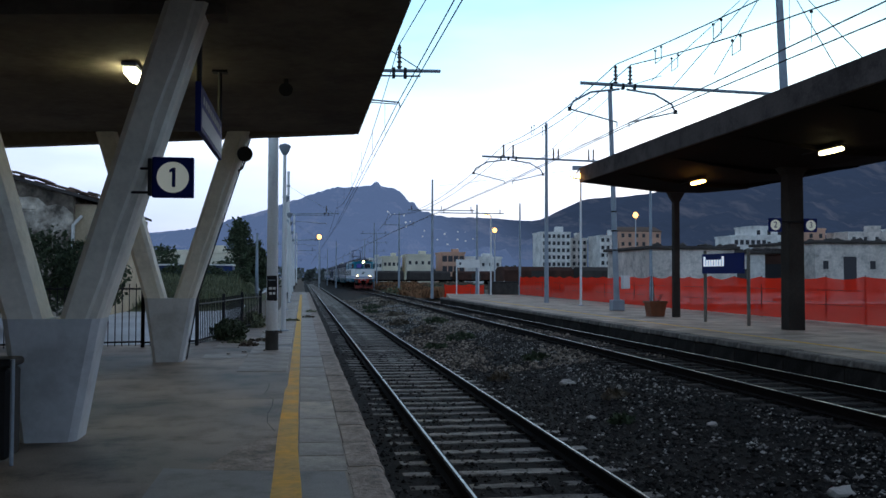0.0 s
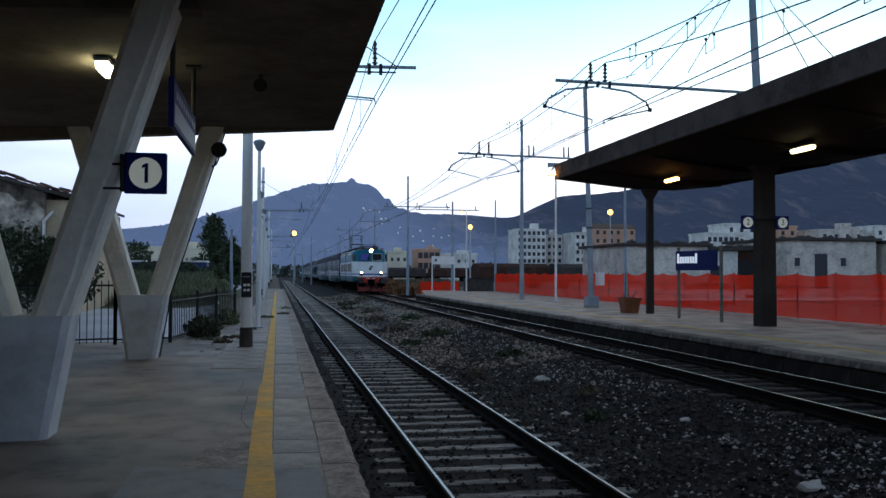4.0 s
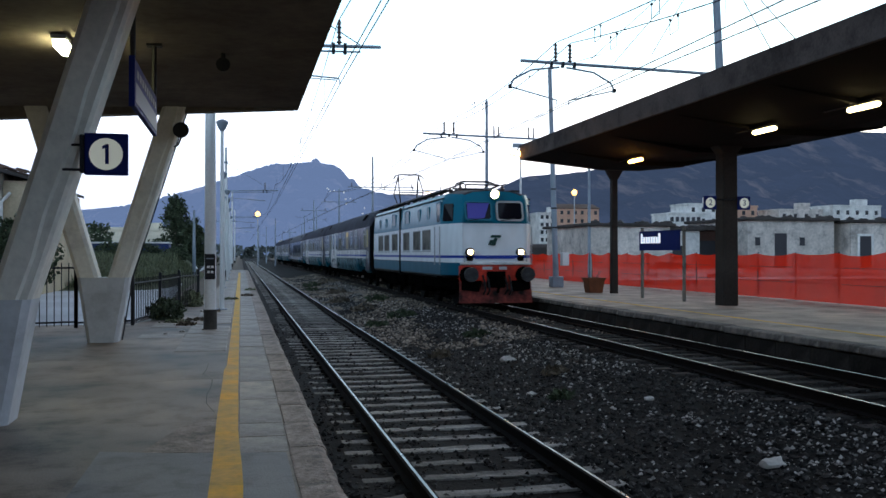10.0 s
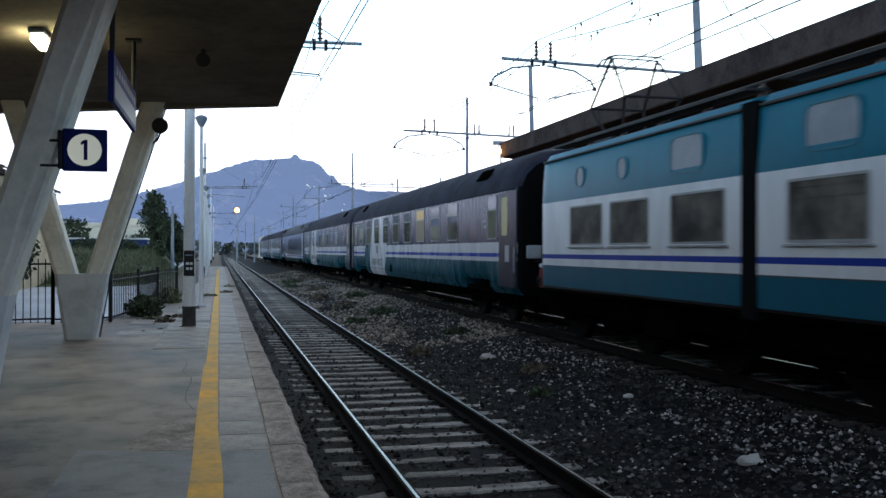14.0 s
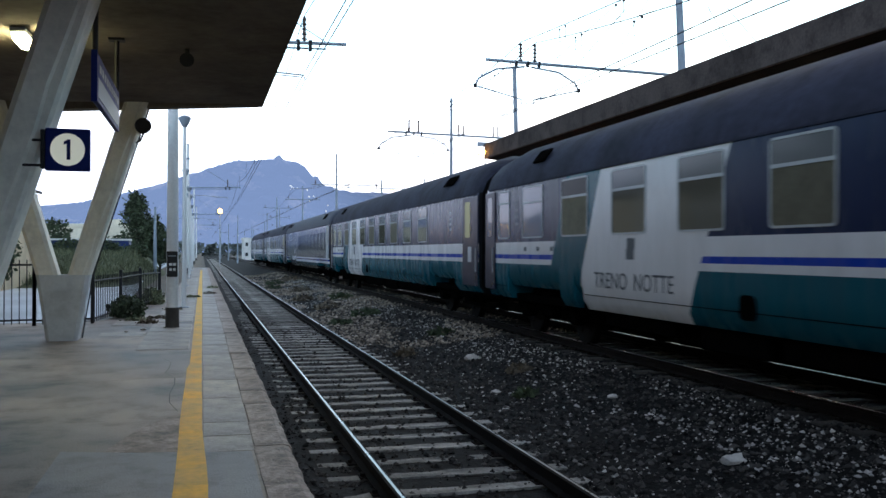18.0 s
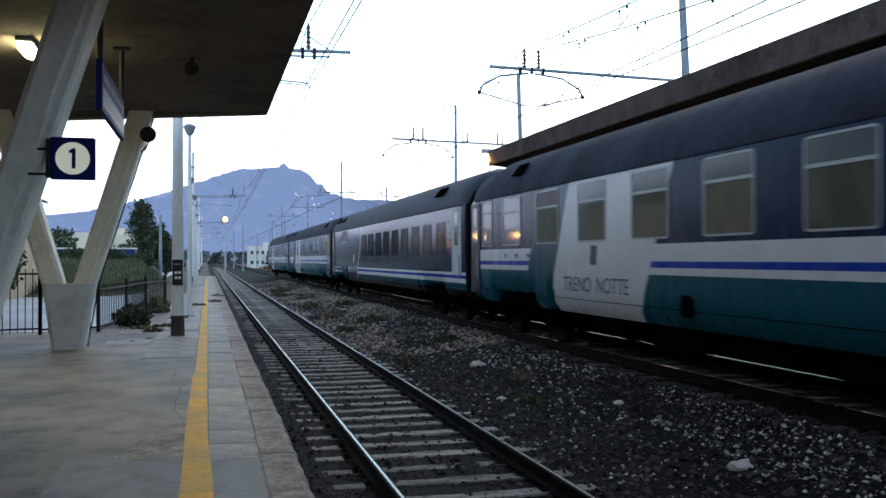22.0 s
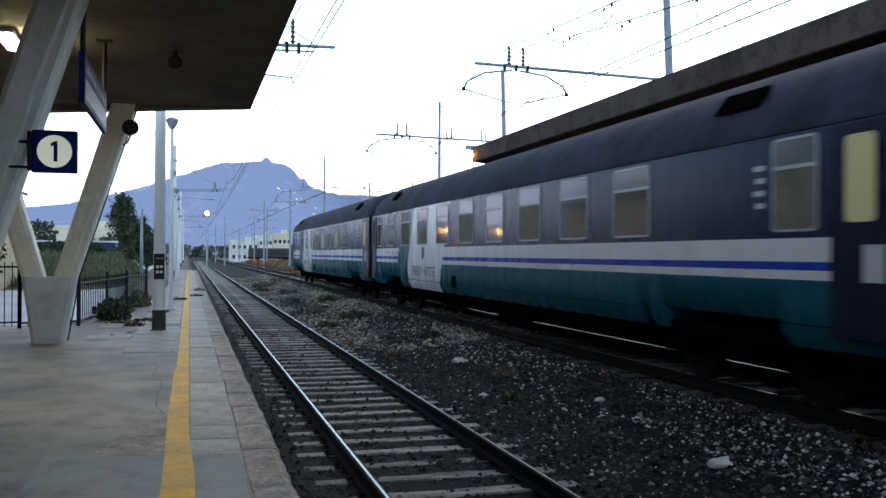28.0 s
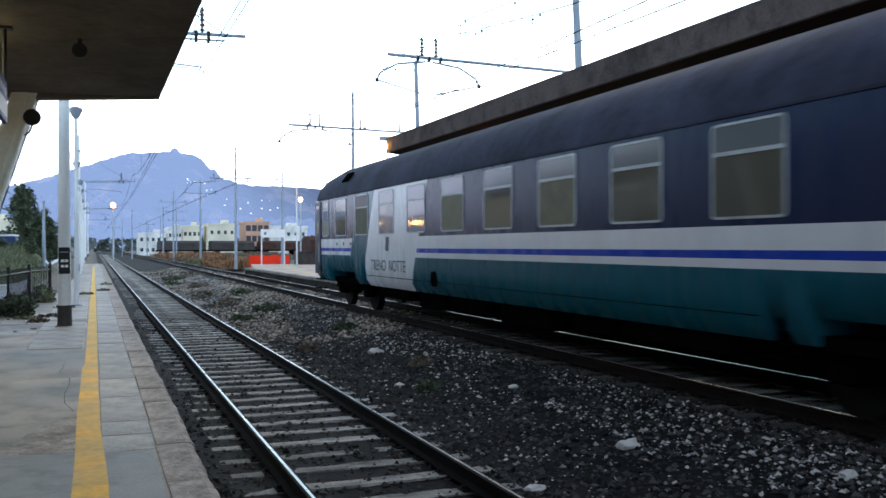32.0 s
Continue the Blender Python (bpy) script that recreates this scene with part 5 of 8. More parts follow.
    # roof gear
    for yy in (1.6, 3.0, 4.4, 5.8, 7.2, 9.4, 10.8, 12.2, 13.6, 15.0):
        for sx in (-0.7, 0.7):
            part("roof_insulator", Geo().lathe((sx, yy, 3.62), [(0.05, 0), (0.09, 0.04), (0.05, 0.08), (0.09, 0.12), (0.05, 0.16), (0.03, 0.24)], 8), M_porcelain, c)
    for sx in (-0.7, 0.7):
        part("roof_bar", Geo().tube((sx, 1.2, 3.87), (sx, 15.8, 3.87), 0.02, n=6), M_dark, c)
    for s in (-1, 1):
        part("roof_walkway", Geo().box(min(s * 0.95, s * 1.25), max(s * 0.95, s * 1.25), 1.5, 8.2, 3.66, 3.70), M_dark, c)
        part("roof_walkway", Geo().box(min(s * 0.95, s * 1.25), max(s * 0.95, s * 1.25), 8.9, 15.6, 3.66, 3.70), M_dark, c)
    for yy, up in ((2.4, False), (14.6, True)):
        h = 5.27 if up else 4.0
        p = part("pantograph", Geo().cbox(-0.7, 0.7, yy - 0.5, yy + 0.5, 3.68, 3.74, 0.01), M_dark, c, "raised pantograph" if up else "folded pantograph")
        for q in (-1, 1):
            my, mz = yy + q * (0.9 if not up else 0.75), 3.75 + (h - 3.75) * 0.45
            for sx in (-0.62, 0.62):
                part("arm", Geo().path([(sx * 0.6, yy + q * 0.25, 3.72), (sx * 0.9, my, mz), (sx * 0.75, yy, h)], 0.028, 6), M_dark, p)
            part("cross_tube", Geo().tube((-0.56, my, mz), (0.56, my, mz), 0.025, n=6), M_dark, p)
        for dyy in (-0.14, 0.14):
            bow = Geo().path([(-0.7, yy + dyy, h - 0.18), (-0.6, yy + dyy, h - 0.02), (-0.42, yy + dyy, h + 0.03), (0.42, yy + dyy, h + 0.03), (0.6, yy + dyy, h - 0.02), (0.7, yy + dyy, h - 0.18)], 0.02, 6)
            part("collector_bow", bow, M_dark, p)
    part("underframe", Geo().box(-1.2, 1.2, 0.4, 8.1, 0.55, 0.9).box(-1.2, 1.2, 8.9, 16.6, 0.55, 0.9), M_under, c)
    for yy in (4.9, 10.6, 12.1):
        part("equipment_box", Geo().cbox(-1.3, 1.3, yy, yy + 1.0, 0.35, 0.85, 0.04), M_under, c)
    for y in (3.2, 8.53, 13.85):
        bogie(c, y, 2.85, 0.62, True)
    return c


loco = build_loco()
coach_lit = build_coach("lit")
coach_a = build_coach("day")
coach_b = build_coach("sleeping")
COACH_PITCH, COACH_FIRST = 25.34, 17.14


def twin(ob):
    """A copy of a coach, with its wheels listed."""
    made = copy_thing(ob, Matrix())
    for o in made.children:
        if o.name.split(".")[0] == "wheelset":
            q = o.matrix_basis.translation
            WHEELS.append((o, q.y, q.z))
    return made


TRAIN = [(loco, 0.0), (coach_lit, COACH_FIRST), (coach_a, COACH_FIRST + COACH_PITCH), (coach_b, COACH_FIRST + 2 * COACH_PITCH), (twin(coach_a), COACH_FIRST + 3 * COACH_PITCH), (twin(coach_a), COACH_FIRST + 4 * COACH_PITCH)]
# the first and the fourth coach have one window more at the front end
for ob, _ in (TRAIN[1], TRAIN[4]):
    for side in (-1, 1):
        coach_window(ob, side, L_COACH - 23.35, L_COACH - 22.6, 1.93, 2.94, M_blind, 0.31)

# ---- station furniture ----
M_navy_sign = material("navy_enamel", (0.010, 0.020, 0.13), 0.55, var=0.12, big=3, fine=30, bump=0.02, spec=0.08)
M_sign_white = material("white_enamel", (0.82, 0.82, 0.80), 0.4, var=0.08, big=3, fine=30, bump=0.02)
M_lamp_warm = glow("warm_tube_lamp", (1.0, 0.93, 0.50), 22.0)
M_lamp_pale = glow("pale_tube_lamp", (1.0, 0.80, 0.38), 4.5)
M_lamp_orange = glow("sodium_lamp", (1.0, 0.45, 0.09), 11.0)
M_sodium_far = glow("sodium_street_lamp", (1.0, 0.44, 0.10), 3.0)
M_sodium_near = glow("strong_sodium_lamp", (1.0, 0.50, 0.16), 30.0)
M_wood = material("weathered_post", (0.20, 0.185, 0.16), 0.8, var=0.25, big=3, fine=25, bump=0.2)
M_terracotta = material("terracotta", (0.24, 0.085, 0.04), 0.8, var=0.25, big=3, fine=25, bump=0.2)
M_white_steel = material("white_painted_steel", (0.80, 0.80, 0.79), 0.5, 0.1, var=0.18, big=1.2, fine=20, bump=0.05, streak=0.3)
M_pole_foot = material("dark_pole_foot", (0.06, 0.055, 0.05), 0.8, var=0.4, big=3, fine=25, bump=0.2)


def insulator(parent, x, y, z, h, name="insulator", r=0.07):
    prof = [(0.03, 0)]
    k = max(3, int(h / 0.1))
    for i in range(k):
        z0 = h * (i + 0.2) / k
        prof += [(0.035, z0), (r * (1 - 0.4 * i / k), z0 + 0.02), (0.03, z0 + 0.05)]
    prof += [(0.022, h)]
    part(name, Geo().lathe((x, y, z), prof, 8), M_porcelain, parent)


def mast_platform_1(y, x=-0.57, top=9.0, near=True):
    m = empty("catenary_mast", "pale tubular steel mast carrying the overhead line", "catenary mast", "catenary masts of the first track", at=pose(x, y, 0))
    part("pole", Geo().tube((0, 0, 0), (0, 0, top), 0.118, 0.085, 20), M_white_steel, m, smooth=True)
    part("foot", Geo().tube((0, 0, 0), (0, 0, 0.40), 0.134, 0.128, 20), M_pole_foot, m, "dark painted foot", smooth=True)
    if near:
        plate = part("notice_plate", Geo().cbox(-0.10, 0.10, -0.142, -0.122, 1.0, 1.5, 0.008), M_black, m, "black plate with pale marks")
        for k, (a, b, z) in enumerate(((-0.06, 0.0, 1.22), (0.015, 0.07, 1.22), (-0.055, -0.005, 1.12), (0.015, 0.065, 1.12), (-0.07, 0.07, 1.40))):
            part("mark_bar", Geo().box(a, b, -0.146, -0.143, z, z + (0.05 if k < 4 else 0.02)), M_sign_white if k < 4 else M_steelgrey, plate)
        for z in (1.04, 1.44):
            part("clamp", Geo().tube((0, 0, z - 0.015), (0, 0, z + 0.015), 0.124, n=20), M_galv, m)
    arm = part("cantilever", Geo().tube((0, 0, 5.70), (3.42, 0, 5.78), 0.036, n=10).tube((0.1, 0, 5.60), (3.0, 0, 5.66), 0.02, n=8), M_steelgrey, m, "horizontal cantilever")
    part("tie_rod", Geo().tube((0, 0, 7.6), (3.0, 0, 5.8), 0.012, n=6), M_steelgrey, m)
    for dx in (2.44, 2.68):
        part("bracket", Geo().box(dx - 0.03, dx + 0.03, -0.05, 0.05, 5.60, 5.82), M_dark, arm)
    insulator(m, 2.56, 0, 5.80, 0.5)
    reg = Geo().tube((0.1, 0, 5.24), (2.55, 0, 5.10), 0.018, n=8).tube((1.6, 0, 5.10), (2.5, 0, 5.06), 0.012, n=6).tube((2.55, 0, 5.10), (2.58, 0, 4.98), 0.014, n=6)
    part("registration_arm", reg, M_galv, m)
    for z in (5.65, 5.25, 7.6):
        part("collar", Geo().tube((0, 0, z - 0.06), (0, 0, z + 0.06), 0.13, n=16), M_steelgrey, m)
    return m


mast_platform_1(18.55)
for yy in (62.0, 106.0, 150.0):
    mast_platform_1(yy, -0.95, 8.6, False)


def loop_arm(parent, x, z, w):
    """The bowed steady arms on either side of the contact wires."""
    for s in (-1, 1):
        pts = [(x + s * 0.1, 0, z - 0.06), (x + s * w * 0.6, 0, z - 0.16), (x + s * w * 0.93, 0, z - 0.42), (x + s * w, 0, z - 0.62)]
        part("bow", Geo().path(pts, 0.028, 8), M_steelgrey, parent)
        low = Geo().tube(pts[-1], (x + s * 0.16, 0, z - 0.93), 0.02, n=8).tube((x + s * 0.16, 0, z - 0.93), (x + s * 0.17, 0, z - 1.06), 0.016, n=6)
        part("steady_arm", low, M_steelgrey, parent)
        part("clevis", Geo().box(pts[-1][0] - 0.04, pts[-1][0] + 0.04, -0.04, 0.04, pts[-1][2] - 0.05, pts[-1][2] + 0.05), M_dark, parent)


def mast_platform_2(x, y, top, arm_z, reach, lean, box=False, plate=False, base=0.0):
    m = empty("catenary_mast", "grey steel mast with a long arm over the second track", "catenary mast", "catenary masts of the second track", at=pose(x, y, 0))
    part("pole", Geo().tube((0, 0, base), (-lean, 0, top), 0.125, 0.085, 16), M_steelgrey, m, smooth=True)
    ax = -lean * arm_z / top
    beam = part("arm", Geo().tube((ax, 0, arm_z), (ax - reach, 0, arm_z + 0.12), 0.045, n=10), M_steelgrey, m, "long horizontal arm")
    part("tie_rod", Geo().tube((-lean * 0.97, 0, top - 0.3), (ax - reach * 0.55, 0, arm_z + 0.09), 0.012, n=6), M_steelgrey, m)
    part("collar", Geo().cbox(ax - 0.2, ax + 0.2, -0.2, 0.2, arm_z - 0.09, arm_z + 0.07, 0.02), M_dark, m)
    wx = TRACK2_X + 0.72 - x
    for dx in (-0.2, 0.2):
        insulator(m, wx + dx, 0, arm_z + 0.12, 0.5, r=0.08)
    for dx in (-0.32, 0.0, 0.32):
        part("bracket", Geo().box(wx + dx - 0.03, wx + dx + 0.03, -0.05, 0.05, arm_z - 0.02, arm_z + 0.14), M_dark, beam)
    loop_arm(m, wx, arm_z + 0.05, 1.45)
    if box:
        part("foot", Geo().cbox(-0.25, 0.25, -0.25, 0.25, PLAT2_Z, 0.55, 0.03), M_steelgrey, m, "steel sheath round the foot")
        part("switch_box", Geo().cbox(0.2, 0.5, -0.2, 0.1, 1.0, 1.55, 0.02), M_white_steel, m, "grey switch box on the mast")
        for z in (2.6, 3.4, 4.2):
            part("band", Geo().tube((-lean * z / top, 0, z - 0.03), (-lean * z / top, 0, z + 0.03), 0.13, n=16), M_dark, m)
    if plate:
        part("hanging_plate", Geo().cbox(-1.9, -1.35, -0.02, 0.02, arm_z - 0.36, arm_z - 0.18, 0.01), M_steelgrey, m)
        for dx in (-2.5, -2.7, -1.0, -1.2):
            insulator(m, dx, 0, arm_z + 0.06, 0.45, r=0.05)
    return m


mast_platform_2(12.92, 22.55, 10.2, 6.42, 5.62, 0.25, base=4.9)
mast_platform_2(12.90, 35.9, 9.3, 6.26, 5.5, 0.28, box=True, plate=True, base=PLAT2_Z)


def plain_mast(x, y, top, name_label, arm=None, z0=0.0):
    m = empty("line_mast", name_label, "mast", "far masts", at=pose(x, y, 0))
    part("pole", Geo().tube((0, 0, z0), (0, 0, top), 0.13, 0.07, 10), M_steelgrey, m, smooth=True)
    if arm:
        a0, a1, z = arm
        part("arm", Geo().tube((a0, 0, z), (a1, 0, z), 0.04, n=8), M_steelgrey, m)
        for dx in (a0 + 0.3, (a0 + a1) / 2, a1 - 0.3):
            insulator(m, dx, 0, z, 0.35, r=0.06)
    return m


plain_mast(13.0, 47.2, 9.8, "slender grey mast standing on the island platform")
plain_mast(10.45, 72.8, 9.4, "tall pale mast beyond the platform end with a dark bracket", (-2.0, 3.5, 6.9), -0.3)
plain_mast(13.9, 71.5, 7.3, "grey lattice mast beyond the platform end", (-3.0, 2.2, 6.6), -0.3)
for (x, y, h) in ((9.4, 120, 8.6), (10.2, 96, 8.4), (20.5, 84, 8.5), (12.2, 150, 8.5), (-2.9, 60, 4.3), (24.0, 60, 9.5)):
    plain_mast(x, y, h, "grey line mast standing beside the yard tracks", (-1.8, 1.8, h - 1.4) if x > 0 and x < 13 else None, -0.4)


far_rng = random.Random(17)
for k in range(14):
    y = 135 + 11 * k
    plain_mast((-2.2, 4.9, 10.4, 13.5)[k % 4] + far_rng.uniform(-0.5, 0.5), y, far_rng.uniform(6.5, 8.8), "pale line mast far along the tracks", (-1.6, 1.6, 6.2) if k % 3 == 0 else None, -0.4)


def lamp_post(x, y, h, base, head, label, group):
    m = empty("lamp_post", label, "lamp post", group, at=pose(x, y, base))
    part("pole", Geo().tube((0, 0, 0), (0, 0, h), 0.062, 0.045, 12), M_white_steel, m, smooth=True)
    part("base_plate", Geo().cbox(-0.14, 0.14, -0.14, 0.14, 0, 0.03, 0.008), M_steelgrey, m)
    if head == "bowl":
        part("lamp_head", Geo().lathe((0, 0, h), [(0.05, -0.05), (0.1, 0.02), (0.16, 0.16), (0.165, 0.2), (0.12, 0.24), (0.03, 0.27)], 14), M_steelgrey, m, "unlit bowl-shaped lamp head", smooth=True)
    else:
        part("lamp_arm", Geo().tube((0, 0, h - 0.05), (-0.22, 0, h + 0.06), 0.03, n=8), M_white_steel, m)
        hd = part("lamp_head", Geo().cbox(-0.52, -0.12, -0.13, 0.13, h + 0.02, h + 0.14, 0.03), M_white_steel, m)
        part("lens", Geo().cbox(-0.50, -0.14, -0.11, 0.11, h - 0.005, h + 0.016, 0.006), M_lamp_orange, hd)
    return m


for yy, xx in ((25.0, -0.47), (41.0, -0.72), (52.0, -0.72), (60.0, -0.78), (73.0, -0.85), (88.0, -0.9)):
    lamp_post(xx, yy, 4.85, 0.0, "bowl", "slim white lamp post with an unlit bowl lamp", "lamp posts of the first platform")
lamp_post(13.4, 42.4, 6.2, PLAT2_Z, "arm", "tall white lamp post with an orange lamp", "lamp posts of the island platform")
lamp_post(14.36, 68.2, 6.1, PLAT2_Z, "arm", "tall white lamp post with an orange lamp", "lamp posts of the island platform")


def street_lamp(x, y, z, r, mat=None):
    m = empty("street_lamp", "lit sodium street lamp on a thin pole", "street lamp", "lit street lamps", at=pose(x, y, 0))
    part("pole", Geo().tube((0, 0, -0.4), (0, 0, z), 0.07, 0.05, 8), M_galv, m)
    part("globe", Geo().lathe((0, 0, z), [(r * 0.4, -r), (r * 0.9, -r * 0.5), (r, 0), (r * 0.9, r * 0.5), (r * 0.4, r)], 14), mat or M_sodium_far, m, "glowing orange lamp", smooth="all")


for xx, zz in ((-45.4, 7.3), (-58.0, 7.0), (-47.5, 6.6)):
    street_lamp(xx, 200, zz, 0.34, M_sodium_near)
street_lamp(2.35, 130, 7.1, 0.34)
street_lamp(29.0, 76, 6.95, 0.24)
street_lamp(15.6, 72.6, 5.3, 0.19)


# overhead wires
def wire(label, pts, r, group):
    g = Geo()
    g.path(pts, r, 5)
    return solid("overhead_wire", g, M_wire, label, "overhead wire", group)


def sag(x0, x1, y0, y1, z0, z1, drop, n=10):
    return [(x0 + (x1 - x0) * k / n, y0 + (y1 - y0) * k / n, z0 + (z1 - z0) * k / n - drop * 4 * (k / n) * (1 - k / n)) for k in range(n + 1)]


W2X = TRACK2_X + 0.72
for dx, near_x in ((-0.06, W2X - 0.04), (0.06, W2X + 1.9)):
    wire("thin dark contact wire over the second track", [(near_x, -20, 5.5), (W2X + dx, 22.5, 5.42), (W2X + dx, 35.9, 5.36), (TRACK2_X + dx, 75, 5.25), (TRACK2_X + dx, 240, 5.25)], 0.014, "wires of the second track")
for dx, drop in ((-0.2, 1.0), (0.2, 1.65)):
    wire("thin dark messenger wire over the second track", sag(W2X + dx, W2X + dx, -22, 22.5, 6.95, 7.05, drop, 24) + sag(W2X + dx, W2X + dx, 22.5, 35.9, 7.05, 6.85, 0.25)[1:] + sag(W2X + dx, TRACK2_X + dx, 35.9, 78, 6.85, 6.9, 0.9)[1:] + sag(TRACK2_X, TRACK2_X, 78, 130, 6.9, 6.8, 0.9)[1:], 0.014, "wires of the second track")
for dx in (-0.05, 0.05):
    wire("thin dark contact wire over the first track", [(1.95 + dx, -25, 5.0), (1.95 + dx, 18.55, 4.98), (2.3 + dx, 62, 4.95), (2.3 + dx, 240, 4.95)], 0.010, "wires of the first track")
wire("thin dark messenger wire over the first track", sag(1.97, 1.97, -25, 18.55, 6.25, 6.28, 0.9) + sag(1.97, 2.3, 18.55, 62, 6.28, 6.2, 0.9)[1:] + sag(2.3, 2.3, 62, 106, 6.2, 6.2, 0.9)[1:], 0.010, "wires of the first track")
for k, (a, b) in enumerate((((12.68, 22.55, 9.9), (8.96, 14.02, 5.05)), ((12.68, 22.55, 9.9), (9.02, 13.36, 5.05)), ((12.68, 22.55, 9.9), (8.30, 20.62, 6.21)), ((12.68, 22.55, 9.9), (8.40, 17.45, 5.67)), ((12.65, 35.9, 9.2), (8.3, 20, 6.2)), ((12.62, 35.9, 7.4), (10.9, 72.8, 8.2)), ((20, 30, 6.6), (11, 72.8, 8.9)))):
    wire("thin steel stay wire running from a mast", [a, b], 0.010, "stay wires")


def build_droppers():
    d = empty("dropper_wires", "thin looped droppers hanging between the overhead wires", "dropper wires")
    for y in (9, 11.5, 14, 16.5, 19.5, 26, 31):
        for dx in (-0.2, 0.2):
            z1 = 7.0 - ((1.0 if dx < 0 else 1.65) * 4 * ((y + 22) / 44.5) * (1 - (y + 22) / 44.5) if y < 22 else 0.15)
            x = W2X + dx
            part("dropper", Geo().path([(x, y, z1), (x, y, z1 - 0.28), (x, y + 0.35, z1 - 0.3), (x, y + 0.35, z1 - 0.02)], 0.010, 5) if y % 2 else Geo().tube((x, y, z1), (x, y, 5.46), 0.005, n=5), M_wire, d)
            part("clamp", Geo().blob((x, y, z1), 0.034, 0.1, 1, 1), M_dark, d)
            if y % 2:
                part("clamp", Geo().blob((x, y + 0.35, z1), 0.034, 0.1, 1, 1), M_dark, d)
    for y in (22, 26, 31, 37, 44, 52):
        part("dropper", Geo().tube((2.0, y, 4.98), (2.0, y, 5.75), 0.006, n=5), M_wire, d)
    return d


build_droppers()


# A faint glow is added to brighten the number discs.
M_sign_disc = glow("faint_glow_disc", (0.78, 0.80, 0.70), 0.10)


def number_sign(text, x0, x1, y, z0, z1, label, face=0.05, bracket=None):
    """A navy square plate with a pale disc and a figure, facing the camera's end of the platform."""
    w = (x1 - x0)
    s = empty("platform_number_sign", label, "sign", "platform number signs", at=pose((x0 + x1) / 2, y, (z0 + z1) / 2))
    part("plate", Geo().cbox(-w / 2, w / 2, -0.03, 0.03, -(z1 - z0) / 2, (z1 - z0) / 2, 0.008), M_navy_sign, s)
    disc = Geo().tube((0, -0.031, 0), (0, -0.036, 0), w * 0.385, n=40)
    part("disc", disc, M_sign_disc, s, "pale round field with an added faint glow")
    if text == "1":
        one = Geo().prism([(q[0] * w, 0, q[1] * w) for q in ((-0.02, -0.24), (0.065, -0.24), (0.065, 0.24), (0.0, 0.24), (-0.085, 0.185), (-0.085, 0.115), (-0.02, 0.14))], (0, -0.039, 0), (0, -0.0362, 0))
        part("figure", one, M_navy_sign, s, "figure one")
    else:
        writing(text, w * 0.62, M_navy_sign, s, Matrix.Translation((0, -0.0375, 0)) @ pose(0, 0, 0, 90, 0, 0), "figure", 0.001)
    if bracket:
        for dz in (-0.11, 0.11):
            part("bracket", Geo().tube((-w / 2 - bracket, 0, dz - 0.03), (-w / 2, 0, dz - 0.03), 0.012, n=8), M_dark, s)
        part("side_box", Geo().cbox(-w / 2 - 0.035, -w / 2 - 0.002, -0.05, 0.05, -0.17, 0.17, 0.006), M_dark, s)
    return s


number_sign("1", -1.335, -0.965, 8.55, 2.205, 2.578, "square navy sign with a figure one fixed to the pillar", bracket=0.28)
number_sign("2", 12.06, 12.42, 22.0, 2.68, 3.04, "square navy sign with a figure two on the column")
number_sign("3", 13.06, 13.42, 22.0, 2.68, 3.04, "square navy sign with a figure three on the column")
solid("sign_bracket", Geo().tube((12.4, 22.02, 2.95), (13.1, 22.02, 2.95), 0.02, n=8), M_dark, "dark steel bracket holding the number signs", "bracket")


M_sign_dull = material("dull_sign_field", (0.16, 0.18, 0.24), 0.5, var=0.2, bump=0)


def build_hanging_sign():
    s = empty("hanging_sign", "long navy direction sign hanging from the canopy on rods", "sign", at=pose(-1.0, 10.32, 2.93))
    part("panel", Geo().cbox(-0.025, 0.025, -1.18, 1.18, 0, 0.47, 0.008), M_navy_sign, s)
    part("pale_field", Geo().box(0.026, 0.029, -1.1, 1.1, 0.05, 0.24), M_sign_dull, s, "pale strip with unreadable lettering")
    for k in range(9):
        part("text_bar", Geo().box(0.026, 0.03, -1.0 + 0.23 * k, -0.84 + 0.23 * k, 0.30, 0.38), M_sign_dull, s)
    for y in (-1.12, 1.12):
        part("rod", Geo().tube((0, y, 0.47), (0, y, 1.12), 0.028, n=8), M_dark, s)
        part("rod_flange", Geo().box(-0.09, 0.09, y - 0.07, y + 0.07, 1.08, 1.12), M_dark, s)
    part("end_cap", Geo().box(-0.028, 0.028, -1.2, -1.182, -0.01, 0.48), M_navy_sign, s)


build_hanging_sign()


def build_soffit_lamp(x, y):
    s = empty("ceiling_lamp", "lit wedge-shaped lamp under the canopy", "ceiling lamp", at=pose(x, y, soffit(x)))
    part("housing", Geo().cbox(-0.09, 0.09, -0.36, 0.36, -0.06, -0.005, 0.015), M_steelgrey, s)
    body = [(-0.075, 0, -0.062), (0.075, 0, -0.062), (0.05, 0, -0.15), (-0.07, 0, -0.13)]
    part("diffuser", Geo().prism(body, (0, -0.27, 0), (0, 0.27, 0)), M_lamp_warm, s, "glowing warm diffuser")


build_soffit_lamp(-2.0, 11.3)


def build_camera_dome():
    s = empty("ceiling_speaker", "small dark device under the canopy", "loudspeaker", at=pose(-0.2, 11.9, soffit(-0.2)))
    part("stem", Geo().tube((0, 0, 0), (0, 0, -0.1), 0.03, n=10), M_black, s)
    part("horn", Geo().loft([[(r * math.cos(a * math.tau / 14), y, -0.16 + r * math.sin(a * math.tau / 14)) for a in range(14)] for r, y in ((0.04, 0.16), (0.06, 0.05), (0.09, -0.12))]), M_black, s, smooth=True)


build_camera_dome()


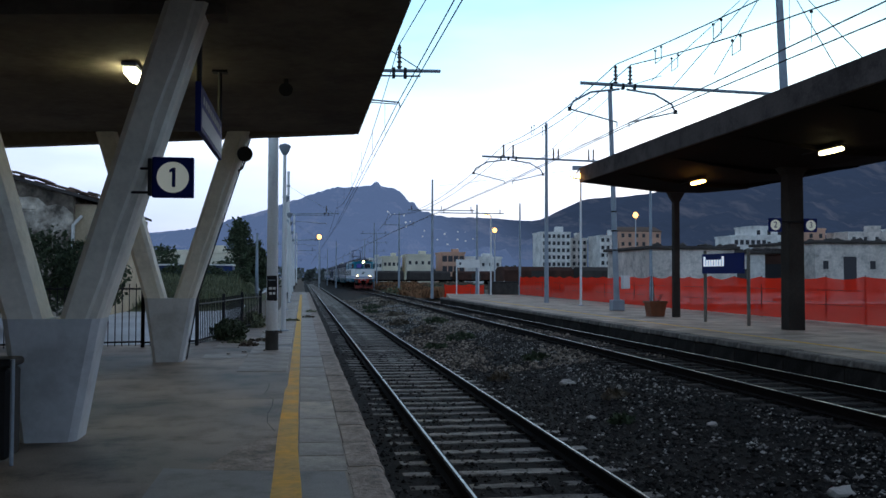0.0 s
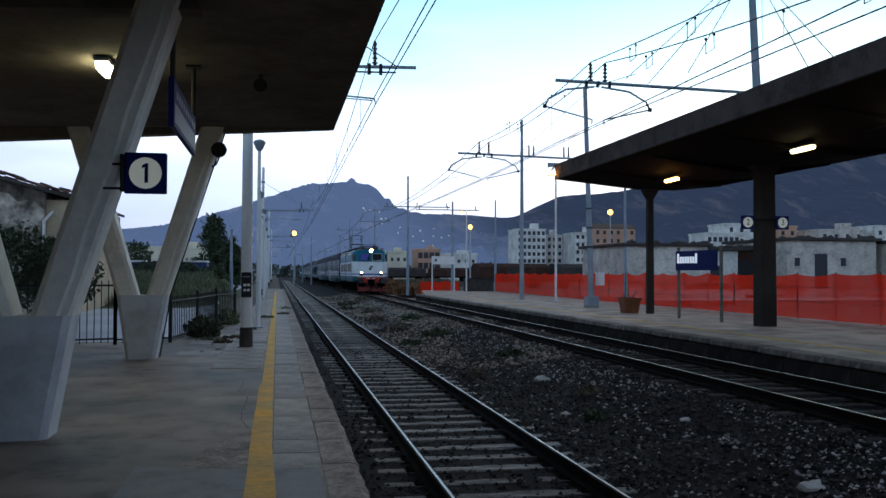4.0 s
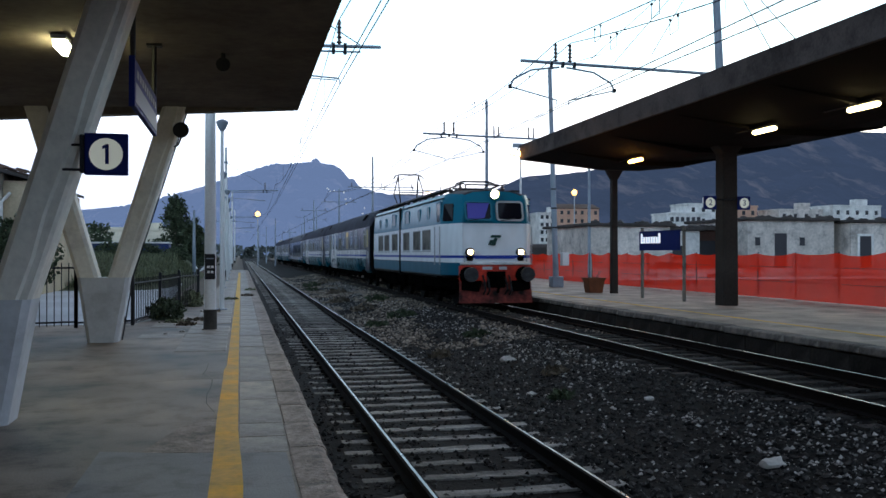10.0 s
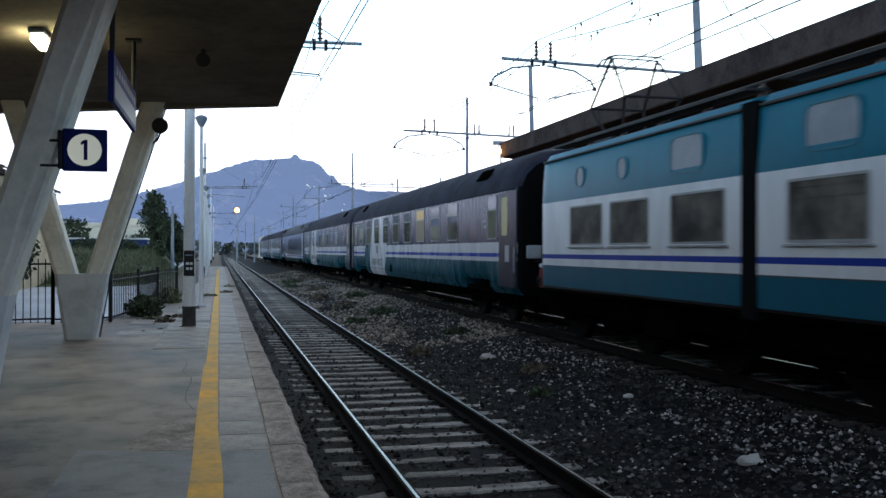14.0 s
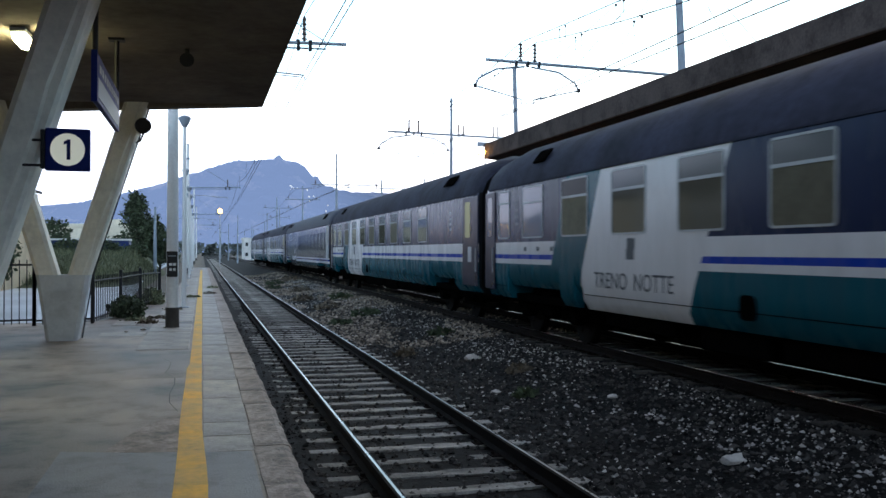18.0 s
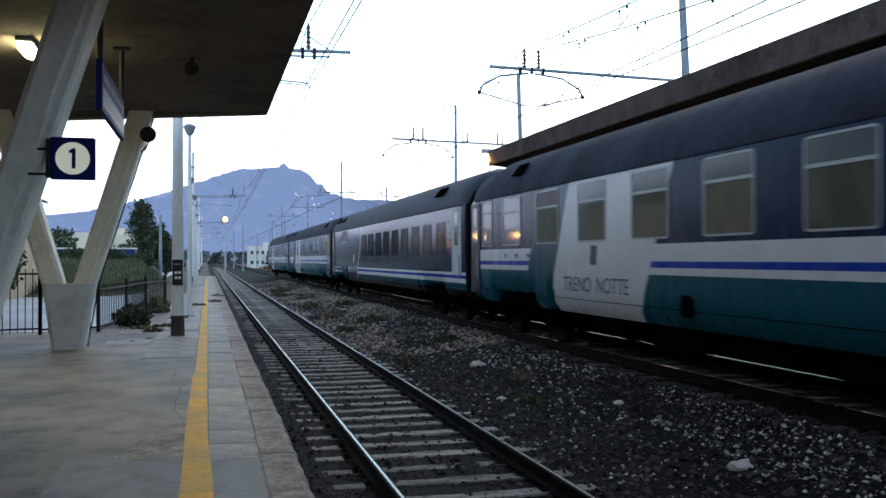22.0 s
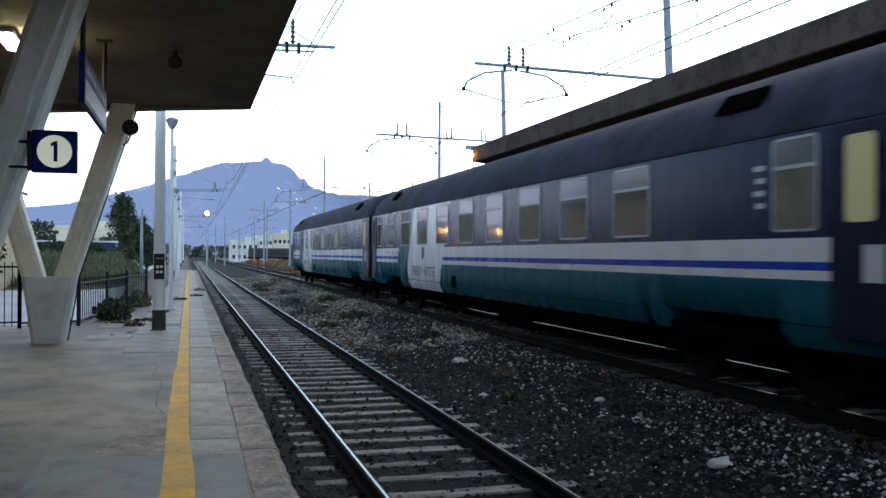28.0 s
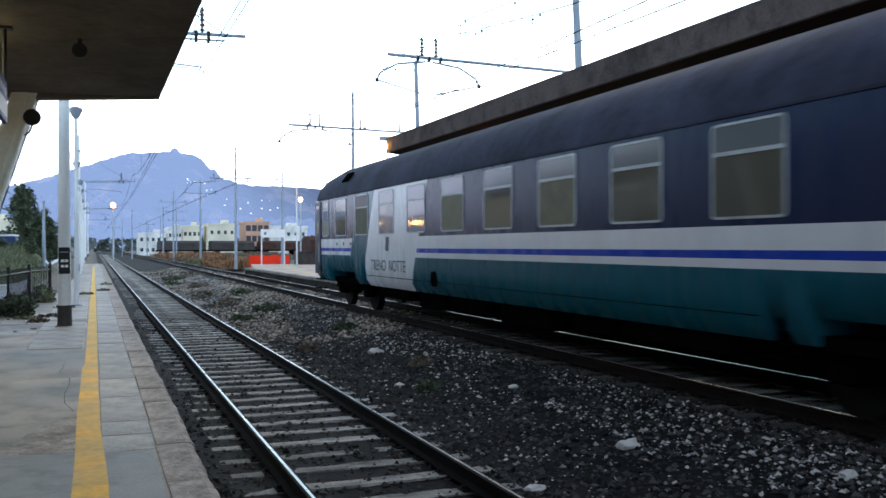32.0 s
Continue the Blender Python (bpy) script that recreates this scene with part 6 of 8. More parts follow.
def build_horn():
    s = empty("horn_loudspeaker", "dark horn loudspeaker on the pillar's limb", "loudspeaker", at=pose(-0.97, 16.08, 3.60))
    ring = lambda r, y, dx: [(dx + r * math.cos(a * math.tau / 18), y, r * math.sin(a * math.tau / 18)) for a in range(18)]
    part("horn", Geo().loft([ring(0.05, 0.16, 0.0), ring(0.07, 0.05, 0.0), ring(0.13, -0.14, 0.0), ring(0.135, -0.17, 0.0), ring(0.10, -0.15, 0.0)]), M_black, s, smooth=True)
    part("driver", Geo().tube((0, 0.15, 0), (0, 0.28, 0), 0.06, n=14), M_dark, s)
    part("bracket", Geo().path([(0, 0.1, -0.06), (-0.06, 0.1, -0.22), (-0.13, 0.12, -0.26)], 0.018, 8), M_dark, s)


build_horn()


def build_bin():
    s = empty("litter_bin", "black litter bin standing by the pillar", "litter bin", at=pose(-2.52, 7.7, 0))
    part("body", Geo().cbox(-0.28, 0.28, -0.16, 0.16, 0.04, 0.76, 0.03), M_black, s)
    part("lid", Geo().cbox(-0.30, 0.30, -0.18, 0.18, 0.765, 0.83, 0.02), M_black, s)
    part("frame_bar", Geo().tube((0.31, -0.17, 0.0), (0.31, -0.17, 0.83), 0.016, n=8), M_steelgrey, s, "pale frame bar")


build_bin()


# ---- furniture of the island platform ----
def build_station_sign():
    s = empty("station_name_sign", "navy station name board on two weathered posts", "sign", at=pose(0, 0, PLAT2_Z))
    a, b = Vector((12.42, 26.55, 0)), Vector((12.66, 24.25, 0))
    for p in (a, b):
        part("post", Geo().tube((p.x, p.y, 0), (p.x, p.y, 2.22), 0.05, n=10), M_wood, s)
    d = (b - a).normalized()
    n = Vector((-abs(d.y), -abs(d.x), 0)).normalized()
    n = Vector((d.y, -d.x, 0))
    if n.x > 0:
        n = -n
    o = (a + b) / 2 + n * 0.07
    L = (b - a).length / 2 + 0.0
    board = part("board", Geo().prism([tuple(o - d * (L + 0.02) + Vector((0, 0, 1.50))), tuple(o + d * (L - 0.08) + Vector((0, 0, 1.50))), tuple(o + d * (L - 0.08) + Vector((0, 0, 2.10))), tuple(o - d * (L + 0.02) + Vector((0, 0, 2.10)))], (0, 0, 0), tuple(n * 0.03)), M_navy_sign, s, "navy board with a pale unreadable name")
    for k in range(8):
        q = o + n * 0.034 - d * (L - 0.08) + d * 0.145 * k
        h = 0.30 if k in (0, 7) else 0.2
        part("letter_bar", Geo().prism([tuple(q + Vector((0, 0, 1.72))), tuple(q + d * 0.115 + Vector((0, 0, 1.72))), tuple(q + d * 0.115 + Vector((0, 0, 1.72 + h))), tuple(q + Vector((0, 0, 1.72 + h)))], (0, 0, 0), tuple(n * 0.003)), M_sign_lit, board)


M_sign_lit = glow("lit_sign_letters", (0.80, 0.88, 1.0), 0.3)
build_station_sign()


def build_far_sign():
    s = empty("station_name_sign", "white board on two thin posts at the platform end", "sign", at=pose(0, 0, PLAT2_Z))
    for x in (12.06, 13.84):
        part("post", Geo().tube((x, 70.4, 0), (x, 70.4, 2.75), 0.05, n=8), M_white_steel, s)
    part("board", Geo().cbox(12.0, 13.9, 70.32, 70.36, 2.1, 2.74, 0.01), M_sign_white, s)
    part("mark_bar", Geo().box(12.25, 12.42, 70.31, 70.318, 2.32, 2.52), M_letter, s)


build_far_sign()


def build_planter():
    s = empty("planter", "square terracotta planter with dry twigs on the platform", "planter", at=pose(12.42, 30.6, PLAT2_Z))
    ring = lambda w, z: [(-w, -w, z), (w, -w, z), (w, w, z), (-w, w, z)]
    part("pot", Geo().loft([ring(0.24, 0), ring(0.30, 0.46), ring(0.33, 0.46), ring(0.33, 0.54), ring(0.27, 0.54), ring(0.26, 0.42)]), M_terracotta, s)
    part("soil", Geo().box(-0.26, 0.26, -0.26, 0.26, 0.42, 0.46), M_earth, s)
    rng = random.Random(4)
    for k in range(9):
        a = rng.uniform(0, 6.28)
        part("twig", Geo().tube((0.1 * math.cos(a), 0.1 * math.sin(a), 0.45), (0.25 * math.cos(a), 0.25 * math.sin(a), 0.62 + 0.2 * rng.random()), 0.008, n=5), M_pole_foot, s)


build_planter()


def build_crate():
    s = empty("electrical_cabinet", "low dark cabinet by the fence at the platform end", "cabinet", at=pose(15.6, 69.5, PLAT2_Z))
    part("body", Geo().cbox(-1.1, 1.1, -0.5, 0.5, 0, 0.95, 0.03), M_pole_foot, s)
    part("lid", Geo().cbox(-1.15, 1.15, -0.55, 0.55, 0.955, 1.02, 0.02), M_dark, s)


build_crate()


def canopy_lamp(x, y, mat, label):
    s = empty("canopy_lamp", label, "ceiling lamp", "lamps under the island canopy", at=pose(x, y, 4.40))
    part("housing", Geo().cbox(-0.08, 0.08, -0.45, 0.45, -0.05, 0.0, 0.015), M_dark, s)
    ring = lambda r, y: [(r * math.cos(a * math.tau / 12), y, -0.10 + r * 0.8 * math.sin(a * math.tau / 12)) for a in range(12)]
    part("diffuser", Geo().loft([ring(0.02, -0.47), ring(0.065, -0.40), ring(0.07, 0), ring(0.065, 0.40), ring(0.02, 0.47)]), mat, s, "glowing tube cover", smooth=True)
    part("conduit", Geo().tube((0, 0.45, -0.02), (0, 1.2, -0.02), 0.015, n=6), M_dark, s)


canopy_lamp(11.6, 25.25, M_lamp_orange, "lit orange tube lamp under the island canopy")
canopy_lamp(11.63, 18.45, M_lamp_pale, "lit pale tube lamp under the island canopy")
canopy_lamp(11.63, 15.1, M_lamp_pale, "lit pale tube lamp under the island canopy")
canopy_lamp(11.63, 8.0, M_lamp_pale, "lit pale tube lamp under the island canopy")
floodlight = empty("fascia_floodlight", "lit orange floodlight at the canopy's end", "floodlight", at=pose(C2_X0 - 0.22, C2_Y1 + 0.0, 4.80))
part("housing", Geo().cbox(-0.12, 0.12, -0.10, 0.08, 0.0, 0.16, 0.02), M_dark, floodlight)
part("lens", Geo().cbox(-0.15, -0.125, -0.09, 0.07, 0.01, 0.15, 0.008).cbox(-0.11, 0.11, -0.125, -0.104, 0.01, 0.15, 0.008), M_lamp_orange, floodlight)
part("arm", Geo().tube((0, 0, 0.16), (0.1, -0.15, 0.35), 0.02, n=6), M_dark, floodlight)


# orange safety netting along the back of the island platform
def netting_material():
    m = bpy.data.materials.new("orange_plastic_netting")
    m.use_nodes = True
    n, l = m.node_tree.nodes, m.node_tree.links
    bs = n["Principled BSDF"]
    bs.inputs["Base Color"].default_value = (0.85, 0.032, 0.008, 1)
    bs.inputs["Specular IOR Level"].default_value = 0.1
    bs.inputs["Roughness"].default_value = 0.55
    tc = n.new("ShaderNodeTexCoord")
    nz = n.new("ShaderNodeTexNoise")
    nz.inputs["Scale"].default_value, nz.inputs["Detail"].default_value = 0.7, 3
    l.new(tc.outputs["Object"], nz.inputs["Vector"])
    mr = n.new("ShaderNodeMapRange")
    mr.inputs["From Min"].default_value, mr.inputs["From Max"].default_value = 0.3, 0.7
    mr.inputs["To Min"].default_value, mr.inputs["To Max"].default_value = 0.0, 0.12
    l.new(nz.outputs["Fac"], mr.inputs["Value"])
    # the lower half is stretched thin and lets more through
    sp = n.new("ShaderNodeSeparateXYZ")
    l.new(tc.outputs["Object"], sp.inputs["Vector"])
    lo = n.new("ShaderNodeMapRange")
    lo.inputs["From Min"].default_value, lo.inputs["From Max"].default_value = 0.75, 0.95
    lo.inputs["To Min"].default_value, lo.inputs["To Max"].default_value = 0.16, 0.03
    l.new(sp.outputs["Z"], lo.inputs["Value"])
    su = n.new("ShaderNodeMath")
    l.new(mr.outputs["Result"], su.inputs[0])
    l.new(lo.outputs["Result"], su.inputs[1])
    tl = n.new("ShaderNodeBsdfTranslucent")
    tl.inputs["Color"].default_value = (0.95, 0.035, 0.010, 1)
    tr = n.new("ShaderNodeBsdfTransparent")
    mx, mx2 = n.new("ShaderNodeMixShader"), n.new("ShaderNodeMixShader")
    mx.inputs["Fac"].default_value = 0.62
    l.new(bs.outputs["BSDF"], mx.inputs[1])
    l.new(tl.outputs["BSDF"], mx.inputs[2])
    l.new(su.outputs["Value"], mx2.inputs["Fac"])
    l.new(mx.outputs["Shader"], mx2.inputs[1])
    l.new(tr.outputs["BSDF"], mx2.inputs[2])
    l.new(mx2.outputs["Shader"], n["Material Output"].inputs["Surface"])
    return m


M_net = netting_material()


def build_netting(p0, p1, z0, h, n_post, seed):
    f = empty("safety_netting", "orange plastic safety netting strung between iron rods", "safety netting", "orange safety netting")
    rng = random.Random(seed)
    L = math.dist(p0, p1)
    d = ((p1[0] - p0[0]) / L, (p1[1] - p0[1]) / L)
    nx, ny = -d[1], d[0]
    cols = int(L / 0.5)
    g = Geo()
    rows = 5
    for i in range(cols + 1):
        s = L * i / cols
        off = 0.06 * math.sin(s * 1.3 + seed) + 0.04 * noise.noise((s, seed, 0))
        top = h - 0.10 * abs(math.sin(s * math.pi / (L / n_post))) + 0.06 * noise.noise((s * 0.7, 3, seed))
        for k in range(rows):
            q = off * math.sin(math.pi * k / (rows - 1))
            g.v.append((p0[0] + d[0] * s + nx * q, p0[1] + d[1] * s + ny * q, z0 + 0.03 + top * k / (rows - 1)))
    g.faces([(i * rows + k, i * rows + k + 1, (i + 1) * rows + k + 1, (i + 1) * rows + k) for i in range(cols) for k in range(rows - 1)])
    part("net", g, M_net, f, "sagging orange net", smooth="all")
    for j in range(n_post + 1):
        s = L * j / n_post
        part("rod", Geo().tube((p0[0] + d[0] * s - nx * 0.05, p0[1] + d[1] * s - ny * 0.05, z0 - 0.1), (p0[0] + d[0] * s - nx * 0.05, p0[1] + d[1] * s - ny * 0.05, z0 + h + 0.05), 0.02, n=6), M_pole_foot, f)
    for hh in (0.55, 1.0):
        part("stretch_line", Geo().tube((p0[0], p0[1], z0 + hh), (p1[0], p1[1], z0 + hh), 0.008, n=4), M_pole_foot, f)


build_netting((16.1, 8.0), (16.1, 40.0), PLAT2_Z, 1.40, 16, 1)
build_netting((16.1, 40.3), (16.6, 68.0), PLAT2_Z, 1.40, 12, 2)
build_netting((15.0, 74.0), (12.4, 79.0), -0.35, 1.15, 3, 3)

# ---- the left yard ----
M_yard = material("pale_yard_paving", (0.52, 0.535, 0.56), 0.6, var=0.2, big=0.3, fine=12, bump=0.1)
M_leaf = material("dark_foliage", (0.06, 0.08, 0.042), 0.8, var=0.35, big=1.5, fine=12, bump=0.1, island=0.5)
M_leaf2 = material("grass_green", (0.16, 0.175, 0.10), 0.85, var=0.35, big=1.2, fine=14, bump=0.1, island=0.5)
M_dry = material("dry_weeds", (0.14, 0.112, 0.08), 0.9, var=0.35, big=1.2, fine=14, bump=0.1, island=0.5)
M_bark = material("bark", (0.06, 0.048, 0.038), 0.95, var=0.3, big=4, fine=30, bump=0.5)
M_ruin = material("rough_rubble_wall", (0.62, 0.55, 0.46), 0.95, var=0.5, big=1.6, fine=5, bump=1.0, color2=(0.15, 0.122, 0.095), stain=0.7, stain_size=1.9)
M_dark_band = material("dark_band_masonry", (0.20, 0.16, 0.125), 0.95, var=0.5, big=1.8, fine=6, bump=1.0, color2=(0.06, 0.05, 0.04), stain=0.4, stain_size=1.5)
M_added_wall = material("dull_brown_plaster", (0.10, 0.09, 0.08), 0.9, var=0.3, big=0.5, fine=10, bump=0.15)
M_plaster = material("ochre_plaster", (0.55, 0.44, 0.30), 0.85, var=0.25, big=0.9, fine=14, bump=0.15)
M_tile = material("old_roof_tile", (0.15, 0.095, 0.07), 0.9, var=0.4, big=1.5, fine=12, bump=0.4, obrand=0.35)
M_bluebox = material("blue_painted_steel", (0.010, 0.028, 0.12), 0.5, var=0.2, big=1.2, fine=14, bump=0.05)
M_offwhite = material("offwhite_plaster", (0.82, 0.80, 0.76), 0.85, var=0.25, big=0.3, fine=4, bump=0.1, stain=0.25, stain_size=0.5)
M_cream = material("cream_plaster", (0.78, 0.71, 0.56), 0.85, var=0.2, big=0.25, fine=4, bump=0.1)
M_grey_wall = material("stained_grey_plaster", (0.80, 0.725, 0.665), 0.9, var=0.4, big=0.5, fine=5, bump=0.15, streak=0.3, color2=(0.50, 0.445, 0.40), stain=0.45, stain_size=0.8)
M_pink = material("salmon_plaster", (0.64, 0.38, 0.27), 0.85, var=0.2, big=0.25, fine=4, bump=0.1)
M_dark_roof = material("dark_flat_roof", (0.07, 0.06, 0.055), 0.9, var=0.3, big=0.6, fine=6, bump=0.3)
M_opening = glass("dark_window_opening", (0.035, 0.037, 0.043), 0.2, 0.3)
M_wagon = material("rusty_wagon_brown", (0.075, 0.035, 0.025), 0.85, var=0.4, big=0.7, fine=8, bump=0.2)


def build_yard():
    g = Geo().prism([(-3.0, 20.6, -0.06), (-2.4, 23, -0.06), (-2.2, 30, -0.06), (-3.4, 60, -0.06), (-4.0, 140, -0.06), (-45, 140, -0.06), (-45, 20.6, -0.06)], (0, 0, -0.06), (0, 0, 0))
    solid("yard_paving", g, M_yard, "pale paved yard behind the railing", "paving", kind="structure")


build_yard()


def build_railing(pts, h, z0, step, label):
    r = empty("railing", label, "railing", "iron railings behind the platform")
    for a, b in zip(pts, pts[1:]):
        L = math.dist(a, b)
        d = ((b[0] - a[0]) / L, (b[1] - a[1]) / L)
        part("post", Geo().cbox(a[0] - 0.035, a[0] + 0.035, a[1] - 0.035, a[1] + 0.035, z0, z0 + h + 0.08, 0.008), M_dark, r)
        for z in (0.12, h - 0.1):
            part("rail", Geo().tube((a[0], a[1], z0 + z), (b[0], b[1], z0 + z), 0.02, n=6), M_dark, r)
        n = int(L / step)
        for k in range(1, n):
            x, y = a[0] + d[0] * L * k / n, a[1] + d[1] * L * k / n
            part("bar", Geo().tube((x, y, z0 + 0.04), (x, y, z0 + h), 0.011, n=5), M_dark, r)
    b = pts[-1]
    part("post", Geo().cbox(b[0] - 0.035, b[0] + 0.035, b[1] - 0.035, b[1] + 0.035, z0, z0 + h + 0.08, 0.008), M_dark, r)


build_railing([(-6.6, 18.9), (-5.4, 19.1), (-4.3, 19.3), (-3.25, 19.6)], 1.32, 0.0, 0.125, "black iron railing with upright bars at the platform's end")
build_railing([(-3.25, 19.6), (-2.2, 20.0), (-1.86, 22.6), (-1.62, 25.6), (-1.2, 27.6)], 1.0, -0.02, 0.16, "low iron railing along the edge of the platform")


def clump(name, c, r, n, leaf, mat, seed, label, category, sq=(1, 1, 1), trunk=None, kind="", group=""):
    """A plant: a mass of small leaves with gaps and an uneven outline."""
    rng = np.random.default_rng(seed)
    t = empty(name, label, category, group, kind)
    g = Geo()
    vs = []
    for i in range(n):
        v = rng.normal(size=3)
        v /= np.linalg.norm(v)
        rr = r * (0.45 + 0.6 * rng.random() ** 0.6) * (1 + 0.35 * noise.noise(Vector(v.tolist()) * 2.3 + Vector((seed, 0, 0))))
        p = np.array(c) + v * rr * np.array(sq)
        a = rng.normal(size=3)
        a /= np.linalg.norm(a)
        b = np.cross(a, rng.normal(size=3))
        b /= np.linalg.norm(b) + 1e-6
        s = leaf * (0.5 + rng.random())
        vs += [p - a * s, p + b * s * 0.55, p + a * s, p - b * s * 0.55]
    g.v = [tuple(q) for q in np.array(vs).tolist()]
    g.f = [(4 * i, 4 * i + 1, 4 * i + 2, 4 * i + 3) for i in range(n)]
    g.m = [0] * n
    part("crown", g, mat, t)
    if trunk:
        x, y, z0 = trunk
        tr = Geo().tube((x, y, z0), (x + 0.05, y, c[2]), 0.03 * r + 0.06, 0.02 * r + 0.02, 8)
        for k in range(6):
            a = k * 1.05 + seed
            tr.tube((x, y, z0 + (c[2] - z0) * (0.5 + 0.07 * k)), (c[0] + sq[0] * r * 0.6 * math.cos(a), c[1] + sq[1] * r * 0.6 * math.sin(a), c[2] + r * sq[2] * 0.3 * math.sin(k)), 0.04, 0.012, 6)
        part("trunk", tr, M_bark, t)
    return t


def conifer(x, y, h, w, seed, label):
    """A dark tapering tree of drooping tiers with gaps."""
    rng = np.random.default_rng(seed)
    t = empty("conifer_tree", label, "tree")
    part("trunk", Geo().tube((x, y, -0.2), (x, y, h * 0.95), 0.16, 0.03, 8), M_bark, t)
    g = Geo()
    vs = []
    for i in range(70):
        k = rng.random()
        z = h * (0.08 + 0.9 * k)
        a = rng.random() * 6.28
        L = w * (1 - k * 0.80) * (0.55 + 0.6 * rng.random())
        e = np.array([x + L * math.cos(a), y + L * math.sin(a), z - 0.1 * L + 0.35 * L * rng.random()])
        part("limb", Geo().tube((x, y, z), tuple(e), 0.03, 0.008, 5), M_bark, t)
        for j in range(84):
            q = rng.random() ** 0.6
            p = np.array([x, y, z]) + (e - np.array([x, y, z])) * q + rng.normal(size=3) * 0.17 * (0.6 + w * 0.25)
            d = rng.normal(size=3)
            d /= np.linalg.norm(d)
            b = np.cross(d, rng.normal(size=3))
            b /= np.linalg.norm(b) + 1e-6
            s = 0.16 * (0.5 + rng.random())
            vs += [p - d * s, p + b * s * 0.5, p + d * s, p - b * s * 0.5]
    g.v = [tuple(q) for q in np.array(vs).tolist()]
    g.f = [(4 * i, 4 * i + 1, 4 * i + 2, 4 * i + 3) for i in range(len(vs) // 4)]
    g.m = [0] * len(g.f)
    part("crown", g, M_leaf, t)


conifer(-6.0, 90, 7.0, 3.0, 21, "tall dark conifer standing beyond the yard")
conifer(-4.4, 92, 4.8, 2.2, 22, "smaller dark conifer beside a taller one")
clump("tree", (-7.6, 27.5, 1.6), 1.15, 4000, 0.075, M_leaf, 31, "dark bushy tree in front of the ruined house", "tree", (1.25, 1, 1.1), (-7.6, 27.5, -0.1))
clump("tree", (-5.9, 27.0, 1.55), 0.95, 3000, 0.07, M_leaf, 32, "dark bushy tree behind the railing", "tree", (1, 1, 1.1), (-5.9, 27.0, -0.1))
clump("tree", (-15.5, 105, 3.6), 1.6, 700, 0.22, M_leaf, 33, "round dark tree beyond the blue trailer", "tree", (1.1, 1, 0.8), (-15.5, 105, -0.2))
clump("shrub", (-1.62, 21.6, 0.18), 0.38, 1500, 0.045, M_leaf, 34, "low green shrub growing at the railing", "shrub", (1.0, 1.1, 0.8))
clump("shrub", (-1.35, 26.8, 0.15), 0.30, 800, 0.05, M_leaf2, 35, "small green shrub at the platform's edge", "shrub")


def bank_z(x, y):
    """Height of the grassy bank that rises behind the paved yard."""
    k = 1.42 * step((y - 40) / 15) * step((-2.5 - (62 - y) * 0.035 - x) / 1.8)
    return -0.07 + k + 0.10 * k * noise.noise((x * 0.6, y * 0.35, 4))


def build_bank():
    xs = [-24 + 0.6 * i for i in range(37)]
    ys = [39 + 0.8 * j for j in range(36)]
    g = Geo()
    n = len(xs)
    g.add([(x, y, bank_z(x, y)) for y in ys for x in xs], [(j * n + i, j * n + i + 1, (j + 1) * n + i + 1, (j + 1) * n + i) for j in range(len(ys) - 1) for i in range(n - 1)])
    solid("grass_bank", g, M_bank, "green grassy bank rising behind the paved yard", "grass bank", kind="structure", smooth="all")
    rng = random.Random(61)
    t = Geo()
    for k in range(15000):
        x, y = rng.uniform(-13, -2.4), 40.5 + 23 * rng.random()
        z = bank_z(x, y)
        if z < 0.02:
            continue
        tall = 0.10 + 0.34 * rng.random() * (0.35 + max(0, noise.noise((x * 0.5, y * 0.3, 8))) * 2.2)
        a = rng.uniform(0, 6.28)
        dx, dy = 0.03 * math.cos(a), 0.03 * math.sin(a)
        lx, ly = rng.uniform(-0.12, 0.12), rng.uniform(-0.12, 0.12)
        t.v += [(x - dx, y - dy, z - 0.02), (x + dx, y + dy, z - 0.02), (x + lx, y + ly, z + tall)]
        t.f.append((len(t.v) - 3, len(t.v) - 2, len(t.v) - 1))
    t.m = [0] * len(t.f)
    solid("grass", t, M_leaf2, "long green grass growing on the bank", "grass", kind="stuff")


M_bank = material("grassy_bank", (0.13, 0.14, 0.085), 0.95, var=0.5, big=0.5, fine=6, bump=0.5, color2=(0.07, 0.075, 0.04), spec=0.05)
build_bank()
for k, (x, y, q) in enumerate(((-5.6, 57, 0.75), (-4.0, 60, 0.6), (-7.8, 58, 0.7), (-10.5, 58, 0.8))):
    clump("shrub", (x, y, bank_z(x, y) + 0.3), q, 900, 0.09, M_leaf, 240 + k, "dark shrub growing on top of the grassy bank", "shrub", (1.3, 1.0, 0.7), group="shrubs on the bank")
for k, (x, y) in enumerate(((-0.9, 21.0), (-1.4, 20.6), (-0.75, 24.0), (-0.3, 30.5), (0.25, 33.0), (0.4, 38.0), (-1.1, 19.7))):
    clump("weeds", (x, y, 0.02), 0.16, 120, 0.04, M_leaf2 if k % 2 else M_dry, 60 + k, "tuft of weeds growing in the platform joints", "weeds", (1.5, 1.0, 0.35), group="weeds on the platform")
for k, (x, y, r) in enumerate(((3.9, 26, 0.22), (4.4, 33, 0.3), (5.0, 28, 0.3), (4.2, 39, 0.3), (5.5, 37, 0.35), (4.0, 18, 0.16), (5.4, 20.5, 0.2), (4.8, 46, 0.35), (3.9, 52, 0.3), (5.1, 14.2, 0.14), (4.5, 12.3, 0.12), (5.6, 60, 0.5), (4.4, 58, 0.4))):
    clump("weeds", (x, y, bed_z(x, y) + 0.04), r, 160, 0.05 + r * 0.1, M_dry if k % 2 else M_leaf, 80 + k, "dry weeds growing in the ballast", "weeds", (1.5, 1.2, 0.6), group="weeds in the ballast")


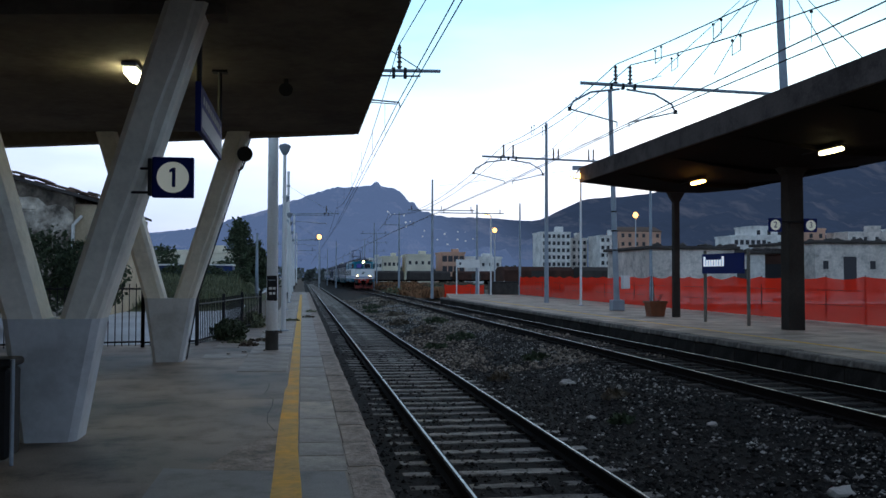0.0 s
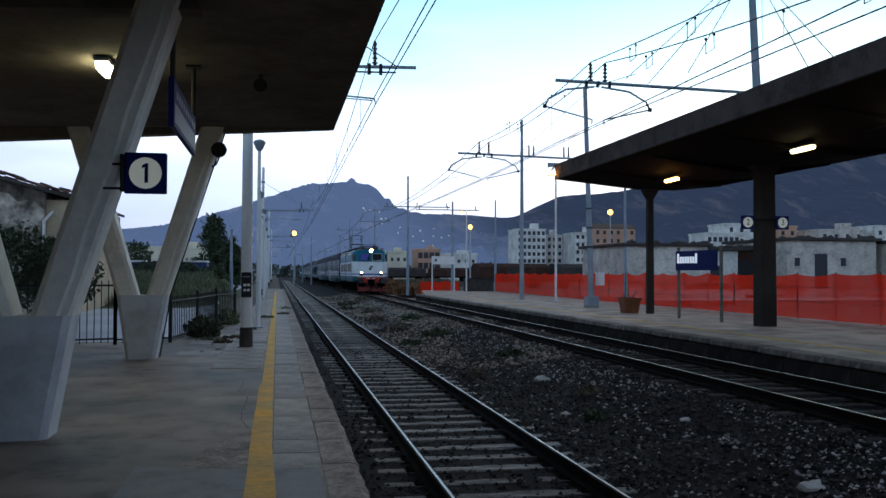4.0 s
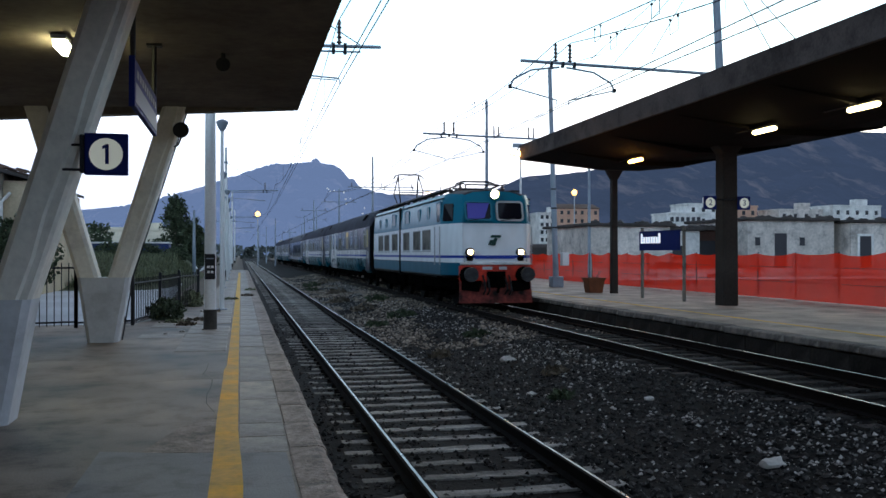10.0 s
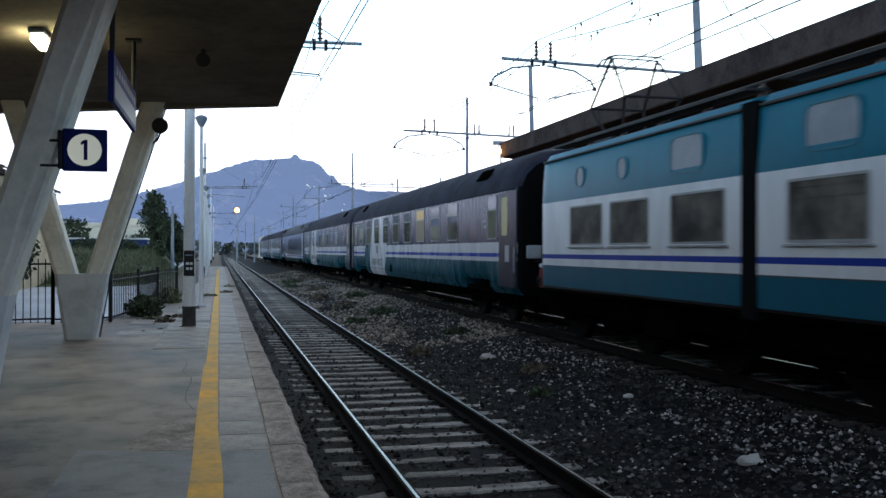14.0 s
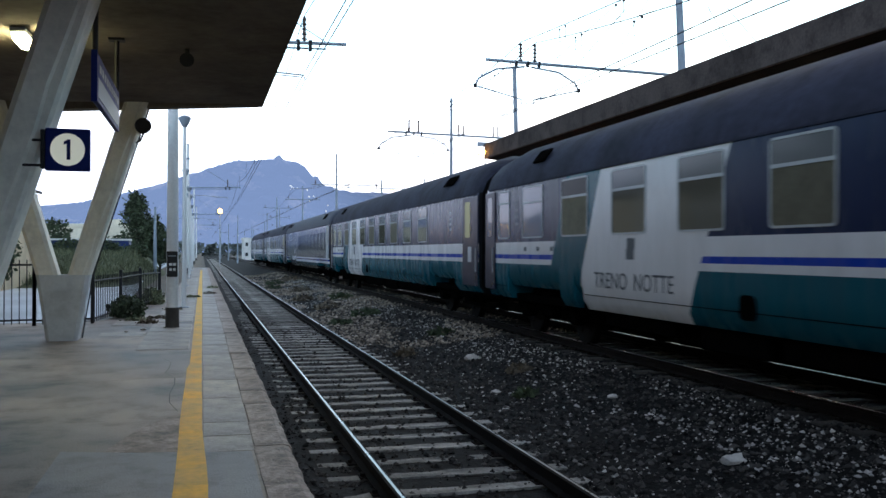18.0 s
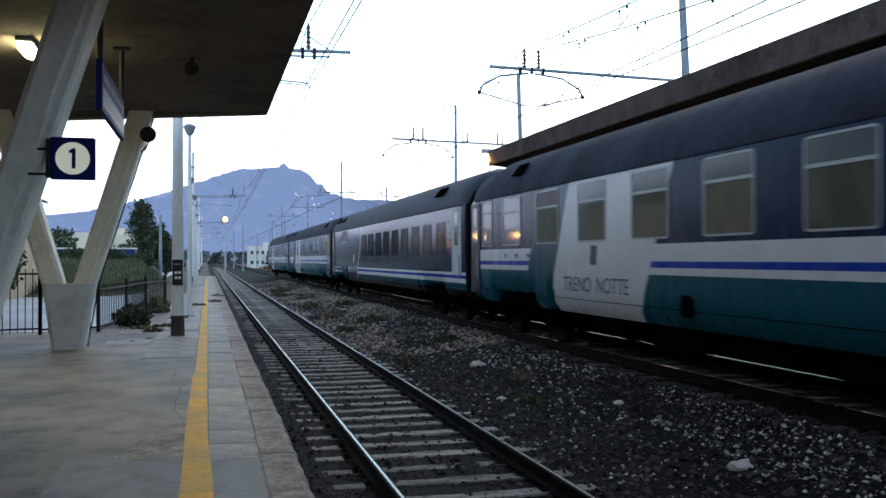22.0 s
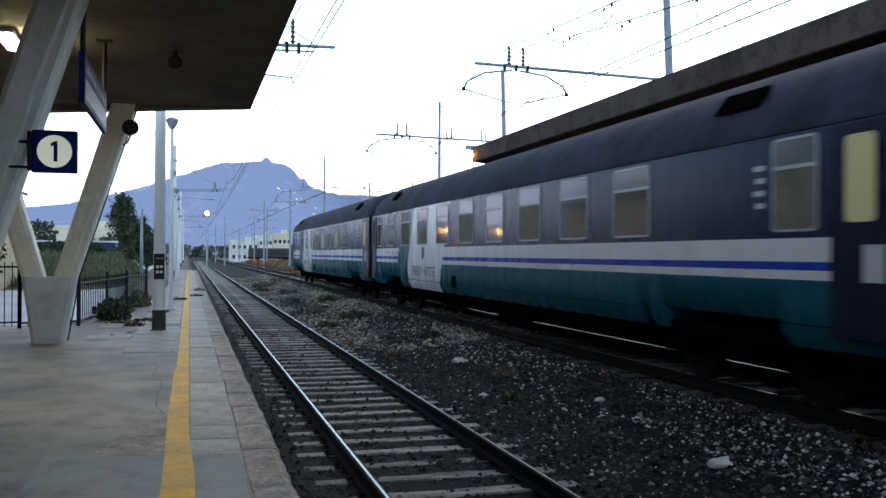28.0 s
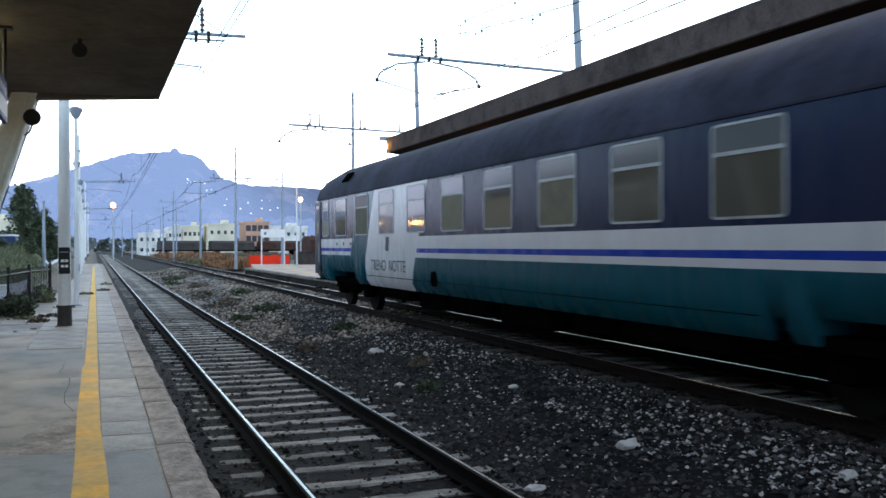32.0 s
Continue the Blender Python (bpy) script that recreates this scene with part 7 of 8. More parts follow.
rub = random.Random(44)
for k in range(10):
    x, y = rub.uniform(-1.5, -0.2), rub.uniform(17.5, 25.0)
    solid("rubble", Geo().blob((x, y, 0.02), rub.uniform(0.025, 0.055), 0.5, k, 1, (1.4, 1.0, 0.5)), M_stone_pale if k % 3 else M_dry, "crumb of broken concrete lying on the platform", "rubble", "rubble on the platform")


def big_stone(x, y, r, seed):
    g = Geo().blob((x, y, bed_z(x, y) + r * 0.3), r, 0.5, seed, 2, (1.3, 0.8, 0.6))
    solid("limestone_block", g, M_stone_pale, "pale broken limestone lying on the ballast", "stone", "pale stones between the tracks")


for k, (x, y, r) in enumerate(((4.96, 7.72, 0.10), (5.73, 5.65, 0.07), (3.55, 7.0, 0.07), (4.9, 16.3, 0.11), (4.25, 12.9, 0.06), (5.35, 11.2, 0.06))):
    big_stone(x, y, r, k)


# ---- ruined stone house ----
def build_house():
    h = empty("ruined_stone_house", "old rubble-stone house with a sagging tiled roof", "house", at=pose(0, 0, 0))
    x0, x1, y0, y1 = -17.5, -8.35, 35, 46
    wall = Geo().prism([(x0, 0, -0.2), (x1, 0, -0.2), (x1, 0, 4.42), (x0, 0, 6.96)], (0, y0, 0), (0, y1, 0))
    part("wall", wall, M_ruin, h, "bare rubble wall")
    rng = random.Random(5)
    # Darker ragged strip along the top of the wall.
    low = [(x0 + (x1 - x0) * k / 30, 0, 6.96 - 2.54 * k / 30 - rng.uniform(0.42, 0.66)) for k in range(31)]
    for (xa, _, za), (xb, _, zb) in zip(low, low[1:]):
        top = lambda x: 6.95 - 2.54 * (x - x0) / (x1 - x0)
        part("bare_masonry", Geo().prism([(xa, 0, za), (xb - 0.001, 0, zb), (xb - 0.001, 0, top(xb)), (xa, 0, top(xa))], (0, y0 - rng.uniform(0.015, 0.022), 0), (0, y0 + 0.1, 0)), M_dark_band, h, "dark ragged band under the eave")
    part("plaster_bay", Geo().box(x1 + 0.004, x1 + 0.85, y0 + 0.3, y1, -0.2, 4.15), M_plaster, h, "ochre plastered bay")
    part("roof", Geo().prism([(x0 - 0.3, 0, 7.05), (x1 + 1.0, 0, 4.16), (x1 + 1.0, 0, 4.28), (x0 - 0.3, 0, 7.2)], (0, y0 - 0.35, 0), (0, y1 + 0.3, 0)), M_dark_roof, h)
    t = Geo().cbox(0, 0.42, -0.1, 0.1, 0, 0.07, 0.03).mesh("roof_tile", M_tile)
    rng = random.Random(9)
    for i in range(26):
        for j in range(4):
            k = i / 26
            x, z = x0 + (x1 + 0.9 - x0) * k, 7.12 - 2.8 * k
            ob = new("roof_tile", t)
            ob.parent = h
            ob.matrix_basis = pose(x, y0 - 0.24 + j * 0.22, z + rng.uniform(-0.04, 0.13), 0, 17.6 + rng.uniform(-4, 4), rng.uniform(-6, 6))
    part("down_pipe", Geo().path([(x1 + 0.25, y0 + 0.2, 3.7), (x1 + 0.02, y0 - 0.08, 3.35), (x1 + 0.02, y0 - 0.08, 0)], 0.06, 8), M_offwhite, h, "white drain pipe")
    for k in range(26):
        x = x0 + 0.5 + rng.random() * (x1 - x0 - 1.0)
        z = 0.3 + rng.random() * 3.6
        b = Geo().cbox(x, x + rng.uniform(0.2, 0.5), y0 - 0.05, y0 + 0.02, z, z + rng.uniform(0.12, 0.26), 0.03)
        part("stone", b, M_ruin, h)


build_house()


def build_trailer():
    s = empty("blue_trailer", "long blue trailer with a pale roof parked in the yard", "trailer", at=pose(-8.1, 70.5, -0.1))
    part("body", Geo().cbox(-3.1, 2.95, -1.2, 1.2, 0.75, 2.35, 0.05), M_bluebox, s)
    part("roof_rim", Geo().cbox(-3.15, 3.0, -1.25, 1.25, 2.355, 2.48, 0.03), M_offwhite, s, "pale roof rim")
    part("disc", Geo().tube((-1.7, -1.205, 1.6), (-1.7, -1.212, 1.6), 0.3, n=20), M_offwhite, s)
    for x in (0.6, 1.0, 1.45):
        part("mark_bar", Geo().box(x, x + 0.3, -1.212, -1.204, 1.15, 1.5), M_offwhite, s)
    for x in (-2.2, -1.2, 1.9):
        part("wheel", Geo().tube((x, -1.15, 0.5), (x, 1.15, 0.5), 0.48, n=18), M_black, s)
    part("skirt", Geo().box(-3.0, 2.8, -1.1, 1.1, 0.5, 0.75), M_dark, s)


build_trailer()


# ---- buildings ----
def building(name, label, x0, x1, y, depth, z0, z1, wall, cols, floors, roof="flat", group="buildings of the town", win=(1.1, 1.4)):
    b = empty(name, label, "building", group)
    part("wall", Geo().box(x0, x1, y, y + depth, z0, z1), wall, b)
    if roof == "flat":
        part("parapet", Geo().box(x0 - 0.2, x1 + 0.2, y - 0.2, y + depth + 0.2, z1 + 0.002, z1 + 0.5), wall, b)
        part("stair_house", Geo().box(x0 + (x1 - x0) * 0.55, x0 + (x1 - x0) * 0.8, y + 2, y + 5, z1 + 0.5, z1 + (2.6 if floors > 3 else 1.3)), wall, b)
    else:
        part("roof", Geo().prism([(x0 - 0.3, y - 0.3, z1), (x1 + 0.3, y - 0.3, z1), (x1 + 0.3, y + depth / 2, z1 + (x1 - x0) * 0.12), (x0 - 0.3, y + depth / 2, z1 + (x1 - x0) * 0.12)], (0, 0, 0), (0, 0, 0.25)), M_tile, b)
    if cols and floors:
        w, hgt = win
        fh, cw = (z1 - z0) / floors, (x1 - x0) / cols
        pane = Geo().box(-w / 2, w / 2, -0.05, 0.25, -hgt / 2, hgt / 2).mesh("window", M_opening)
        sill = Geo().box(-w / 2 - 0.15, w / 2 + 0.15, -0.9, 0.0, -hgt / 2 - 0.25, -hgt / 2 - 0.05).mesh("balcony", wall)
        for i in range(cols):
            for j in range(floors):
                ob = new("window", pane)
                ob.parent = b
                ob.matrix_basis = pose(x0 + cw * (i + 0.5), y - 0.02, z0 + fh * (j + 0.55))
                if floors > 4 and i % 3 == 1:
                    ob = new("balcony", sill)
                    ob.parent = b
                    ob.matrix_basis = pose(x0 + cw * (i + 0.5), y, z0 + fh * (j + 0.5))
    return b


building("apartment_building", "pale seven-storey apartment block in the town", 89, 100, 330, 14, -0.5, 18.0, M_offwhite, 6, 7)
building("apartment_building", "grey apartment wing beside a pale block", 100.1, 108.5, 336, 14, -0.5, 16.0, M_grey_wall, 4, 6)
building("apartment_building", "grey-white apartment block with rows of balconies", 109, 117, 322, 14, -0.5, 16.5, M_offwhite, 4, 6)
building("apartment_building", "salmon apartment block with a tiled roof", 115, 131, 318, 14, -0.5, 18.2, M_pink, 6, 6, "tile")
building("apartment_building", "pale terraced block behind the warehouses", 125.5, 136, 250, 12, -0.5, 13.4, M_offwhite, 6, 4)
building("apartment_building", "white house with dark windows behind the warehouses", 138, 152, 262, 12, -0.5, 17.0, M_offwhite, 4, 5)
building("apartment_building", "salmon house at the foot of the mountain", 156, 166, 268, 12, -0.5, 16.8, M_pink, 3, 4)
building("apartment_building", "pale low house under the mountain", 170, 186, 262, 12, -0.5, 15.5, M_grey_wall, 4, 4)
building("apartment_building", "white rooftop house under the mountain", 190, 208, 262, 12, -0.5, 17.0, M_offwhite, 5, 4)
building("low_building", "cream two-storey building beyond the yard", 18.7, 22.8, 212, 10, -0.5, 5.8, M_cream, 4, 2, win=(0.6, 0.8))
building("low_building", "cream workshop with a higher end beyond the yard", 23.9, 29.8, 208, 10, -0.5, 6.2, M_cream, 4, 2, win=(0.6, 0.8))
building("low_building", "white low building beyond the yard", 9.4, 15.6, 216, 12, -0.5, 4.2, M_offwhite, 5, 2, win=(0.6, 0.8))
building("low_building", "white three-storey house beyond the yard", 15.7, 18.6, 214, 12, -0.5, 5.4, M_offwhite, 4, 2, win=(0.5, 0.8))
building("apartment_building", "brownish four-storey building beyond the yard", 33.0, 38.5, 214, 10, -0.5, 6.9, M_pink, 4, 3)
building("low_building", "grey building behind the goods wagons", 39.0, 48.0, 216, 10, -0.5, 5.9, M_offwhite, 5, 2, win=(0.6, 0.8))
building("low_building", "long low ochre hall beyond the trailer", -27, -9.0, 150, 12, -0.3, 5.2, M_cream, 7, 1)
building("low_building", "white gabled house beyond the yard", -26.5, -22.2, 120, 8, -0.3, 2.9, M_offwhite, 2, 1, "tile")


def warehouse(label, x0, x1, y, depth, z1, wall, openings, roof_label=True):
    b = empty("warehouse", label, "warehouse", "warehouses beside the yard")
    part("wall", Geo().box(x0, x1, y, y + depth, -0.5, z1), wall, b)
    part("eave", Geo().cbox(x0 - 0.3, x1 + 0.3, y - 0.35, y + depth + 0.3, z1 + 0.002, z1 + 0.22, 0.04), M_dark_roof, b, "dark overgrown eave")
    for (a, c, zb, zt, framed) in openings:
        o = part("door" if zb < 0.5 else "window", Geo().box(a, c, y - 0.03, y + 0.3, zb, zt), M_opening, b)
        if framed:
            for q in ((a - 0.18, a - 0.002, zb, zt + 0.18), (c + 0.002, c + 0.18, zb, zt + 0.18), (a, c, zt + 0.002, zt + 0.18)):
                part("frame", Geo().box(q[0], q[1], y - 0.08, y + 0.05, q[2], q[3]), M_offwhite, o)
        else:
            part("lintel", Geo().box(a - 0.1, c + 0.1, y - 0.07, y + 0.05, zt + 0.002, zt + 0.14), wall, o)
    rng = random.Random(int(x0))
    for k in range(14):
        x = rng.uniform(x0, x1)
        part("roof_rubble", Geo().blob((x, y + rng.uniform(0, 1.0), z1 + 0.25), rng.uniform(0.12, 0.3), 0.6, k, 1, (1.4, 1, 0.7)), M_dark_roof, b)
    return b


warehouse("low white warehouse with a stained wall", 24.0, 30.2, 60, 9, 3.45, M_grey_wall, [])
warehouse("small pale building with a flat roof", 30.6, 33.6, 62, 7, 3.2, M_offwhite, [(31.4, 32.4, 0.0, 2.1, False)])
warehouse("dark open shed beside the warehouses", 33.8, 36.2, 64, 7, 3.3, M_wagon, [(34.0, 36.0, -0.3, 2.5, False)])
warehouse("stained white warehouse with small windows and a dark door", 36.4, 43.6, 60, 9, 3.95, M_grey_wall, [(37.0, 37.4, 2.1, 2.7, False), (38.6, 39.6, 0.0, 3.0, False), (40.7, 41.1, 2.1, 2.7, False)])
warehouse("stained white warehouse with a framed doorway", 44.3, 52.0, 59, 9, 3.8, M_grey_wall, [(45.0, 46.0, 0.0, 2.8, True), (48.6, 49.0, 2.1, 2.7, False)])


def build_guard_rail():
    r = empty("guard_rail", "long white guard rail on posts behind the netting", "guard rail")
    for z0, z1 in ((0.46, 0.74), (0.16, 0.28)):
        part("beam", Geo().cbox(18.0, 62.0, 42.0, 42.06, z0, z1, 0.02), M_offwhite, r)
    for k in range(23):
        part("post", Geo().box(18.4 + 1.95 * k, 18.5 + 1.95 * k, 42.065, 42.16, -0.5, 0.7), M_steelgrey, r)


build_guard_rail()


def parked_car(x, y, mat, label):
    c = empty("parked_car", label, "car", at=pose(x, y, -0.3))
    prof = [(-2.0, 0.3), (2.0, 0.3), (2.0, 0.75), (1.3, 0.85), (0.75, 1.38), (-1.0, 1.42), (-1.7, 0.95), (-2.0, 0.9)]
    part("body", Geo().prism([(a, 0, z) for a, z in prof], (0, -0.8, 0), (0, 0.8, 0)), mat, c)
    part("side_window", Geo().prism([(a, 0, z) for a, z in [(1.1, 0.92), (0.7, 1.3), (-0.9, 1.33), (-1.4, 0.97)]], (0, -0.81, 0), (0, 0.81, 0)), M_opening, c)
    for a in (-1.25, 1.25):
        part("wheel", Geo().tube((a, -0.78, 0.3), (a, 0.78, 0.3), 0.3, n=16), M_black, c)
    part("bumper", Geo().box(1.98, 2.06, -0.75, 0.75, 0.35, 0.55), M_black, c)


parked_car(24.3, 48.5, M_offwhite, "pale parked car behind the netting")


def wagon(x, y, label, mat):
    w = empty("goods_wagon", label, "goods wagon", "goods wagons in the yard", at=pose(x, y, -0.3, 0, 0, 12))
    ring = lambda xx: [(xx, -1.3, 1.1), (xx, 1.3, 1.1), (xx, 1.3, 2.55), (xx, 0.7, 3.0), (xx, -0.7, 3.0), (xx, -1.3, 2.55)]
    part("body", Geo().loft([ring(-4.6), ring(4.6)]), mat, w)
    for k in range(8):
        xx = -4.3 + k * 1.22
        part("stanchion", Geo().box(xx, xx + 0.1, -1.36, -1.302, 1.1, 2.55), mat, w)
    part("sliding_door", Geo().box(-1.1, 1.1, -1.40, -1.365, 1.15, 2.5), M_dark_roof, w)
    part("frame", Geo().box(-4.9, 4.9, -1.2, 1.2, 0.8, 1.1), M_under, w)
    for a in (-3.2, 3.2):
        part("wheelset", Geo().tube((a, -0.85, 0.5), (a, 0.85, 0.5), 0.48, n=16), M_under, w)


for k in range(1, 6):
    wagon(17.5 + k * 10.2, 104 + k * 2.1, "rusty brown covered goods wagon standing in the yard", M_wagon if k % 2 else M_dark_roof)

for k in range(-1, 3):
    wagon(27.0 + k * 10.4, 194 + k * 2.2, "dark covered goods wagon standing far off in the yard", M_dark_roof if k != 1 else M_wagon)


def build_dry_brush():
    """Rust-brown dead brush between the running line and the sidings."""
    rng = random.Random(93)
    g = Geo()
    while len(g.f) < 14000:
        y = 80 + 105 * rng.random() ** 1.3
        x = 10.2 + rng.random() * (2.5 + 0.11 * (y - 80))
        lush = noise.noise((x * 0.35, y * 0.16, 31))
        if lush < -0.25 + 0.3 * rng.random():
            continue
        tall = (0.35 + 0.95 * max(0.0, lush + 0.3)) * rng.uniform(0.5, 1.1)
        a, w = rng.uniform(0, 6.28), rng.uniform(0.05, 0.13)
        dx, dy = w * math.cos(a), w * math.sin(a)
        lx, ly, z = rng.uniform(-0.3, 0.3), rng.uniform(-0.3, 0.3), -0.42
        g.v += [(x - dx, y - dy, z), (x + dx, y + dy, z), (x + lx + dx * 0.8, y + ly, z + tall), (x + lx - dx * 0.5, y + ly, z + tall * 0.85)]
        g.f.append(tuple(range(len(g.v) - 4, len(g.v))))
    g.m = [0] * len(g.f)
    solid("dry_brush", g, M_rust_brush, "rust-brown dead brush growing beside the line", "brush", kind="stuff")


M_rust_brush = material("dead_brush", (0.34, 0.17, 0.09), 0.95, var=0.4, big=0.3, fine=3, bump=0.0, island=0.6, color2=(0.16, 0.10, 0.06), spec=0.0)
build_dry_brush()
wd = random.Random(91)
for k in range(34):
    y = 96 + k * 2.9
    x = max(10.5, y * wd.uniform(0.068, 0.20))
    clump("scrub", (x, y, -0.1), wd.uniform(0.9, 1.5), 420, 0.13, M_dry if k % 5 else M_leaf2, 300 + k, "dry brown scrub growing between the sidings", "scrub", (2.4, 1.6, 0.42), group="scrub in the yard")


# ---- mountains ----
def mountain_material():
    """Bare rock and scrub, with the blue evening haze put in as emission."""
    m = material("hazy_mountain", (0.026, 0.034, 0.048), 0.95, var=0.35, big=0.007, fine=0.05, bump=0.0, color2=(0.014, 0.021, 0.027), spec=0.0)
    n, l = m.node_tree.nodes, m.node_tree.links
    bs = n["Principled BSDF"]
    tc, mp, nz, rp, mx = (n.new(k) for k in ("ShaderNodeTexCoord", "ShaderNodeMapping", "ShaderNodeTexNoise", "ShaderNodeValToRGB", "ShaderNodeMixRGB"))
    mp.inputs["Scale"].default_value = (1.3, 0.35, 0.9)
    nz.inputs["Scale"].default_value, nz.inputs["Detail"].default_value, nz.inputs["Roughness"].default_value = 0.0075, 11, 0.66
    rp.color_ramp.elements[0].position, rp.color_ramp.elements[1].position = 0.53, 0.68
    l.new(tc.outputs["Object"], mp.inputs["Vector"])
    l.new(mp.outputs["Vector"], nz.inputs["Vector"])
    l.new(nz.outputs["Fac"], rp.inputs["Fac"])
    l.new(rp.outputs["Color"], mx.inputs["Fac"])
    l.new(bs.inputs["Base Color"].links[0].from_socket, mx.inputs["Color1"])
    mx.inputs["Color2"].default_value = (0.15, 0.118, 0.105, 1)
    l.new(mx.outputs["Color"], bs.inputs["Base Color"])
    # Haze is painted as a blue glow, fading out to the right.
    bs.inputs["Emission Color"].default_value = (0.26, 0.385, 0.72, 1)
    sp, haze_glow = n.new("ShaderNodeSeparateXYZ"), n.new("ShaderNodeMapRange")
    haze_glow.interpolation_type = "SMOOTHSTEP"
    haze_glow.inputs["From Min"].default_value, haze_glow.inputs["From Max"].default_value = 250, 900
    haze_glow.inputs["To Min"].default_value, haze_glow.inputs["To Max"].default_value = 0.19, 0.05
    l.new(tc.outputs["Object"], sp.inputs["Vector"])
    l.new(sp.outputs["X"], haze_glow.inputs["Value"])
    l.new(haze_glow.outputs["Result"], bs.inputs["Emission Strength"])
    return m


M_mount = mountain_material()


def ridge(x):
    """Height of the skyline, three kilometres off: a long shoulder, a blunt peak with a steep right flank, then a higher range."""
    base = 140 + 65 * step((x + 500) / 700) - 8 * step((x - 600) / 150)
    edge = 1 / (1 + math.exp((x - 348) / 17))
    h = base + 100 * math.exp(-(((min(x, 230) - 230) / 400) ** 2)) * edge
    h += 15 * math.exp(-(((x - 242) / 12) ** 2)) + 22 * math.exp(-(((x - 368) / 13) ** 2)) + 8 * math.exp(-(((x - 100) / 40) ** 2)) + 14 * math.exp(-(((x - 410) / 40) ** 2))
    h += 80 * step((x - 760) / 240) + 190 * step((x - 950) / 1200)
    h -= 60 * step((-480 - x) / 900)
    h += 190 * step((-960 - x) / 500)
    return h + 5 * noise.noise((x * 0.012, 1, 0)) + 4 * noise.noise((x * 0.04, 5, 0)) + 3 * noise.noise((x * 0.11, 9, 0))


def build_mountains():
    xs = [-2600 + 25 * i for i in range(88)] + [-400 + 8 * i for i in range(125)] + [600 + 25 * i for i in range(110)]
    rows = 46
    g = Geo()
    for j in range(rows):
        k = j / (rows - 1)
        for x in xs:
            y = 1100 + 1900 * k
            f = (k ** 1.5) * (1 - 0.25 * math.sin(k * math.pi)) if k > 0 else 0
            xx = x * (0.42 + 0.58 * k)
            rough = 26 * noise.noise((x * 0.006, k * 7, 2)) + 14 * noise.noise((x * 0.018, k * 16, 4)) + 7 * noise.noise((x * 0.05, k * 30, 6))
            g.v.append((xx, y, -4 + ridge(x) * f + rough * math.sin(math.pi * min(1, k)) * 1.4))
    n = len(xs)
    g.faces([(j * n + i, j * n + i + 1, (j + 1) * n + i + 1, (j + 1) * n + i) for j in range(rows - 1) for i in range(n - 1)])
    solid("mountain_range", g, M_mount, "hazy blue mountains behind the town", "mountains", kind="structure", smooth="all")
    hs = Geo()
    rng = random.Random(12)
    for k in range(32):
        x = rng.choice((rng.uniform(340, 700), rng.uniform(380, 560), rng.uniform(420, 640), rng.uniform(240, 420)))
        kk = rng.uniform(0.60, 0.84)
        y = 1100 + 1900 * kk
        f = (kk ** 1.5) * (1 - 0.25 * math.sin(kk * math.pi))
        xx = x * (0.42 + 0.58 * kk)
        rough = 26 * noise.noise((x * 0.006, kk * 7, 2)) + 14 * noise.noise((x * 0.018, kk * 16, 4)) + 7 * noise.noise((x * 0.05, kk * 30, 6))
        z = -4 + ridge(x) * f + rough * math.sin(math.pi * kk) * 1.4
        w = rng.uniform(0.85, 2.15)
        hs.box(xx - w, xx + w, y - 6, y + 2, z - 1, z + rng.uniform(1.8, 3.2))
    solid("hillside_houses", hs, M_hill_house, "small lit houses scattered on the mountainside", "houses", kind="stuff")


M_hill_house = glow("lit_hill_house", (1.0, 0.94, 0.84), 0.11)
build_mountains()


# Distance haze is mixed into this paler leaf colour.
M_leaf_far = material("haze_paled_foliage", (0.10, 0.115, 0.105), 0.8, var=0.35, big=0.1, fine=1.5, bump=0.0, island=0.5)


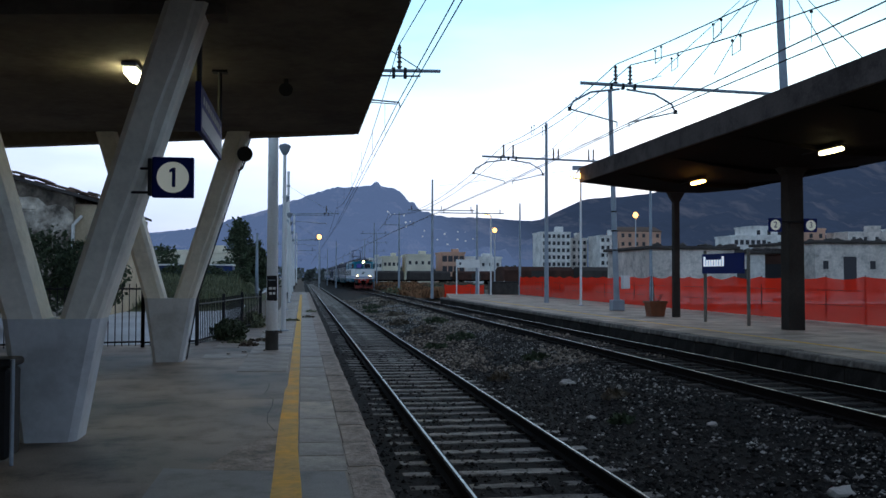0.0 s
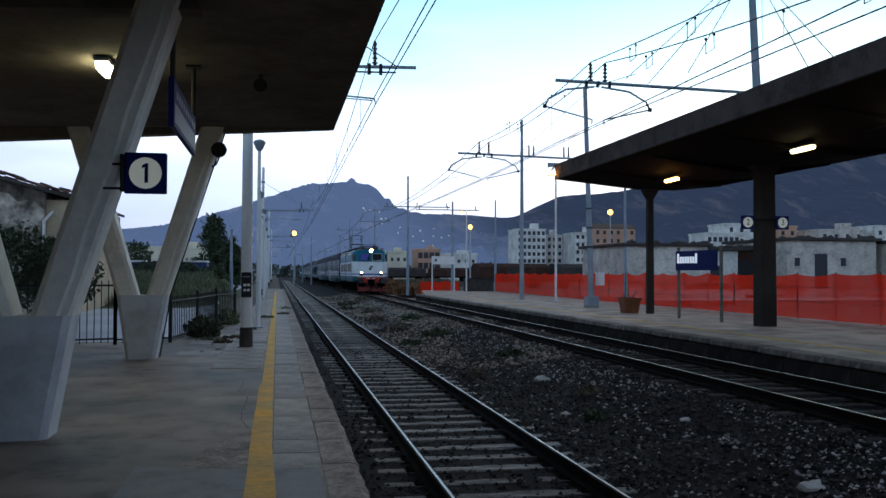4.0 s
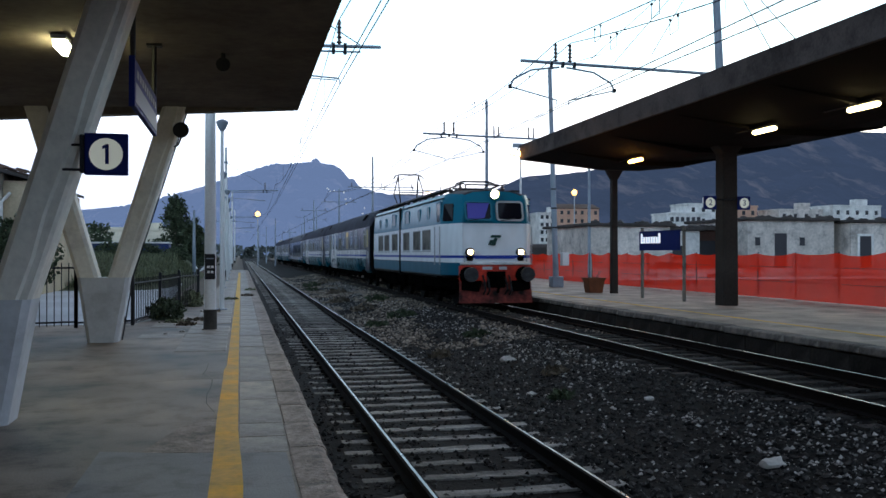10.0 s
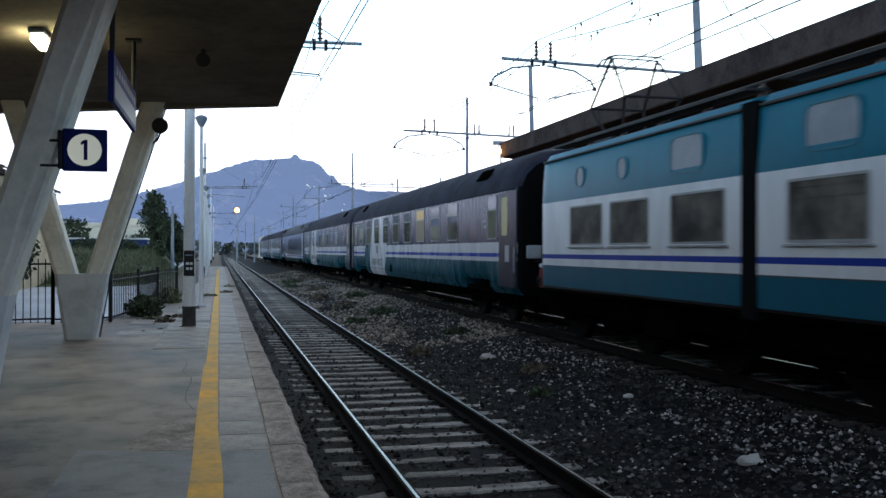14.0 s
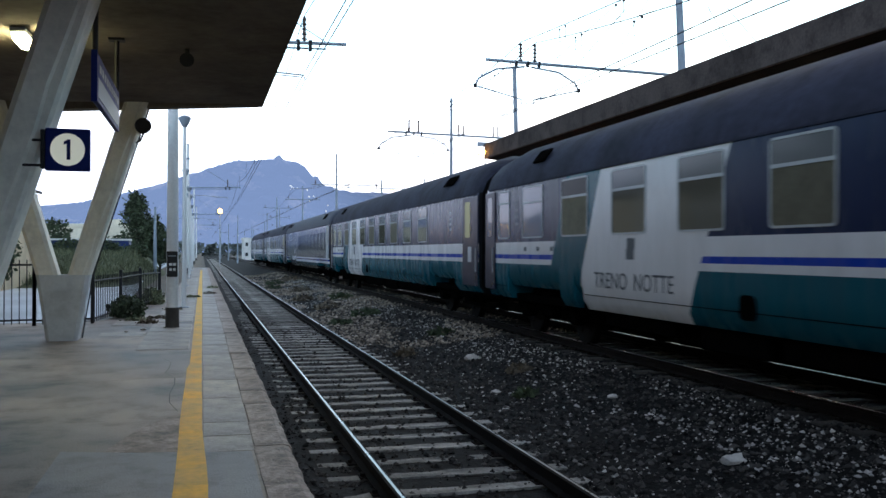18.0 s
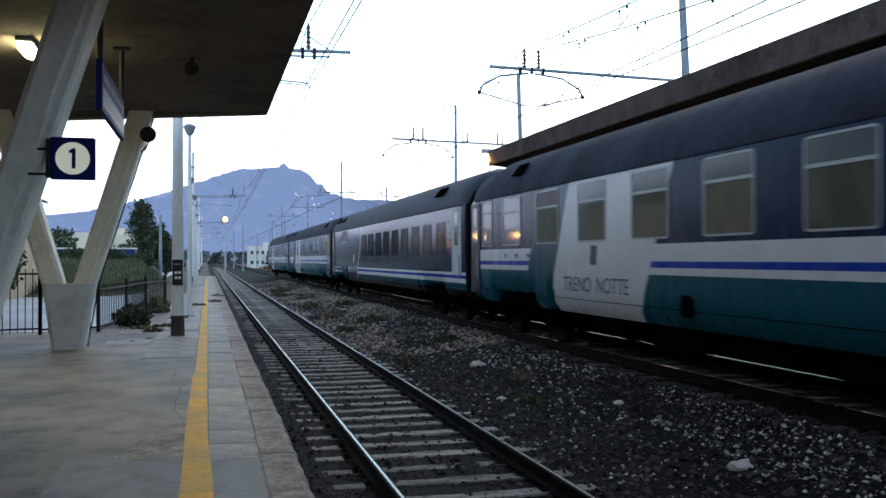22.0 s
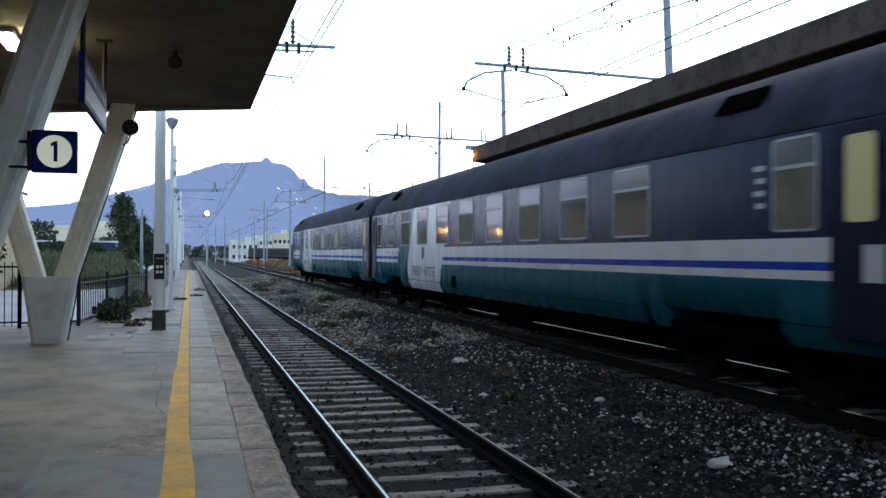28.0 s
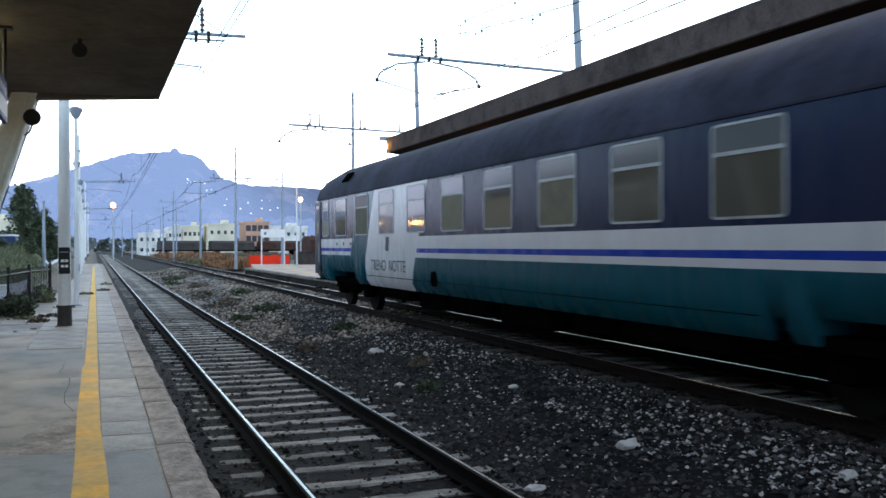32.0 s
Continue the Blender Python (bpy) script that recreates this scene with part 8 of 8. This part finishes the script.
def build_far_trees():
    """A dark line of trees and houses between the yard and the mountains."""
    rng = np.random.default_rng(77)
    vs = []
    for i in range(9000):
        x = rng.uniform(-330, 420)
        y = 420 + 60 * rng.random() + abs(x) * 0.15
        h = 4 + 4 * (0.5 + noise.noise((x * 0.03, 2, 0))) + 3 * noise.noise((x * 0.15, 6, 0))
        p = np.array([x, y, -1 + h * rng.random() ** 0.7])
        d = rng.normal(size=3)
        d /= np.linalg.norm(d)
        b = np.cross(d, rng.normal(size=3))
        b /= np.linalg.norm(b) + 1e-6
        s = 1.3 * (0.5 + rng.random())
        vs += [p - d * s, p + b * s * 0.7, p + d * s, p - b * s * 0.7]
    g = Geo()
    g.v = [tuple(q) for q in np.array(vs).tolist()]
    g.f = [(4 * i, 4 * i + 1, 4 * i + 2, 4 * i + 3) for i in range(len(vs) // 4)]
    g.m = [0] * len(g.f)
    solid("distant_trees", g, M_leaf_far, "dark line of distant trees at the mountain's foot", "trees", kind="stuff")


build_far_trees()


# ---- plain unseen walls, added to close the platform and darken the train's reflections ----
solid("wall_station", Geo().box(-7.5, -7.2, -14, 18.6, 0.0, 3.86), M_plaster, "plain plastered wall, unseen, added beside the first platform", "wall", kind="structure")
solid("wall_annex", Geo().box(-10.4, -10.1, 19.4, 29.0, -0.2, 6.5), M_added_wall, "plain dark wall, unseen, added to darken the train's reflections", "wall", kind="structure")

# ---- what moves ----
# seconds, and where the locomotive's face stands along the track
FRONT = [(0.0, 113.5), (1.0, 103.0), (2.0, 93.0), (3.0, 83.2), (6.0, 56.5), (7.5, 44.6), (9.0, 33.4), (10.4, 23.9), (11.5, 16.75), (12.3, 11.65), (13.3, 5.45), (14.2, -0.2), (15.5, -8.08), (17.0, -16.82), (18.5, -25.51), (20.0, -34.3), (21.5, -43.35), (23.0, -52.73), (24.5, -62.5), (26.0, -72.7), (27.5, -83.29), (29.0, -94.24), (30.5, -105.43), (32.0, -116.76)]


def front_at(t):
    for (a, ya), (b, yb) in zip(FRONT, FRONT[1:]):
        if t <= b:
            return ya + (yb - ya) * (t - a) / (b - a)
    return FRONT[-1][1]


def motions():
    for ob, back in TRAIN:
        walk(ob, [(t, pose(TRACK2_X, y + back, RAIL2_Z)) for t, y in FRONT])
    # the wheels roll with the train
    ticks = [k / FPS for k in range(0, 8 * FPS)] + [k / FPS for k in range(8 * FPS, 32 * FPS + 1, 2)]
    rolled = [FRONT[0][1] - front_at(t) for t in ticks]
    for ob, y, r in WHEELS:
        walk(ob, [(t, pose(0, y, r, math.degrees(s / r))) for t, s in zip(ticks, rolled)])


motions()
